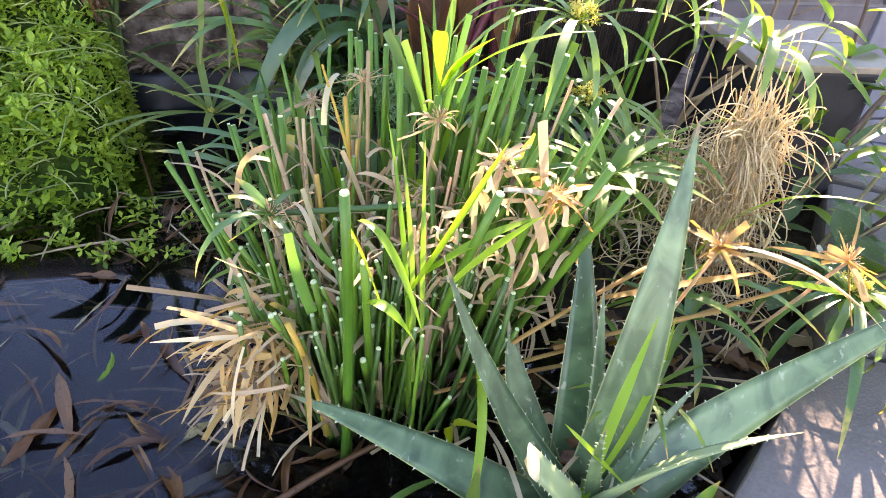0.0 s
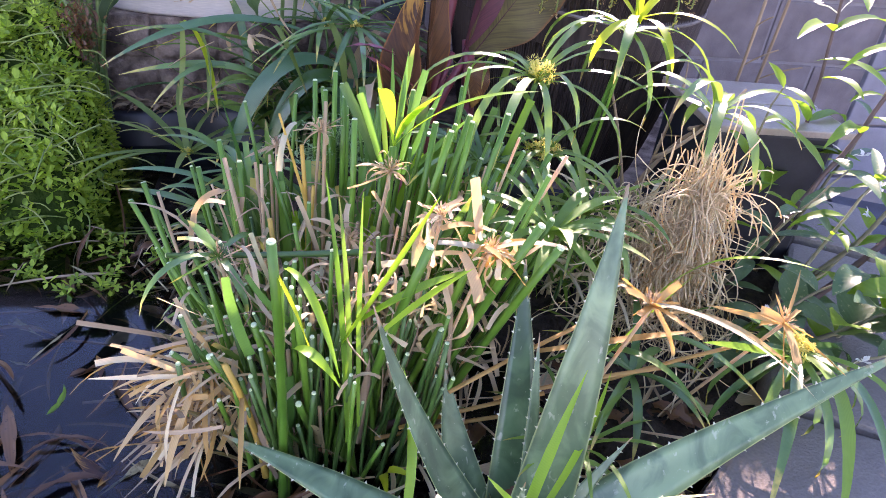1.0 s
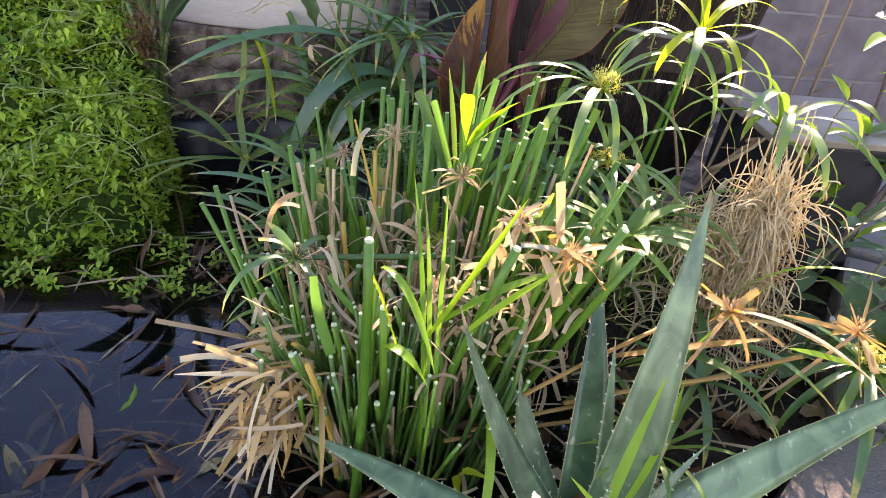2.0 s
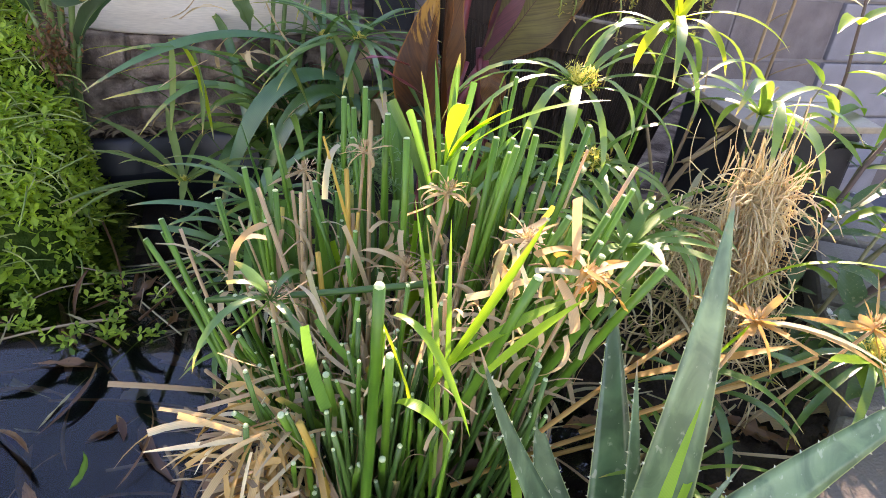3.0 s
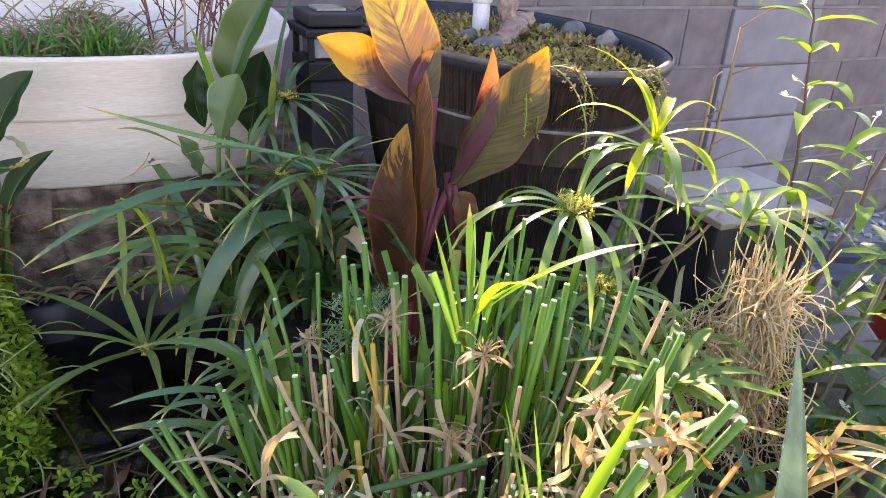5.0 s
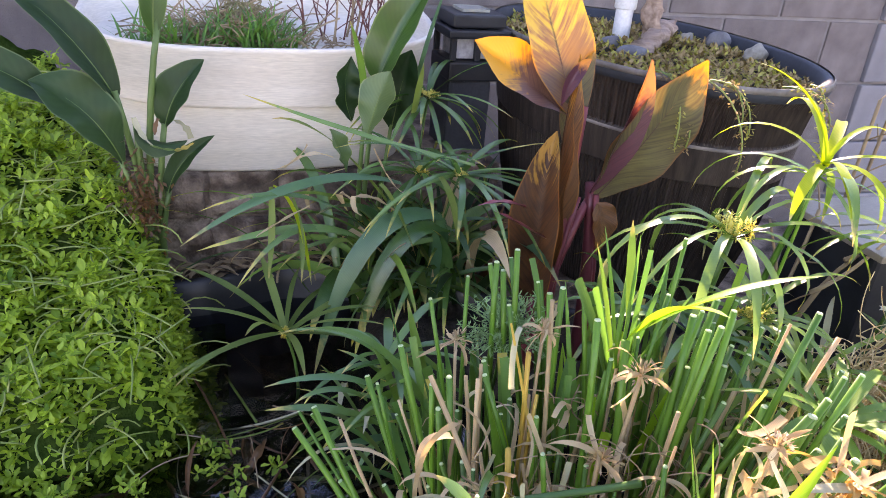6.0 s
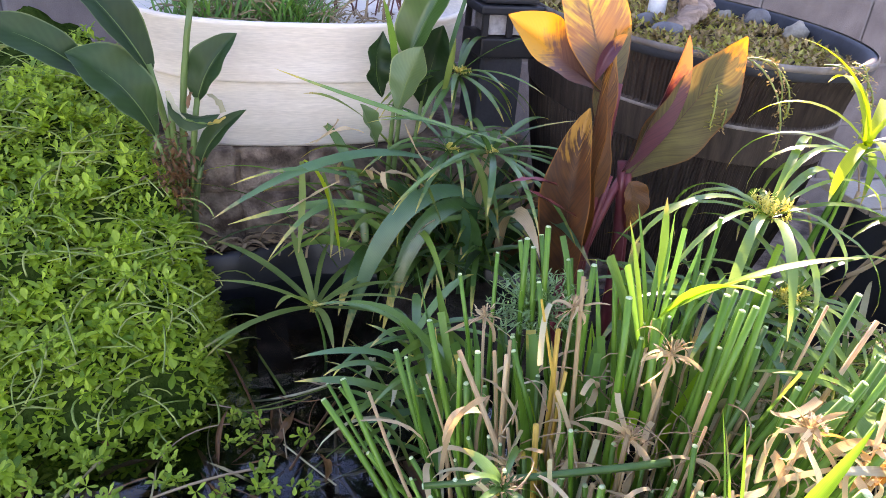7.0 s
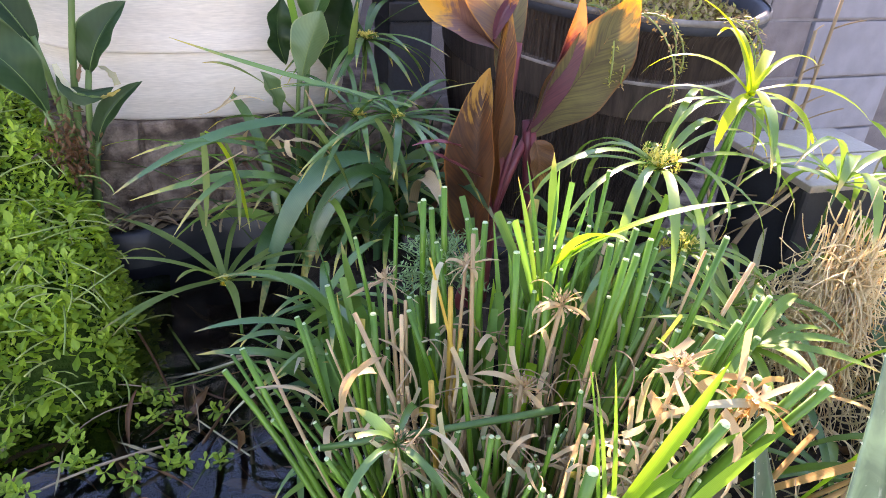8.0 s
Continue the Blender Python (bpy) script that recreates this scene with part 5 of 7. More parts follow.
umbel((0.484, 0.778, 0.300), (0.445, 0.80, -0.05), 9, 0.16, 1.7, 0.25, "blade_pale", "green lower tier of bracts under a sunlit sedge head", 0.010, "stem", seed=37, vary=0.5)
umbel((0.351, 0.557, 0.160), (0.34, 0.57, -0.05), 15, 0.115, 1.0, 0.5, "blade", "low bright green umbrella sedge", 0.010, seed=18, vary=0.4)
umbel((0.38, 0.70, 0.175), (0.36, 0.72, -0.05), 14, 0.15, 2.0, 0.6, "blade_pale", "green umbrella sedge among straw", 0.0085, flower="flower", seed=19, vary=0.5)
umbel((0.575, 0.70, 0.235), (0.55, 0.72, -0.05), 13, 0.16, 1.8, 0.6, "blade_pale", "arching green umbrella sedge beside the straw tuft", 0.0115, seed=20, vary=0.6)
umbel((0.33, 0.83, 0.10), (0.33, 0.84, -0.05), 12, 0.15, 1.5, 0.6, "blade_dark", "dark green umbrella sedge in the shade", 0.010, seed=23)
umbel((0.43, 0.66, 0.12), (0.42, 0.68, -0.05), 15, 0.16, 1.9, 0.7, "blade_pale", "green umbrella sedge among straw", 0.0085, seed=24, vary=0.5)
umbel((0.31, 0.70, 0.16), (0.30, 0.72, -0.05), 12, 0.14, 1.6, 0.7, "blade_dark", "green umbrella sedge behind the cut stems", 0.009, seed=25)
umbel((0.03, 0.86, 0.06), (0.05, 0.86, -0.12), 11, 0.13, 1.3, 0.6, "blade_dark", "dark green umbrella sedge at the water", 0.010, seed=26)
umbel((0.607, 0.474, 0.066), (0.60, 0.52, -0.04), 14, 0.15, 2.3, 0.3, "blade_dark", "dark green umbrella sedge hanging over the paver", 0.009, flower="flower", seed=27)
umbel((0.45, 0.50, 0.02), (0.46, 0.52, -0.05), 10, 0.12, 1.2, 0.5, "blade_dark", "low dark green sedge tuft on the soil", 0.009, seed=28)
umbel((0.37, 0.42, 0.0), (0.37, 0.43, -0.06), 10, 0.11, 1.2, 0.7, "blade", "low green sedge tuft beside the aloe", 0.006, seed=29)

tangle = thing("low_sedge", (-0.02, 0.82, -0.10), "low arching green and withered sedge leaves over the water", "sedge")
for k in range(30):
    b = Bits()
    x, y = rs.uniform(-0.02, 0.08), rs.uniform(0.72, 0.95)
    b.ribbon(bow((x, y, rs.uniform(-0.09, 0.02)), rs.uniform(1.8, 4.6), rs.uniform(0.3, 1.3), rs.uniform(0.07, 0.14), rs.uniform(0.8, 2.0), 9, rs.uniform(-0.6, 0.6)), strap(rs.uniform(0.004, 0.009), 0.7), 0.3)
    part("blade", b, M[rs.choice(("blade_dark", "blade", "blade_cut", "blade_olive", "blade_dark", "bleached"))], tangle)
rt = random.Random(77)
for k in range(26):  # blue-green leaves that arch out over the water behind the clump
    b = Bits()
    b.ribbon(bow((rt.uniform(0.0, 0.12), rt.uniform(0.80, 0.90), rt.uniform(-0.06, 0.05)), rt.uniform(2.3, 4.3), rt.uniform(0.2, 1.1), rt.uniform(0.08, 0.15), rt.uniform(0.5, 1.6), 10, rt.uniform(-0.5, 0.5)), strap(rt.uniform(0.005, 0.010), 0.75), 0.25, side=(rt.uniform(-0.3, 0.3), 1, 0.5))
    part("blade", b, M[rt.choice(("blade_blue", "blade_blue", "blade_cut", "blade", "blade_dark"))], tangle)
thicket = thing("sedge_thicket", (0.45, 0.72, -0.05), "thicket of arching pale green and bleached sedge leaves beside the straw", "sedge")
for k in range(120):
    b = Bits()
    x, y = rt.gauss(0.45, 0.04), rt.gauss(0.725, 0.03)
    b.ribbon(bow((x, y, rt.uniform(-0.05, 0.06)), rt.uniform(0, 6.283), rt.uniform(0.5, 1.45), rt.uniform(0.09, 0.18), rt.uniform(0.8, 2.4), 10, rt.uniform(-0.6, 0.6)), strap(rt.uniform(0.003, 0.008), 0.75), 0.25)
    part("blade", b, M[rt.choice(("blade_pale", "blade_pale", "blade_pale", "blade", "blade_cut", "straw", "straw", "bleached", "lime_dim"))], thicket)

# feathery pale seed head
fl = thing("papyrus_head", (0.13, 0.80, -0.08), "feathery pale green papyrus head behind the cut stems", "papyrus")
b = Bits()
b.tube(bez((0.13, 0.80, -0.1), (0.135, 0.80, 0.03), (0.145, 0.80, 0.12), 6), 0.002, 6)
part("stem", b, M["stem_dark"], fl)
b = Bits()
for k in range(110):
    az, el = rs.uniform(0, 6.283), rs.uniform(-0.1, 1.5)
    ray = bow((0.145, 0.80, 0.12), az, el, rs.uniform(0.03, 0.06), rs.uniform(0.2, 1.0), 5)
    b.tube(ray, 0.0005, 3)
    for q in ray[2:]:
        for _ in range(4):
            leaflet(b, q, rs.uniform(0, 6.28), rs.uniform(-0.4, 1.2), rs.uniform(0.005, 0.011), 0.002)
tagged(part("plume", b, M["fluff"], fl), kind="stuff")

# straw tuft
straw = thing("straw_tuft", (0.562, 0.635, -0.02), "shaggy drooping tuft of bleached dead sedge straw", "dead sedge")
b = Bits()
for k in range(200):  # the upright core
    x, y = rs.gauss(0.556, 0.019), rs.gauss(0.640, 0.015)
    top = rs.choice((rs.uniform(0.12, 0.18), rs.uniform(0.15, 0.205), rs.uniform(0.17, 0.235)))
    tx = 0.553 + (x - 0.556) * 0.35 + rs.gauss(0, 0.006)
    b.tube(bez((x, y, 0.03), (x + rs.gauss(0, 0.012), y + rs.gauss(0, 0.010), top * 0.65), (tx, y + rs.gauss(0, 0.007), top), 6), rs.uniform(0.0007, 0.0017), 4, flat=0.6)
tagged(part("straw_core", b, M["straw"], straw), kind="stuff")
for nm, cnt, cx, cy, sx, z0, z1, lo, hi in (("hanging_straw", 340, 0.550, 0.632, 0.016, 0.06, 0.195, 0.05, 0.13), ("tangled_straw", 200, 0.550, 0.632, 0.018, 0.02, 0.12, 0.03, 0.09), ("curled_straw", 150, 0.500, 0.655, 0.020, 0.06, 0.160, 0.04, 0.10), ("fallen_straw", 240, 0.550, 0.64, 0.055, -0.03, 0.03, 0.05, 0.12)):
    b = Bits()
    for k in range(cnt):
        x, y = rs.gauss(cx, sx), rs.gauss(cy, sx * 0.7)
        hang = nm != "fallen_straw"
        pts = bow((x, y, rs.uniform(z0, z1)), rs.uniform(2.4, 6.6), rs.uniform(-1.3, 1.0), rs.uniform(lo, hi), rs.uniform(0.5, 2.6) * rs.choice((1, 1, 1, -0.6)), 10, rs.uniform(-1.5, 1.5))
        if hang:
            pts = [Vector((x + (p.x - x) * 0.75, y + (p.y - y) * 0.75, p.z)) for p in pts]
        b.tube([p for p in pts if p.z > -0.05] if pts[1].z > -0.05 and pts[2].z > -0.05 else pts[:3], rs.uniform(0.0006, 0.0013), 4, flat=0.7)
    tagged(part(nm, b, M["straw_deep" if nm == "tangled_straw" else "straw"], straw), kind="stuff")


# aloe
aloe = thing("aloe", (0.30, 0.36, -0.06), "grey-green aloe with toothed fleshy leaves, spotted and scarred", "aloe")


sb_ = Bits()
sb_.add([(-0.0008, -0.0018, -0.0007), (-0.0008, 0.0018, -0.0007), (0.0026, 0.0012, 0), (-0.0006, 0, 0.001)], [(0, 1, 3), (0, 3, 2), (1, 2, 3), (0, 2, 1)], [(0.5, 0.5)] * 4)
SPINE = sb_.mesh("spine", smooth=False)
SPINE.materials.append(M["aloe_spine"])


def aloe_leaf(a, c, e, w, face, mat_name="aloe", cut=False, thick=0.28):
    """A fleshy leaf from a over c to e; face: the way its hollow side looks."""
    pts = bez(a, c, e, 15)
    v, uv, f = [], [], []
    edge_l, edge_r = [], []
    for i, p in enumerate(pts):
        q0, q1 = pts[max(i - 1, 0)], pts[min(i + 1, 14)]
        tan = (q1 - q0).normalized()
        fc = Vector(face)
        fc = (fc - tan * fc.dot(tan)).normalized()
        s = fc.cross(tan).normalized()
        t = i / 14
        ww = w * (1.0 - 0.15 * t) * (max(0.03, 1 - t ** 1.7) if not cut else max(0.75, 1 - 0.25 * t)) / 2
        th = ww * 2 * thick
        ring = [(-1, 0.16), (-0.55, 0.02), (0, -0.06), (0.55, 0.02), (1, 0.16), (0.7, -0.45), (0, -0.95), (-0.7, -0.45)]
        for j, (x, y) in enumerate(ring):
            v.append(tuple(p + s * (x * ww) + fc * (y * th)))
            uv.append((0.5 + 0.5 * x, t))
        edge_l.append((p - s * ww + fc * 0.16 * th, -s, tan))
        edge_r.append((p + s * ww + fc * 0.16 * th, s, tan))
    for i in range(14):
        for j in range(8):
            k, m = i * 8 + j, i * 8 + (j + 1) % 8
            f.append((k, m, m + 8, k + 8))
    f.append(tuple(range(8))[::-1])
    f.append(tuple(14 * 8 + j for j in range(8)))
    b = Bits()
    b.add(v, f, uv)
    leaf = part("leaf", b, M[mat_name], aloe)
    for ed in (edge_l, edge_r):
        for i in range(2, 13):
            p, out, tan = ed[i][0].lerp(ed[i + 1][0], rs.uniform(0, 0.6)), ed[i][1], ed[i][2]
            sp = new("spine", SPINE)
            sp.parent = leaf
            m = Matrix((out, tan, out.cross(tan))).transposed().to_4x4()
            sp.matrix_basis = Matrix.Translation(p - origin(leaf)) @ m @ Matrix.Diagonal((rs.uniform(0.55, 0.9),) * 3 + (1,))
    if cut:
        cb = Bits()
        cb.tube([pts[-1] - (pts[-1] - pts[-2]).normalized() * 0.012, pts[-1] + (pts[-1] - pts[-2]).normalized() * 0.005], w * 0.36, 10, flat=0.22)
        part("callus", cb, M["aloe_cut"], leaf, at=pts[-1])
    return leaf


FC = (-0.1, -0.8, 0.45)
AB = Vector((0.303, 0.352, -0.055))
aloe_leaf(AB + Vector((0.01, 0.01, 0)), (0.345, 0.40, 0.13), (0.369, 0.463, 0.264), 0.058, (-0.2, -0.9, 0.3))
aloe_leaf(AB + Vector((-0.02, 0.0, 0)), (0.205, 0.385, 0.05), (0.164, 0.415, 0.179), 0.037, (0.5, -0.7, 0.4))
aloe_leaf(AB + Vector((0.008, 0.010, 0.0)), (0.312, 0.405, 0.04), (0.315, 0.445, 0.124), 0.021, FC)
aloe_leaf(AB + Vector((0.0, 0.035, -0.01)), (0.306, 0.430, 0.05), (0.309, 0.500, 0.165), 0.054, (0, -0.9, 0.4))
aloe_leaf(AB + Vector((-0.03, 0.03, -0.01)), (0.245, 0.425, 0.01), (0.236, 0.450, 0.080), 0.044, (0, -0.9, 0.4))
aloe_leaf(AB + Vector((0.03, 0.0, 0.0)), (0.42, 0.375, 0.03), (0.66, 0.40, 0.14), 0.060, (-0.2, -0.7, 0.6))
aloe_leaf(AB + Vector((0.0, -0.01, 0.01)), (0.315, 0.295, 0.085), (0.393, 0.268, 0.126), 0.028, (0, 0.2, 1), "aloe_pale")
aloe_leaf(AB + Vector((-0.03, -0.01, -0.02)), (0.16, 0.372, 0.012), (0.041, 0.437, 0.020), 0.050, (0, -0.5, 0.85))
aloe_leaf(AB + Vector((-0.01, -0.02, 0.01)), (0.245, 0.30, 0.04), (0.199, 0.266, 0.126), 0.030, (0.3, -0.5, 0.8), "aloe_pale", True)
aloe_leaf(AB + Vector((0.02, 0.0, 0.0)), (0.345, 0.365, 0.0), (0.394, 0.380, 0.059), 0.022, (-0.3, -0.8, 0.5))
aloe_leaf(AB + Vector((0.0, -0.015, 0.0)), (0.277, 0.325, 0.04), (0.273, 0.310, 0.096), 0.016, (-0.3, -0.8, 0.5))
# thin blades growing through the aloe
thr = thing("young_grass", (0.30, 0.36, -0.05), "thin bright grass blades growing up through the aloe", "grass")
for a, c, e, w in (((0.285, 0.33, -0.03), (0.30, 0.35, 0.04), (0.34, 0.39, 0.13), 0.009), ((0.33, 0.33, -0.02), (0.28, 0.31, 0.05), (0.25, 0.33, 0.08), 0.010), ((0.19, 0.34, -0.02), (0.21, 0.38, 0.05), (0.195, 0.43, 0.10), 0.008), ((0.30, 0.345, -0.02), (0.35, 0.37, 0.05), (0.385, 0.43, 0.09), 0.006)):
    b = Bits()
    b.ribbon(bez(a, c, e, 9), strap(w, 0.7), 0.3)
    part("blade", b, M["lime"], thr)

# dry cut stalks lying behind the aloe
for k, (a, e) in enumerate((((0.20, 0.455, 0.0), (0.34, 0.46, 0.035)), ((0.18, 0.47, -0.03), (0.36, 0.49, -0.02)), ((0.24, 0.44, 0.06), (0.40, 0.50, 0.10)), ((0.29, 0.46, 0.03), (0.46, 0.47, 0.055)), ((0.35, 0.44, -0.02), (0.42, 0.47, -0.02)), ((0.37, 0.50, -0.01), (0.52, 0.46, 0.09)))):
    b = Bits()
    m = (Vector(a) + Vector(e)) / 2 + Vector((0, 0, 0.006))
    b.tube(bez(a, m, e, 5), 0.0028, 6, flat=0.6)
    solo("dry_stalk", b, M["gold"], "cut dry tan sedge stalk lying across the aloe", "dry stalk", "dry stalks", base=a)


# canna
canna = thing("canna", (0.285, 0.965, -0.05), "bronze-leaved canna with withered leaves and sunlit tops painted yellow", "canna")


def broad(a, c, e, w, mt, parent, face=(0, -1, 0.2), fold=0.25, at=0.45, wave=0.02, name="leaf", n=18, curl=0.0):
    b = Bits()
    tan = (Vector(e) - Vector(a)).normalized()
    side = tan.cross(Vector(face))
    b.ribbon(bez(a, c, e, n), lance(w, at), fold, 9, side=side, wave=wave, curl=curl)
    leaf = part(name, b, M[mt], parent)
    b = Bits()
    pts = bez(a, c, e, n)
    b.tube([p + Vector(face).normalized() * -0.0006 for p in pts], lambda t: 0.0014 * (1 - t) + 0.0003, 5)
    part("midrib", b, M["rib"] if mt.startswith("bop") else M["canna_red"] if mt == "canna" else M[mt], leaf, at=a)
    return leaf


for a, c, e, r in (((0.245, 0.965, -0.06), (0.285, 0.972, 0.12), (0.343, 1.0, 0.195), 0.0075), ((0.345, 0.972, -0.06), (0.350, 0.975, 0.08), (0.336, 0.998, 0.215), 0.0085), ((0.358, 0.98, -0.06), (0.356, 0.98, 0.08), (0.343, 0.990, 0.20), 0.007), ((0.275, 0.962, -0.06), (0.285, 0.97, 0.12), (0.318, 1.015, 0.315), 0.0085), ((0.262, 0.955, -0.06), (0.272, 0.958, 0.07), (0.315, 0.985, 0.20), 0.005), ((0.258, 0.965, -0.06), (0.26, 0.965, 0.0), (0.262, 0.972, 0.06), 0.0075)):
    b = Bits()
    b.tube(bez(a, c, e, 8), lambda t, r=r: r * 1.25 * (1.1 - 0.5 * t), 10)
    part("stem", b, M["canna_stem"], canna)
broad((0.313, 1.03, 0.297), (0.282, 1.045, 0.395), (0.234, 1.065, 0.51), 0.094, "canna_gold", canna, (0.1, -1, 0.25), 0.30, 0.48, 0.035)
broad((0.310, 1.03, 0.295), (0.255, 1.035, 0.335), (0.172, 1.05, 0.390), 0.070, "canna_side", canna, (0, -0.75, 0.65), 0.4, 0.66, 0.05)
broad((0.332, 0.985, 0.205), (0.352, 0.955, 0.30), (0.368, 0.957, 0.388), 0.040, "canna_red", canna, (0.2, -1, 0.1), 0.9, 0.5)
broad((0.343, 0.995, 0.19), (0.385, 0.97, 0.265), (0.452, 0.962, 0.387), 0.118, "canna", canna, (0.25, -1, 0.15), 0.22, 0.56, 0.035)
broad((0.270, 0.972, 0.03), (0.240, 0.965, 0.19), (0.264, 0.975, 0.295), 0.066, "canna_brown", canna, (-0.65, -0.75, 0), 0.85, 0.45, 0.09)
broad((0.287, 0.978, 0.08), (0.266, 0.976, 0.27), (0.286, 0.986, 0.388), 0.042, "canna_brown", canna, (0.7, -0.7, 0), 1.0, 0.4, 0.09)
broad((0.270, 0.985, 0.325), (0.272, 0.975, 0.372), (0.300, 0.982, 0.382), 0.017, "canna_red", canna, (-0.3, -1, 0.2), 0.9, 0.5, 0.06)
broad((0.345, 0.985, 0.19), (0.356, 0.975, 0.17), (0.352, 0.975, 0.12), 0.040, "canna_brown", canna, (0.1, -1, 0), 0.5, 0.4, 0.06)
broad((0.31, 1.03, 0.25), (0.305, 1.035, 0.32), (0.33, 1.03, 0.385), 0.035, "canna", canna, (-0.4, -1, 0), 0.7, 0.5)
for a, c, e in (((0.228, 0.958, 0.200), (0.19, 0.95, 0.218), (0.161, 0.955, 0.208)), ((0.255, 0.948, 0.160), (0.205, 0.94, 0.190), (0.183, 0.955, 0.200))):
    b = Bits()
    b.ribbon(bez(a, c, e, 8), strap(0.010, 0.7, 0.15), 0.5, 3, wave=0.12)
    part("dry_strip", b, M["canna_stem"], canna)


# birds of paradise
bop = thing("bird_of_paradise", (-0.24, 1.20, -0.03), "dark green bird of paradise plant with paddle leaves, one torn", "bird of paradise")
for a, c, e in (((-0.235, 1.2, -0.03), (-0.238, 1.2, 0.14), (-0.265, 1.2, 0.290)), ((-0.236, 1.2, -0.03), (-0.245, 1.2, 0.2), (-0.202, 1.2, 0.385)), ((-0.228, 1.198, -0.03), (-0.228, 1.198, 0.15), (-0.208, 1.198, 0.245)), ((-0.245, 1.185, -0.03), (-0.24, 1.18, 0.12), (-0.265, 1.18, 0.20)), ((-0.232, 1.19, -0.03), (-0.230, 1.19, 0.08), (-0.211, 1.19, 0.15)), ((-0.238, 1.19, -0.03), (-0.242, 1.19, 0.12), (-0.243, 1.188, 0.25))):
    b = Bits()
    b.tube(bez(a, c, e, 8), lambda t: 0.0062 * (1 - 0.35 * t), 8)
    part("stalk", b, M["bop_stalk"], bop)
broad((-0.263, 1.2, 0.275), (-0.30, 1.19, 0.375), (-0.390, 1.2, 0.437), 0.056, "bop", bop, (0.65, -0.7, 0.3), 0.6, 0.45, 0.05)
broad((-0.330, 1.20, 0.262), (-0.370, 1.185, 0.325), (-0.460, 1.185, 0.346), 0.052, "bop", bop, (0.25, -0.75, 0.6), 0.45, 0.55, 0.05)
broad((-0.262, 1.18, 0.192), (-0.285, 1.165, 0.285), (-0.357, 1.175, 0.309), 0.072, "bop", bop, (0.45, -0.7, 0.45), 0.5, 0.58, 0.07)
broad((-0.208, 1.2, 0.238), (-0.198, 1.195, 0.29), (-0.151, 1.2, 0.331), 0.050, "bop", bop, (-0.6, -0.75, 0.1), 0.6, 0.5, 0.06)
b = Bits()  # a torn leaf, curled up like a spoon with withered rims
b.ribbon(bez((-0.243, 1.172, 0.252), (-0.236, 1.165, 0.212), (-0.180, 1.178, 0.228), 14), lance(0.026, 0.6), 0.7, 7, side=(0.25, 0.8, 0.55), wave=0.08)
torn = part("torn_leaf", b, M["bop"], bop, "torn green leaf with withered pale rims")
for a, c, e, w, mt in (((-0.243, 1.172, 0.262), (-0.238, 1.160, 0.238), (-0.222, 1.158, 0.228), 0.009, "bleached"), ((-0.226, 1.157, 0.229), (-0.205, 1.152, 0.220), (-0.184, 1.160, 0.221), 0.006, "blade_olive"),
                       ((-0.196, 1.158, 0.220), (-0.184, 1.160, 0.219), (-0.172, 1.172, 0.226), 0.011, "ochre"), ((-0.176, 1.185, 0.228), (-0.180, 1.192, 0.246), (-0.200, 1.196, 0.252), 0.012, "bleached"), ((-0.214, 1.186, 0.256), (-0.219, 1.182, 0.246), (-0.220, 1.178, 0.236), 0.007, "litter")):
    b = Bits()
    b.ribbon(bez(a, c, e, 9), strap(w, 0.7, 0.2), 0.3, 3, wave=0.15)
    part("dry_edge", b, M[mt], torn, at=a)
broad((-0.213, 1.19, 0.143), (-0.203, 1.185, 0.195), (-0.145, 1.19, 0.230), 0.027, "bop", bop, (-0.6, -0.8, 0.1), 0.7, 0.5, 0.08)
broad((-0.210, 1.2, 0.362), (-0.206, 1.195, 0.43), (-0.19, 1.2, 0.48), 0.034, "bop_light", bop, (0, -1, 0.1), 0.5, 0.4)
b = Bits()
for k in range(300):
    leaflet(b, (-0.245 + rs.gauss(0, 0.013), 1.165 + rs.gauss(0, 0.010), 0.150 + rs.gauss(0, 0.030)), rs.uniform(0, 6.28), rs.uniform(-1.4, 0.6), rs.uniform(0.008, 0.02), 0.005)
tagged(part("dry_sheath", b, M["litter"], bop, "curled rusty dead leaves"), kind="stuff")
bop2 = thing("bird_of_paradise", (0.075, 1.25, -0.03), "bird of paradise plant with upright glossy leaves before the planter", "bird of paradise")
for a, c, e in (((0.075, 1.245, -0.03), (0.075, 1.25, 0.15), (0.098, 1.262, 0.29)), ((0.065, 1.22, -0.03), (0.058, 1.215, 0.12), (0.068, 1.21, 0.235)), ((0.09, 1.26, -0.03), (0.11, 1.27, 0.1), (0.126, 1.278, 0.215))):
    b = Bits()
    b.tube(bez(a, c, e, 8), lambda t: 0.005 * (1 - 0.4 * t), 8)
    part("stalk", b, M["bop_stalk"], bop2)
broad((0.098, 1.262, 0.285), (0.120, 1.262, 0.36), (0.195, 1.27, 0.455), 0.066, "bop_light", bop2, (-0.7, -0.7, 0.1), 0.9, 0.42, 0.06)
broad((0.062, 1.165, 0.222), (0.068, 1.155, 0.275), (0.094, 1.165, 0.325), 0.054, "bop_pale", bop2, (0.1, -1, 0.05), -0.5, 0.66, 0.08)
broad((0.126, 1.278, 0.205), (0.135, 1.272, 0.27), (0.150, 1.265, 0.335), 0.07, "bop", bop2, (-0.5, -0.85, 0), 0.7, 0.55, 0.1)
broad((0.05, 1.215, 0.24), (0.03, 1.21, 0.285), (0.048, 1.215, 0.335), 0.046, "bop", bop2, (0.3, -0.9, 0.1), 0.7, 0.55, 0.2)
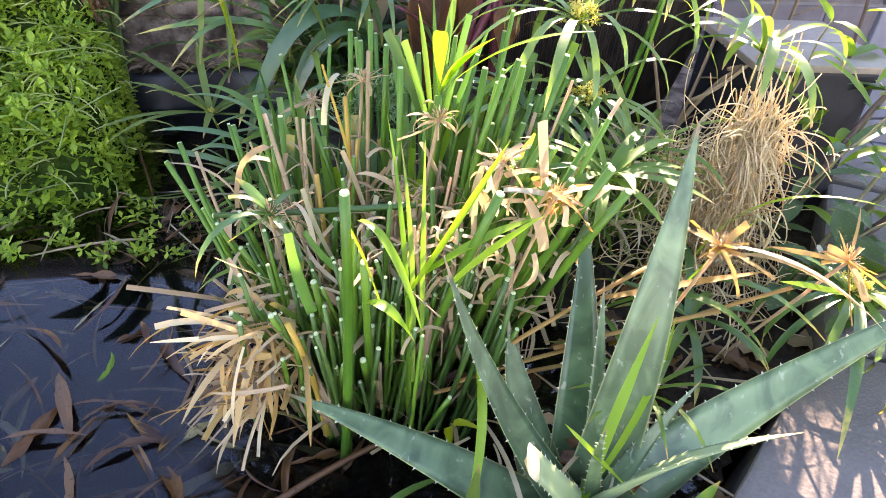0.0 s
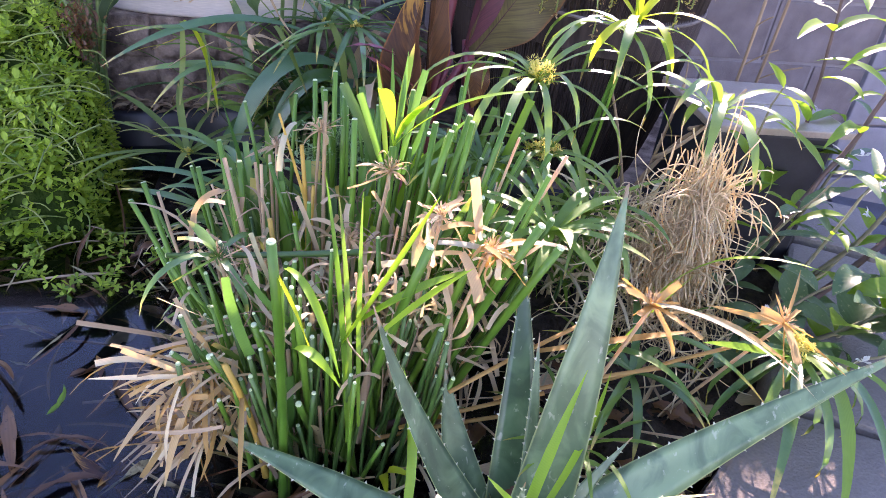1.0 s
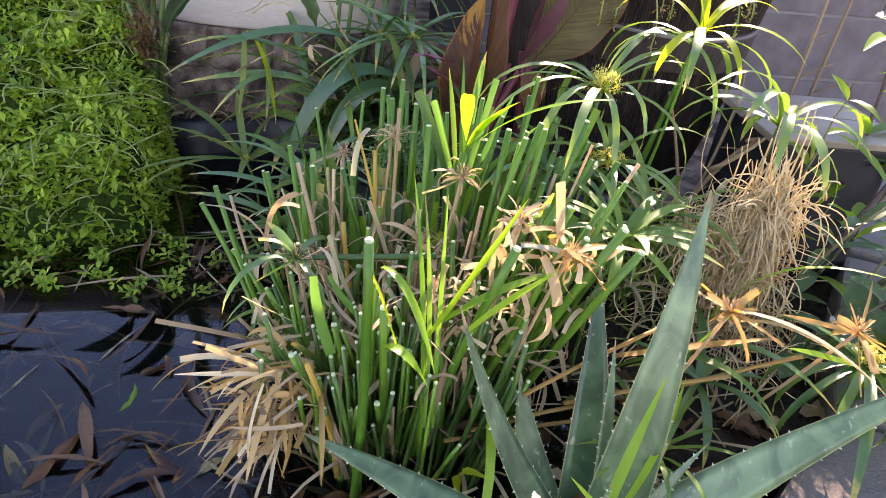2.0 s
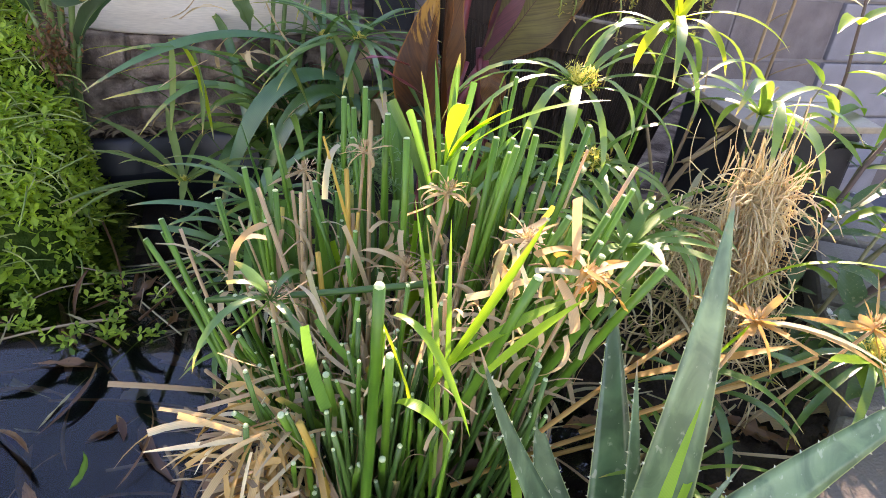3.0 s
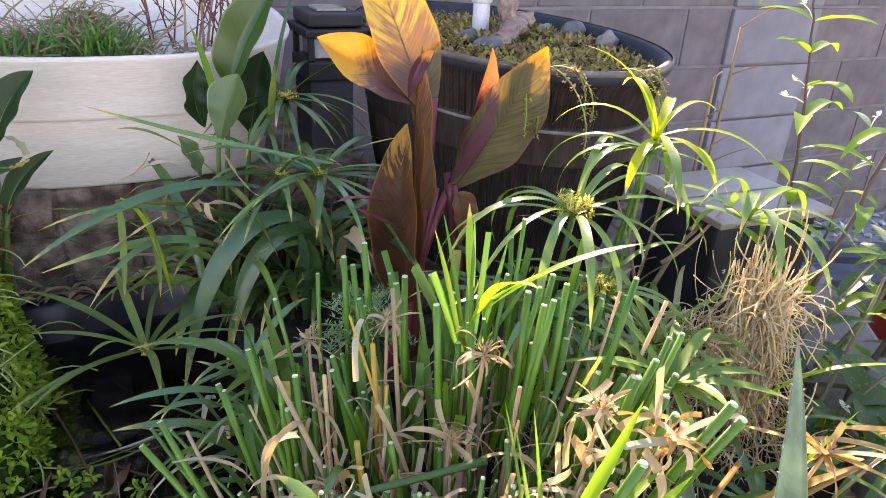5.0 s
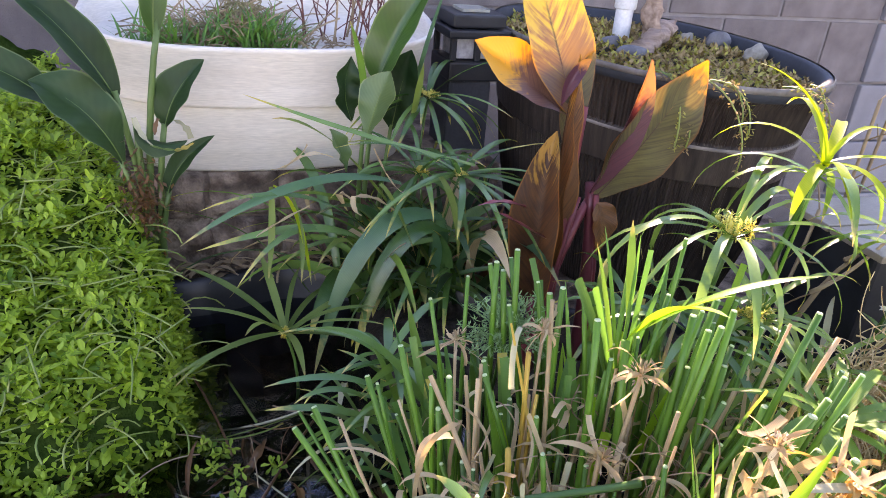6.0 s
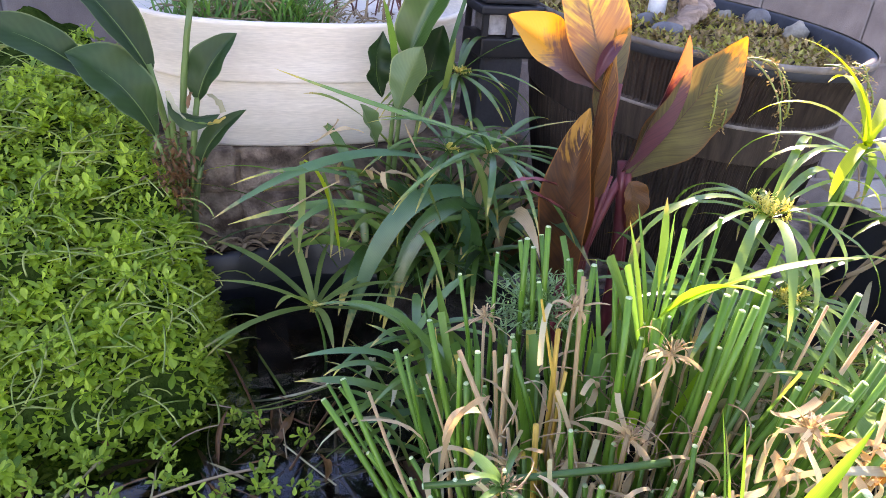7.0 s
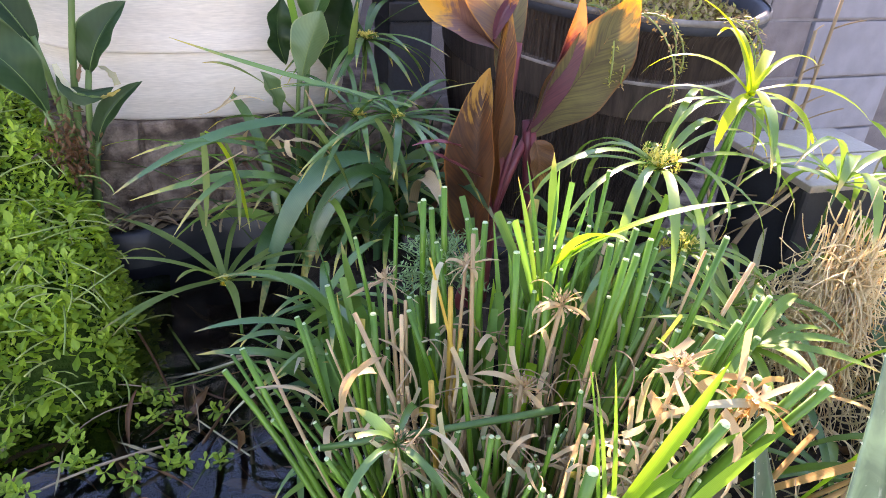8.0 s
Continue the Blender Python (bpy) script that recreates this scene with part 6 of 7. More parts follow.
broad((0.03, 1.14, 0.19), (0.02, 1.13, 0.225), (0.004, 1.128, 0.256), 0.026, "bop_pale", bop2, (0.5, -0.8, 0.2), 0.8, 0.6, 0.15)
for a, c, e, mt in (((0.07, 1.20, 0.24), (0.06, 1.185, 0.33), (0.036, 1.165, 0.393), "blade"), ((0.145, 1.22, 0.24), (0.150, 1.21, 0.28), (0.152, 1.20, 0.33), "blade_olive"), ((0.15, 1.28, 0.2), (0.175, 1.29, 0.33), (0.215, 1.3, 0.44), "blade_blue")):
    b = Bits()
    b.ribbon(bez(a, c, e, 8), strap(0.012, 0.7), 0.3)
    part("young_leaf", b, M[mt], bop2)

# strap-leaved lilies under the planter
lily = thing("strap_lily", (0.10, 1.15, -0.05), "clump of arching dark green strap leaves, some withered", "strap-leaved plant")
STRAPS = [((0.10, 1.10, 0.185), (-0.03, 1.08, 0.240), (-0.197, 1.08, 0.117), 0.013, "blade_blue"), ((0.06, 1.10, 0.09), (0.0, 1.10, 0.155), (-0.178, 1.10, 0.099), 0.013, "blade_dark"), ((0.20, 1.08, 0.215), (0.05, 1.12, 0.245), (-0.104, 1.20, 0.285), 0.007, "blade_dark"), ((0.15, 1.13, 0.05), (0.02, 1.18, 0.27), (-0.066, 1.20, 0.25), 0.008, "blade_olive"),
          ((0.15, 1.06, 0.150), (0.022, 1.05, 0.200), (-0.032, 1.04, -0.085), 0.027, "blade_blue"), ((0.16, 1.10, -0.04), (0.165, 1.09, 0.13), (0.145, 1.06, 0.153), 0.022, "blade_blue"), ((0.17, 1.08, 0.12), (0.07, 1.07, 0.165), (0.028, 1.05, -0.07), 0.026, "blade_dark"), ((0.17, 1.09, -0.04), (0.18, 1.08, 0.10), (0.14, 1.07, 0.124), 0.022, "blade_dark"), ((0.12, 1.14, 0.0), (0.10, 1.12, 0.22), (0.30, 1.05, 0.255), 0.014, "blade_dark"),
          ((0.16, 1.10, 0.0), (0.20, 1.06, 0.22), (0.26, 1.02, 0.02), 0.016, "blade_dark"), ((0.10, 1.15, 0.0), (-0.02, 1.10, 0.22), (-0.13, 1.06, 0.06), 0.011, "blade_dark"), ((0.12, 1.11, 0.03), (0.0, 1.08, 0.24), (-0.17, 1.08, 0.165), 0.008, "blade_dark"),
          ((-0.078, 1.10, 0.187), (-0.076, 1.09, 0.13), (-0.088, 1.07, 0.06), 0.009, "blade_olive"), ((-0.075, 1.10, 0.188), (-0.04, 1.09, 0.17), (-0.03, 1.07, 0.05), 0.010, "yellow"), ((0.06, 1.06, 0.20), (0.075, 1.045, 0.19), (0.109, 1.035, 0.10), 0.012, "blade_olive"), ((0.14, 1.06, 0.21), (0.16, 1.03, 0.19), (0.165, 1.02, 0.10), 0.013, "blade_olive"), ((-0.05, 1.10, 0.17), (-0.035, 1.08, 0.12), (-0.045, 1.06, 0.06), 0.007, "blade_olive")]
for a, c, e, w, mt in STRAPS:
    b = Bits()
    b.ribbon(bez(a, c, e, 16), strap(w, 0.6), 0.25, side=(0.7, -0.6, -0.45) if e[0] < a[0] - 0.05 else None)
    part("leaf", b, M[mt], lily)
for k in range(75):
    b = Bits()
    az = rs.uniform(0, 6.283)
    x = rs.uniform(0.02, 0.24)
    pts = bow((x, 1.16 - 0.25 * max(0, x - 0.1) + rs.uniform(-0.05, 0.06), rs.uniform(-0.05, 0.04)), az, rs.uniform(0.8, 1.4), rs.uniform(0.14, 0.27), rs.uniform(1.2, 2.5), 10, rs.uniform(-0.4, 0.4))
    tan = (pts[-1] - pts[0]).normalized()
    b.ribbon(pts, strap(rs.choice((0.007, 0.009, 0.012, 0.016, 0.022)), 0.7), 0.45, side=Matrix.Rotation(rs.uniform(-0.9, 0.9), 3, tan) @ tan.cross(Vector((0, 0, 1))))
    part("leaf", b, M[rs.choice(("blade_dark", "blade_dark", "blade_dark", "blade_blue", "blade_olive", "blade"))] if rs.random() < 0.86 else M["dry"], lily)
for k in range(70):  # inner leaves in dark materials, added to put shade into the gaps
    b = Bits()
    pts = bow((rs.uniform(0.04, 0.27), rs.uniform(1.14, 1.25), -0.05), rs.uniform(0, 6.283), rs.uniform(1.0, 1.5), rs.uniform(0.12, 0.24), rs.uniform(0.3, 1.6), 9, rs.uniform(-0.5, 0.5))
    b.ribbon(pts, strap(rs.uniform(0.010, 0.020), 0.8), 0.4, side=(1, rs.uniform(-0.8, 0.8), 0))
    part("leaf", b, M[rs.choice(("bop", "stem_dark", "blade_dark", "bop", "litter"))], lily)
for k in range(9):  # long leaves that arch out over the pond and the blocks
    b = Bits()
    pts = bow((rs.uniform(-0.06, 0.12), rs.uniform(1.10, 1.19), rs.uniform(-0.02, 0.10)), rs.uniform(2.7, 3.9), rs.uniform(0.7, 1.2), rs.uniform(0.16, 0.30), rs.uniform(1.0, 2.0), 12, rs.uniform(-0.3, 0.3))
    tan = (pts[-1] - pts[0]).normalized()
    b.ribbon(pts, strap(rs.uniform(0.006, 0.011), 0.7), 0.25, side=Matrix.Rotation(rs.uniform(-0.3, 0.9), 3, tan) @ tan.cross(Vector((0, 0, 1))))
    part("leaf", b, M[rs.choice(("blade_dark", "blade_dark", "blade_blue", "blade_olive", "blade_dark", "dry", "blade"))], lily)
for a, c, e, w in (((0.09, 1.07, 0.15), (0.05, 1.06, 0.19), (0.022, 1.06, 0.182), 0.014), ((0.025, 1.06, 0.185), (0.02, 1.05, 0.165), (0.035, 1.05, 0.16), 0.008), ((-0.06, 1.08, 0.22), (-0.03, 1.07, 0.25), (0.0, 1.07, 0.235), 0.012), ((-0.035, 1.05, 0.26), (-0.05, 1.05, 0.23), (-0.08, 1.06, 0.225), 0.007), ((0.05, 1.06, 0.25), (0.07, 1.05, 0.20), (0.09, 1.05, 0.19), 0.007), ((-0.10, 1.09, 0.12), (-0.06, 1.08, 0.15), (-0.03, 1.08, 0.165), 0.008), ((0.06, 1.08, 0.03), (0.07, 1.07, 0.09), (0.10, 1.06, 0.11), 0.010), ((0.03, 1.14, 0.13), (0.0, 1.13, 0.18), (0.04, 1.12, 0.15), 0.012), ((0.02, 1.15, 0.02), (0.05, 1.12, 0.12), (0.09, 1.10, 0.06), 0.01), ((-0.02, 1.18, 0.12), (-0.03, 1.17, 0.17), (0.03, 1.15, 0.19), 0.008)):
    b = Bits()
    b.ribbon(bez(a, c, e, 9), strap(w, 0.7, 0.3), 0.3, 5, wave=0.1)
    part("withered_leaf", b, M["dry"], lily, "pale withered leaf")

# spreading cress carpet over the pond edge
EDGE = lambda y: -0.205 - 1.05 * max(0, 0.955 - y) - 0.35 * max(0, y - 1.12)


def cress_z(x, y):
    d = max(0, y - 0.895 - 0.1 * max(0, x + 0.3))
    up = WATER - 0.01 + 0.085 * (1 - math.exp(-d / 0.05)) + 0.50 * d - 0.20 * max(0, y - 1.25)
    k = min(1, max(0, (EDGE(y) - x) / 0.06 + 0.2))
    return WATER - 0.03 + (up - WATER + 0.03) * k * (2 - k) + 0.032 * noise.noise(Vector((x * 13, y * 13, 3))) + 0.018 * noise.noise(Vector((x * 34, y * 34, 7)))


# mound under the leaves, its colour dark to stand for shade in the gaps
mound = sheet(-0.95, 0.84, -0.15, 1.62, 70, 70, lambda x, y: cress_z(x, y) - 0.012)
solo("cress_mat", mound, M["cress_shade"], "dark sheet under the cress, coloured as the shade between its leaves", "cress", kind="stuff")
lf, stm = Bits(), Bits()


def round_leaf(bits, p, az, el, ln, w):
    """A small spoon-shaped leaf, cupped a little."""
    d = Vector((math.cos(az) * math.cos(el), math.sin(az) * math.cos(el), math.sin(el)))
    s = Vector((-math.sin(az), math.cos(az), 0))
    up = s.cross(d) * -1
    p = Vector(p)
    m, e = p + d * ln * 0.62, p + d * ln
    v = [p, p + d * ln * 0.35 + s * w * 0.28, m + s * w * 0.5 + up * w * 0.14, p + d * ln * 0.9 + s * w * 0.3 + up * w * 0.05, e - up * w * 0.1, p + d * ln * 0.9 - s * w * 0.3 + up * w * 0.05, m - s * w * 0.5 + up * w * 0.14, p + d * ln * 0.35 - s * w * 0.28, m]
    bits.add([tuple(q) for q in v], [(0, 8, 1), (1, 8, 2), (2, 8, 3), (3, 8, 4), (4, 8, 5), (5, 8, 6), (6, 8, 7), (7, 8, 0)], [(0.5, 0), (0.7, 0.35), (1, 0.6), (0.8, 0.9), (0.5, 1), (0.2, 0.9), (0, 0.6), (0.3, 0.35), (0.5, 0.6)])


def sprig(x, y, z, s, r):
    """A leafy shoot that ends in a small rosette facing out of the mat."""
    nor = Vector((0.15 + r.uniform(-0.45, 0.45), -0.5 + r.uniform(-0.45, 0.45), 0.85)).normalized()
    u = nor.cross(Vector((0.3, 0.2, 1))).normalized()
    w = nor.cross(u)
    hub = Vector((x, y, z)) + nor * r.uniform(0.0, 0.012)
    turn = r.uniform(0, 6.283)
    for k in range(r.choice((4, 5, 5, 6, 7))):
        q = turn + k * 2.4
        d = (u * math.cos(q) + w * math.sin(q) + nor * r.uniform(-0.15, 0.7)).normalized()
        round_leaf(lf, hub - nor * 0.0025 * k, math.atan2(d.y, d.x), math.asin(max(-1, min(1, d.z))), r.uniform(0.010, 0.0165) * s, r.uniform(0.0048, 0.0072) * s)


rc = random.Random(5)
for k in range(9000):
    x, y = rc.uniform(-0.72, -0.14), rc.uniform(0.84, 1.56)
    if x > EDGE(y) + rc.uniform(-0.01, 0.045) or (y < 0.912 + 0.42 * (x + 0.235) + rc.uniform(-0.02, 0.01)):
        continue
    if x < -0.3 - 0.6 * (1.75 - y) or noise.noise(Vector((x * 42, y * 42, 3.1))) + 0.40 < rc.random() * 0.5:
        continue
    sprig(x, y, cress_z(x, y) + rc.uniform(-0.010, 0.012) + 0.014 * noise.noise(Vector((x * 30, y * 30, 7.7))), rc.choice((0.6, 0.8, 1.0, 1.2, 1.5)), rc)
for k in range(420):  # shoots that hang over the edge
    y = rc.uniform(0.94, 1.24)
    x = EDGE(y) + rc.uniform(-0.02, 0.035)
    sprig(x, y, cress_z(x, y) + rc.uniform(-0.02, 0.012), rc.uniform(0.7, 1.2), rc)
for k in range(24):  # loose sprigs on the water
    x, y = rc.uniform(-0.36, -0.10), rc.uniform(0.79, 0.93)
    for _ in range(3):
        sprig(x + rc.gauss(0, 0.008), y + rc.gauss(0, 0.008), WATER + 0.006, 0.9, rc)
for k in range(900):
    x, y = rc.uniform(-0.68, -0.2), rc.uniform(0.9, 1.5)
    if x > EDGE(y):
        continue
    stm.tube(bow((x, y, cress_z(x, y) + 0.004), rc.uniform(0, 6.28), rc.uniform(0.0, 0.5), rc.uniform(0.03, 0.09), rc.uniform(0.3, 1.3), 6, rc.uniform(-1.5, 1.5)), rc.uniform(0.0008, 0.0014), 4)
solo("cress_leaves", lf, M["cress"], "bright green small-leaved cress spreading over the pond edge", "cress", kind="stuff")
solo("cress_runners", stm, M["cress_stem"], "pale thin cress runners over the leaves", "cress", kind="stuff")

# dead leaves floating in the pond
LIT = [(-0.132, 0.691, 0.05, 0.034, 0.6, "tan_twig"), (-0.20, 0.70, 0.10, 0.018, 2.6, "litter_pale"), (-0.24, 0.66, 0.09, 0.016, 2.7, "litter"), (-0.10, 0.858, 0.09, 0.014, 0.1, "litter_pale"), (-0.14, 0.86, 0.08, 0.016, 0.9, "litter"), (-0.02, 0.56, 0.10, 0.012, 0.4, "litter_pale"), (-0.09, 0.53, 0.08, 0.006, 3.3, "litter_pale"),
       (-0.16, 0.50, 0.07, 0.016, 1.0, "litter"), (-0.20, 0.46, 0.09, 0.02, 0.2, "litter"), (-0.09, 0.46, 0.10, 0.02, 5.6, "litter"), (-0.24, 0.52, 0.08, 0.02, 1.9, "litter"), (-0.16, 0.57, 0.05, 0.010, 0.9, "lime")]
for k in range(360):
    x, y = rc.uniform(-0.42, 0.12), rc.uniform(0.32, 0.92)
    if y > 0.53 and (y > 0.90 or rc.random() < 0.45):
        continue
    LIT.append((x, y, rc.uniform(0.03, 0.13), rc.choice((0.004, 0.006, 0.009, 0.012, 0.02)), rc.uniform(0, 6.28), rc.choice(["litter", "litter", "litter", "litter", "litter_pale", "litter", "canna_brown"])))
for x, y, l, w, az, mt in LIT:
    b = Bits()
    z = WATER + rc.uniform(-0.020, 0.003)
    b.ribbon(bow((x, y, z), az, rc.uniform(-0.1, 0.5), l, rc.uniform(0.0, 1.3), 9, rc.uniform(-1.2, 1.2)), lance(w * 0.7, rc.uniform(0.3, 0.7)), rc.uniform(-0.7, 1.2), 5, wave=rc.uniform(0.05, 0.5), curl=rc.uniform(-0.5, 0.5))
    solo("dead_leaf", b, M[mt], "dead brown leaf floating on the pond", "dead leaf", "floating dead leaves", base=(x, y, z))
for k in range(9):
    b = Bits()
    x, y = rc.uniform(-0.30, 0.0), rc.uniform(0.40, 0.95)
    b.tube(bow((x, y, WATER + rc.uniform(-0.03, 0.003)), rc.uniform(0, 6.28), 0.03, rc.uniform(0.1, 0.24), rc.uniform(-0.1, 0.2), 7, rc.uniform(-0.5, 0.5)), rc.uniform(0.0015, 0.003), 6)
    solo("sunken_reed", b, M["tan_twig"] if k % 2 else M["litter"], "sunken dead stem in the pond water", "dead stem", "dead stems")
for k in range(22):
    b = Bits()
    x, y = rc.uniform(-0.22, 0.02), rc.uniform(0.80, 0.99)
    b.tube(bow((x, y, WATER + rc.uniform(-0.002, 0.004)), rc.uniform(0, 6.28), 0.02, rc.uniform(0.06, 0.18), rc.uniform(-0.1, 0.25), 8, rc.uniform(-1.3, 1.3)), rc.choice((0.0007, 0.0009, 0.0012, 0.0018)), 5)
    solo("floating_reed", b, M[("tan_twig", "litter", "bleached", "blade_olive")[k % 4]], "thin withered stem floating on the pond", "dead stem", "dead stems")


# tall herbs at the paving side
def herb(line, leaves, label, r0=0.0038, seed=1, ln=(0.075, 0.125), wl=0.022, mats=("herb", "herb"), flowers=0):
    rr = random.Random(seed)
    pl = thing("tall_herb", line[0], label, "herb", "tall herbs")
    pts = []
    for i in range(len(line) - 1):
        for q in range(4):
            pts.append(Vector(line[i]).lerp(Vector(line[i + 1]), q / 4))
    pts.append(Vector(line[-1]))
    for p in pts:
        p += Vector((rr.uniform(-1, 1), rr.uniform(-1, 1), 0)) * 0.0015
    b = Bits()
    b.tube(pts, lambda t: r0 * (1 - 0.65 * t), 7)
    part("stem", b, M["herb_purple" if seed in (3, 4, 6) else "herb_stem"], pl)
    az = rr.uniform(0, 6.28)
    for i in range(leaves):
        t = 0.25 + 0.75 * i / (leaves - 1)
        p = pts[min(len(pts) - 1, int(t * (len(pts) - 1)))]
        for s in (0, math.pi):
            if rr.random() < 0.2:
                continue
            l = rr.uniform(*ln) * (1.1 - 0.4 * abs(t - 0.5))
            b = Bits()
            b.ribbon(bow(p, az + s + rr.uniform(-0.4, 0.4), rr.uniform(0.2, 0.8), l, rr.uniform(0.4, 1.3), 9, rr.uniform(-0.3, 0.3)), lance(wl * rr.uniform(0.8, 1.2), 0.4), 0.3, 5, wave=0.03)
            part("leaf", b, M[rr.choice(mats)], pl)
        az += 1.45
    for k in range(flowers):
        p = pts[rr.randrange(len(pts) // 2, len(pts))]
        b = Bits()
        tip = p + Vector((rr.uniform(-0.03, 0.03), rr.uniform(-0.02, 0.02), rr.uniform(0.005, 0.02)))
        b.tube([p, (p + tip) / 2 + Vector((0, 0, 0.003)), tip], 0.0008, 4)
        for _ in range(5):
            leaflet(b, tip, rr.uniform(0, 6.28), rr.uniform(-0.3, 1.2), rr.uniform(0.006, 0.012), 0.006)
        part("flower", b, M["petal"], pl)
    return pl


herb([(0.72, 0.79, -0.06), (0.765, 0.80, 0.09), (0.778, 0.80, 0.19), (0.770, 0.81, 0.31), (0.766, 0.82, 0.395), (0.752, 0.83, 0.475)], 9, "tall herb with narrow drooping leaves and small white flowers", 0.0036, 3, flowers=4)
herb([(0.66, 0.70, -0.05), (0.715, 0.70, 0.08), (0.765, 0.70, 0.19), (0.797, 0.70, 0.30), (0.815, 0.70, 0.38), (0.88, 0.71, 0.475)], 8, "tall leaning herb with bright narrow leaves and white flowers", 0.0042, 4, flowers=5)
thick = herb([(0.66, 0.57, -0.05), (0.72, 0.60, 0.035), (0.765, 0.60, 0.10), (0.82, 0.60, 0.20), (0.90, 0.60, 0.33)], 6, "thick-stemmed herb with broad leaves leaning over the paving", 0.006, 6, (0.06, 0.10), 0.026, ("herb_dark",), 2)
b = Bits()
b.ribbon(bez((0.895, 0.60, 0.322), (0.77, 0.595, 0.372), (0.668, 0.60, 0.325), 12), lance(0.026, 0.4), 0.25, 5, wave=0.03)
part("leaf", b, M["lime"], thick)
herb([(0.60, 0.66, -0.05), (0.64, 0.65, 0.05), (0.665, 0.63, 0.13), (0.70, 0.61, 0.21)], 5, "short herb with broad green leaves", 0.003, 8, (0.04, 0.07), 0.02, ("herb_dark",), 1)
herb([(0.57, 0.56, -0.05), (0.62, 0.56, 0.02), (0.66, 0.55, 0.08), (0.70, 0.53, 0.13)], 5, "short herb with broad dull green leaves over the paver", 0.003, 9, (0.05, 0.09), 0.03, ("herb_dark",), 1)
herb([(0.70, 0.66, -0.05), (0.78, 0.66, 0.04), (0.85, 0.68, 0.12), (0.90, 0.68, 0.20)], 6, "herb with drooping green leaves over the coping", 0.003, 11, (0.05, 0.08), 0.016, ("herb",), 3)

herb([(0.72, 0.58, -0.05), (0.77, 0.57, 0.03), (0.80, 0.56, 0.09), (0.83, 0.55, 0.15)], 6, "low herb with broad drooping spotted dark leaves", 0.0035, 13, (0.06, 0.10), 0.03, ("herb_dark",), 1)
herb([(0.62, 0.50, -0.05), (0.66, 0.49, 0.02), (0.69, 0.47, 0.06), (0.72, 0.45, 0.09)], 4, "low herb with drooping spotted dark leaves over the paver", 0.003, 14, (0.05, 0.08), 0.024, ("herb_dark",), 1)

# plants in the cream planter
dg = thing("dry_grass", (-0.10, 1.40, 0.303), "tangle of dry tan grass in the cream planter", "dry grass")
b = Bits()
for k in range(1700):
    x, y = rs.gauss(-0.12, 0.06), rs.gauss(1.42, 0.045)
    if abs(x - WPX) > 0.22 or abs(y - WPY) > 0.11:
        continue
    pts = bow((x, y, 0.300), rs.uniform(0, 6.28), rs.uniform(0.1, 1.4), rs.uniform(0.03, 0.12) if k % 3 else rs.uniform(0.02, 0.05), rs.uniform(0.5, 2.6), 6, rs.uniform(-1, 1))
    if k % 3 == 0:
        pts = [p + Vector((0.16, 0, 0)) for p in pts]
    if min(p.y for p in pts) < WPY - 0.138 or max(abs(p.x - WPX) for p in pts) > 0.24:
        continue
    b.tube(pts, rs.uniform(0.0005, 0.0014), 4)
tagged(part("grass_mass", b, M["tan_twig"], dg), kind="stuff")
b = Bits()
for k in range(650):  # the heap at the back
    x, y = rs.gauss(-0.09, 0.035), rs.gauss(1.46, 0.025)
    top = 0.075 * math.exp(-((x + 0.09) / 0.05) ** 2)
    pts = bow((x, y, 0.300 + rs.uniform(0, top)), rs.uniform(0, 6.28), rs.uniform(-0.3, 1.2), rs.uniform(0.02, 0.06), rs.uniform(0.5, 3.5), 6, rs.uniform(-2, 2))
    b.tube(pts, rs.uniform(0.0005, 0.0012), 4)
tagged(part("dry_heap", b, M["litter_pale"], dg, "curled brown dead grass in a heap"), kind="stuff")
gg = thing("grass_tuft", (-0.16, 1.36, 0.303), "fresh blue-green grass in the cream planter", "grass")
b = Bits()
for k in range(420):
    x, y = rs.uniform(-0.26, -0.02), rs.uniform(1.31, 1.42)
    if k % 3 == 0:
        x = rs.gauss(-0.08, 0.03)
    pts = bow((x, y, 0.300), rs.uniform(0, 6.28), rs.uniform(0.8, 1.45), rs.uniform(0.05, 0.10), rs.uniform(0.2, 1.3), 6)
    if min(p.y for p in pts) > WPY - 0.138 and max(abs(p.x - WPX) for p in pts) < 0.24:
        b.ribbon(pts, strap(0.0034, 0.8), 0.2)
tagged(part("grass_mass", b, M["blade_cut"], gg), kind="stuff")
for k in range(16):
    x, y = rs.uniform(0.0, 0.13), rs.uniform(1.38, 1.44)
    tw = thing("bare_twig", (x, y, 0.303), "bare reddish twig standing in the cream planter", "twig", "bare twigs")
    pts = bow((x, y, 0.30), rs.uniform(0, 6.28), rs.uniform(1.2, 1.5), rs.uniform(0.10, 0.2), rs.uniform(-0.2, 0.3), 7, rs.uniform(-0.5, 0.5))
    b = Bits()
    b.tube(pts, lambda t: (0.0026 if k % 5 == 0 else 0.0017) * (1 - 0.5 * t), 6)
    part("stem", b, M["tan_twig"] if k % 5 == 0 else M["twig"], tw)
    for q in (2, 3, 4):
        b = Bits()
        b.tube(bow(pts[q], rs.uniform(0, 6.28), rs.uniform(0.5, 1.2), rs.uniform(0.03, 0.06), 0.1, 4), 0.0009, 5)
        part("side_twig", b, M["twig"], tw)

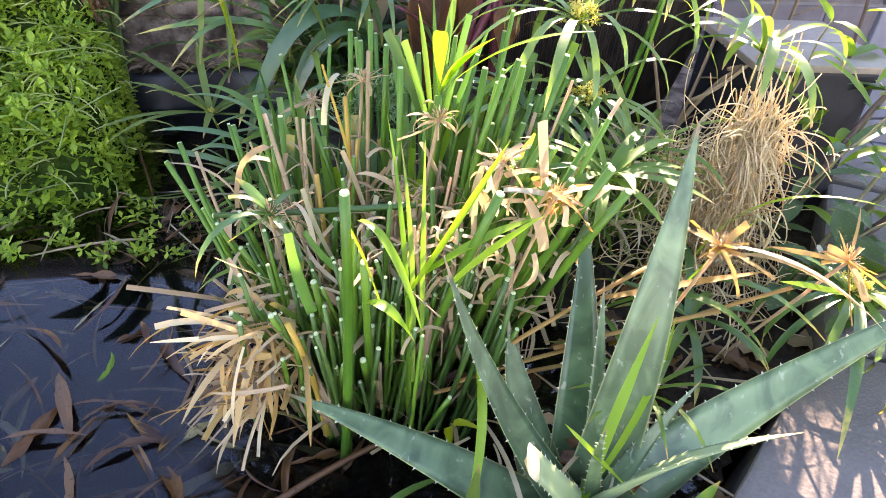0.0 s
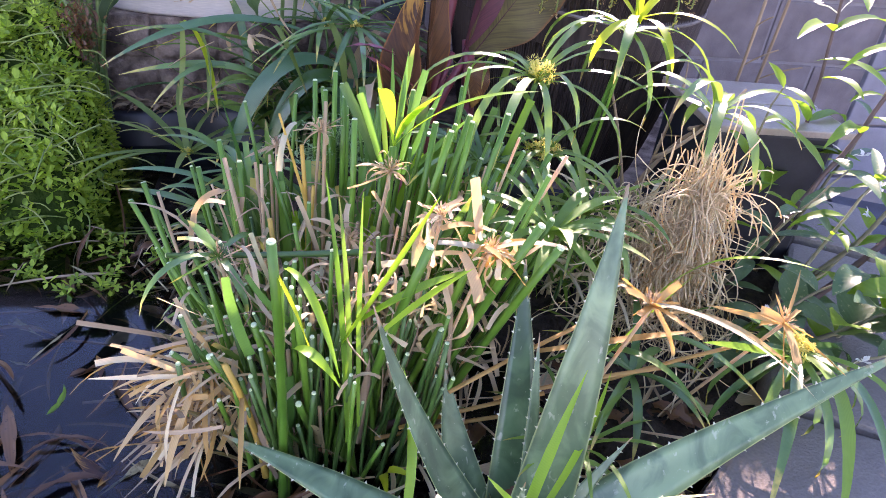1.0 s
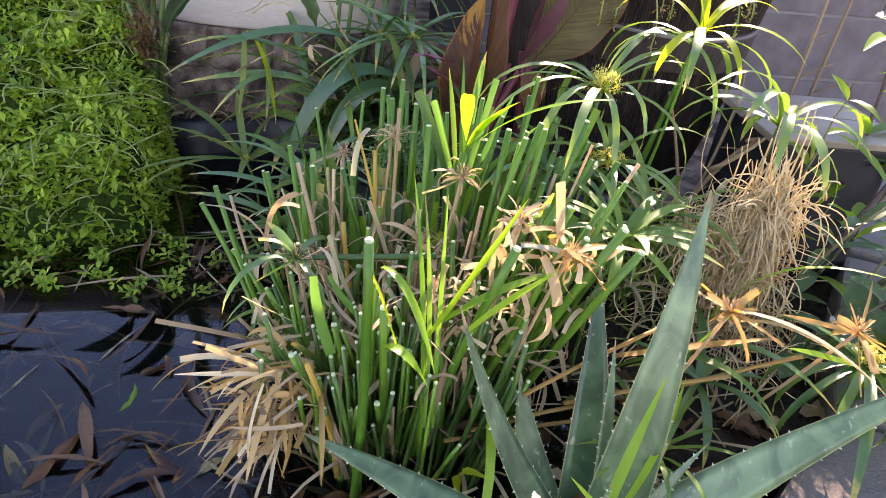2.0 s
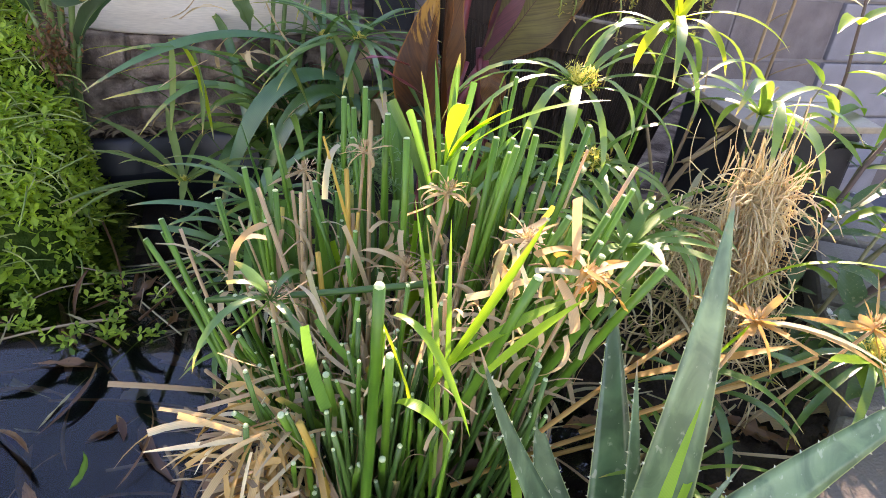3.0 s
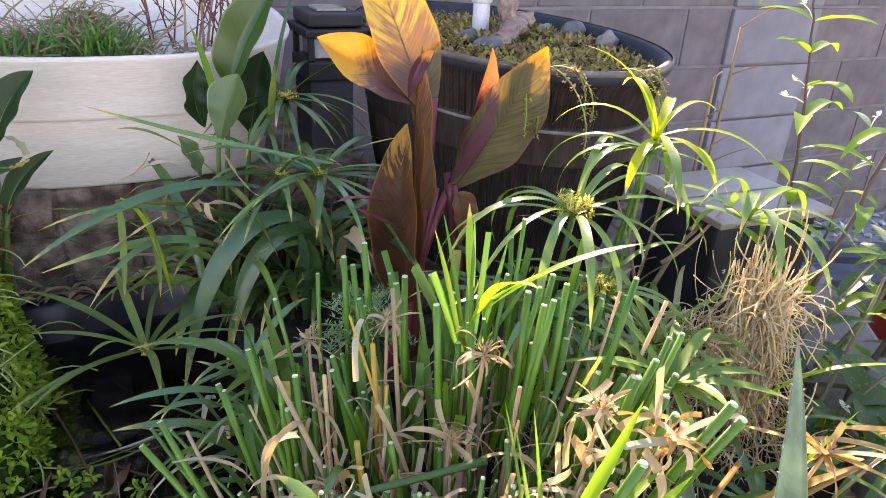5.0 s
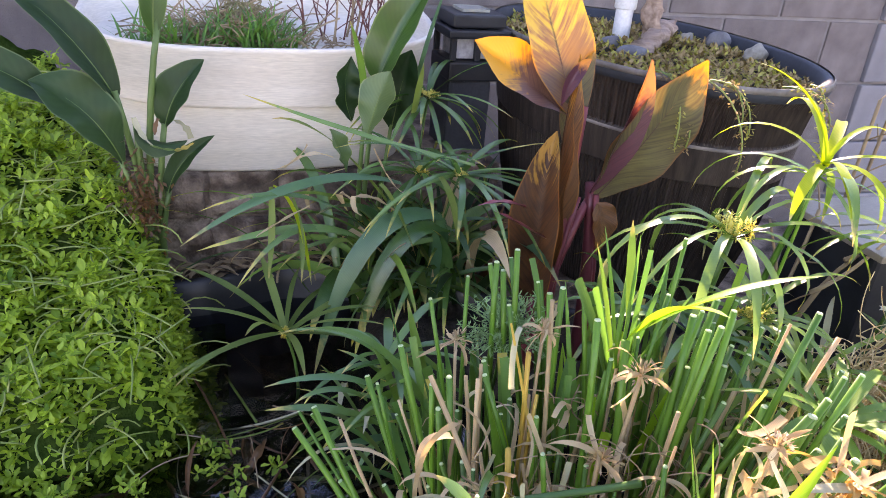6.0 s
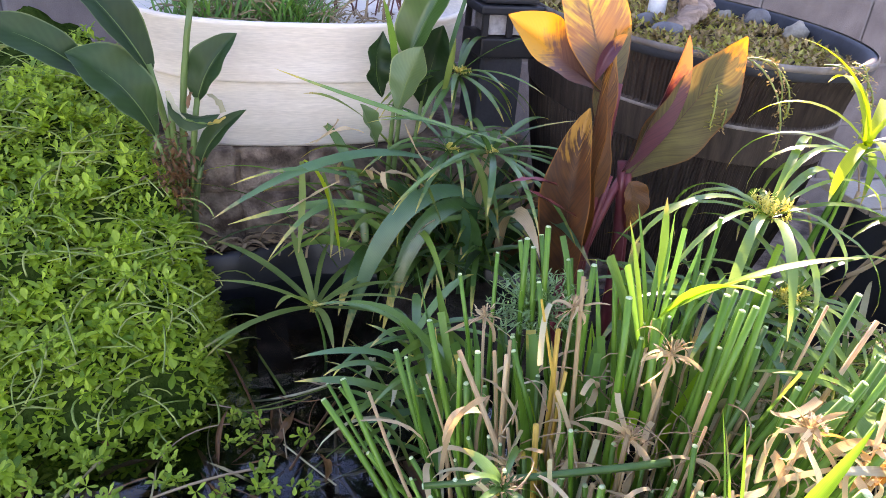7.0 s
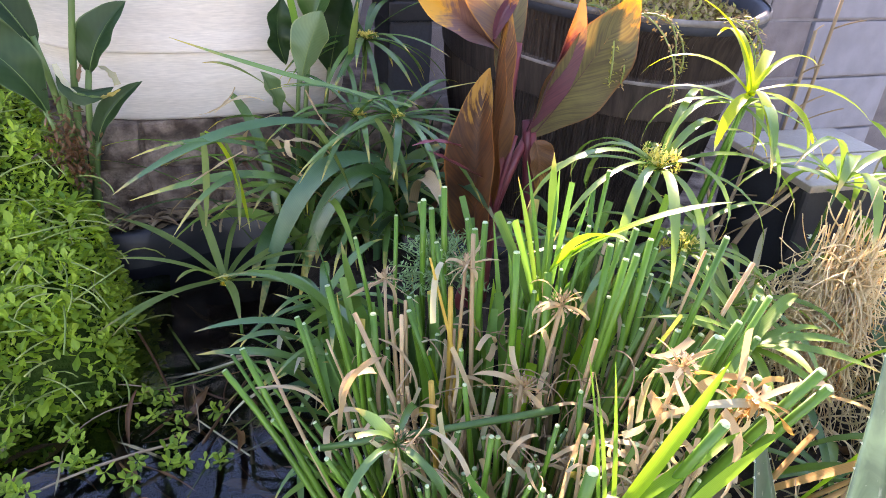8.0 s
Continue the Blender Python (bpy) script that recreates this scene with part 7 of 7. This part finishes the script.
# dead stalks beside the barrel
for x, y, z0, x1, z1 in ((0.80, 1.00, -0.04, 0.83, 0.40), (0.755, 0.98, -0.04, 0.775, 0.33), (0.60, 0.90, -0.04, 0.64, 0.20)):
    tw = thing("dead_stalk", (x, y, z0), "dead tan stalk standing beside the barrel", "dead stalk", "dead stalks")
    pts = bez((x, y, z0), ((x + x1) / 2 + 0.01, y, (z0 + z1) / 2), (x1, y, z1), 7)
    b = Bits()
    b.tube(pts, 0.0026, 6)
    part("stem", b, M["tan_twig"], tw)
    for k in range(5):
        b = Bits()
        b.tube(bow(pts[2 + k % 5], rs.uniform(0, 6.28), rs.uniform(0.2, 1.0), rs.uniform(0.03, 0.07), 0.3, 5), 0.0012, 5)
        part("side_twig", b, M["tan_twig"], tw)
brn = thing("dead_branch", (0.60, 0.84, 0.0), "bare crooked grey branch in front of the box", "branch")
for a, c, e, r in (((0.52, 0.80, -0.04), (0.56, 0.82, 0.12), (0.64, 0.82, 0.17), 0.005), ((0.58, 0.82, 0.12), (0.62, 0.80, 0.15), (0.665, 0.79, 0.235), 0.0032), ((0.55, 0.81, 0.05), (0.53, 0.83, 0.15), (0.50, 0.84, 0.22), 0.003), ((0.62, 0.82, 0.165), (0.67, 0.83, 0.17), (0.72, 0.84, 0.19), 0.003)):
    b = Bits()
    b.tube(bez(a, c, e, 7), lambda t, r=r: r * (1 - 0.5 * t), 7)
    part("limb", b, M["tan_twig"], brn)

edge_grass = thing("edge_sedge", (0.58, 0.48, -0.03), "sedge blades, green and bleached, arching over the paver edge", "sedge")
for a, c, e, w, mt in (((0.60, 0.472, 0.066), (0.52, 0.43, 0.11), (0.417, 0.369, 0.176), 0.016, "lime"), ((0.40, 0.44, 0.16), (0.44, 0.375, 0.205), (0.545, 0.365, 0.11), 0.0055, "bleached"), ((0.33, 0.47, 0.08), (0.40, 0.45, 0.11), (0.462, 0.432, 0.135), 0.009, "gold"), ((0.47, 0.50, 0.10), (0.50, 0.46, 0.14), (0.56, 0.40, 0.10), 0.008, "gold"),
                       ((0.44, 0.55, 0.0), (0.48, 0.50, 0.12), (0.55, 0.42, 0.05), 0.010, "blade_dark"), ((0.36, 0.52, 0.02), (0.43, 0.47, 0.12), (0.47, 0.40, 0.06), 0.010, "blade"), ((0.50, 0.60, 0.0), (0.50, 0.56, 0.17), (0.60, 0.47, 0.17), 0.007, "lime"), ((0.38, 0.49, 0.0), (0.40, 0.46, 0.10), (0.44, 0.44, 0.19), 0.007, "lime"),
                       ((0.607, 0.474, 0.066), (0.56, 0.40, 0.10), (0.50, 0.315, 0.02), 0.011, "blade_dark"), ((0.607, 0.474, 0.066), (0.60, 0.38, 0.13), (0.55, 0.29, 0.025), 0.013, "blade"), ((0.607, 0.474, 0.066), (0.64, 0.40, 0.12), (0.62, 0.31, 0.02), 0.010, "blade_dark"), ((0.607, 0.474, 0.066), (0.68, 0.42, 0.11), (0.68, 0.33, 0.02), 0.009, "blade")):
    b = Bits()
    b.ribbon(bez(a, c, e, 12), strap(w, 0.7), 0.3)
    part("blade", b, M[mt], edge_grass)
herb([(0.63, 0.54, -0.04), (0.67, 0.53, 0.03), (0.71, 0.51, 0.08), (0.76, 0.49, 0.13)], 11, "low herb with large drooping spotted leaves", 0.004, 21, (0.06, 0.09), 0.038, ("herb_dark", "herb"), 0)
herb([(0.74, 0.68, -0.03), (0.80, 0.66, 0.08), (0.84, 0.65, 0.18), (0.86, 0.64, 0.28), (0.90, 0.63, 0.40)], 8, "tall herb with narrow bright leaves over the coping", 0.0036, 22, (0.05, 0.09), 0.015, ("herb",), 4)
herb([(0.64, 0.60, -0.04), (0.70, 0.61, 0.08), (0.74, 0.62, 0.17), (0.78, 0.62, 0.27)], 7, "herb with bright lance leaves beside the straw", 0.0032, 23, (0.05, 0.085), 0.016, ("herb", "herb_dark"), 3)
herb([(0.76, 0.76, -0.03), (0.80, 0.76, 0.08), (0.84, 0.77, 0.18), (0.87, 0.78, 0.30)], 7, "herb with narrow leaves at the coping", 0.003, 24, (0.05, 0.085), 0.013, ("herb", "herb_dark"), 4)
herb([(0.62, 0.72, -0.04), (0.64, 0.72, 0.08), (0.655, 0.73, 0.17), (0.67, 0.73, 0.26)], 6, "short herb with toothed leaves behind the straw", 0.003, 25, (0.04, 0.07), 0.013, ("herb", "herb_dark"), 1)

# shoots and a twig at the water in front of the clump
shoots = thing("young_shoots", (0.19, 0.34, -0.06), "young green shoots with brown tips in front of the aloe", "grass")
for a, c, e, w, mt in (((0.185, 0.325, -0.06), (0.187, 0.33, -0.01), (0.19, 0.335, 0.035), 0.011, "blade_olive"), ((0.17, 0.33, -0.07), (0.15, 0.34, -0.03), (0.125, 0.345, -0.03), 0.010, "bleached"), ((0.37, 0.30, -0.04), (0.375, 0.305, -0.01), (0.39, 0.31, 0.015), 0.012, "blade"), ((0.10, 0.36, -0.08), (0.13, 0.38, -0.05), (0.19, 0.385, -0.045), 0.007, "blade"),
                       ((0.05, 0.36, -0.08), (0.09, 0.37, -0.06), (0.15, 0.36, -0.055), 0.006, "blade_olive"), ((0.19, 0.42, -0.06), (0.17, 0.41, 0.02), (0.215, 0.40, -0.01), 0.009, "yellow"), ((0.42, 0.36, -0.04), (0.40, 0.40, 0.01), (0.33, 0.40, 0.02), 0.008, "blade"), ((0.36, 0.38, -0.03), (0.42, 0.40, 0.0), (0.47, 0.37, -0.01), 0.005, "blade")):
    b = Bits()
    b.ribbon(bez(a, c, e, 9), strap(w, 0.7), 0.4)
    part("shoot", b, M[mt], shoots)
b = Bits()
b.tube(bez((0.0, 0.385, -0.088), (0.06, 0.41, -0.06), (0.135, 0.44, -0.055), 8), lambda t: 0.0042 * (1 - 0.4 * t), 7)
solo("fallen_twig", b, M["litter"], "reddish brown twig lying in the pond edge", "twig")

# dead leaves and stalks lying on the soil round the aloe
rd = random.Random(41)
for k in range(110):
    x, y = rd.uniform(0.17, 0.62), rd.uniform(0.34, 0.62)
    if (x - 0.285) ** 2 + (y - 0.352) ** 2 < 0.0012:
        continue
    b = Bits()
    thin = rd.random() < 0.6
    pts = bow((x, y, rd.uniform(-0.055, -0.03)), rd.uniform(0, 6.28), rd.uniform(0.0, 0.4), rd.uniform(0.04, 0.15) if thin else rd.uniform(0.03, 0.06), rd.uniform(0.1, 0.7), 8, rd.uniform(-0.7, 0.7))
    b.ribbon(pts, cutoff(rd.uniform(0.002, 0.005)) if thin else lance(rd.uniform(0.012, 0.026), 0.5), rd.uniform(0, 0.8), 3 if thin else 5, wave=0 if thin else 0.25, curl=0 if thin else rd.uniform(-0.4, 0.6))
    solo("dead_leaf", b, M[rd.choice(("dry", "straw", "tan_twig", "bleached")) if thin else rd.choice(("litter", "litter", "dry"))], "dead tan leaf lying on the soil beside the aloe", "dead leaf", "fallen leaves on the soil", base=(x, y, -0.045))

# dry litter caught between the old blocks and the rim of the liner
rl = random.Random(57)
b = Bits()
for k in range(110):
    x = rl.uniform(-0.22, 0.12)
    thin = rl.random() < 0.5
    pts = bow((x, 1.272 + rl.uniform(-0.018, 0.014), -0.022 + rl.uniform(0.0, 0.014)), rl.uniform(-0.7, 0.7) + rl.choice((0, math.pi)), rl.uniform(0.0, 0.6), rl.uniform(0.015, 0.06), rl.uniform(0.3, 1.6), 7, rl.uniform(-0.8, 0.8))
    b.ribbon(pts, cutoff(rl.uniform(0.0015, 0.004)) if thin else lance(rl.uniform(0.006, 0.015), 0.5), rl.uniform(0, 0.8), 3, wave=0.1)
solo("leaf_litter", b, M["tan_twig"], "dry leaf scraps lying along the pond liner rim", "leaf litter", kind="stuff")
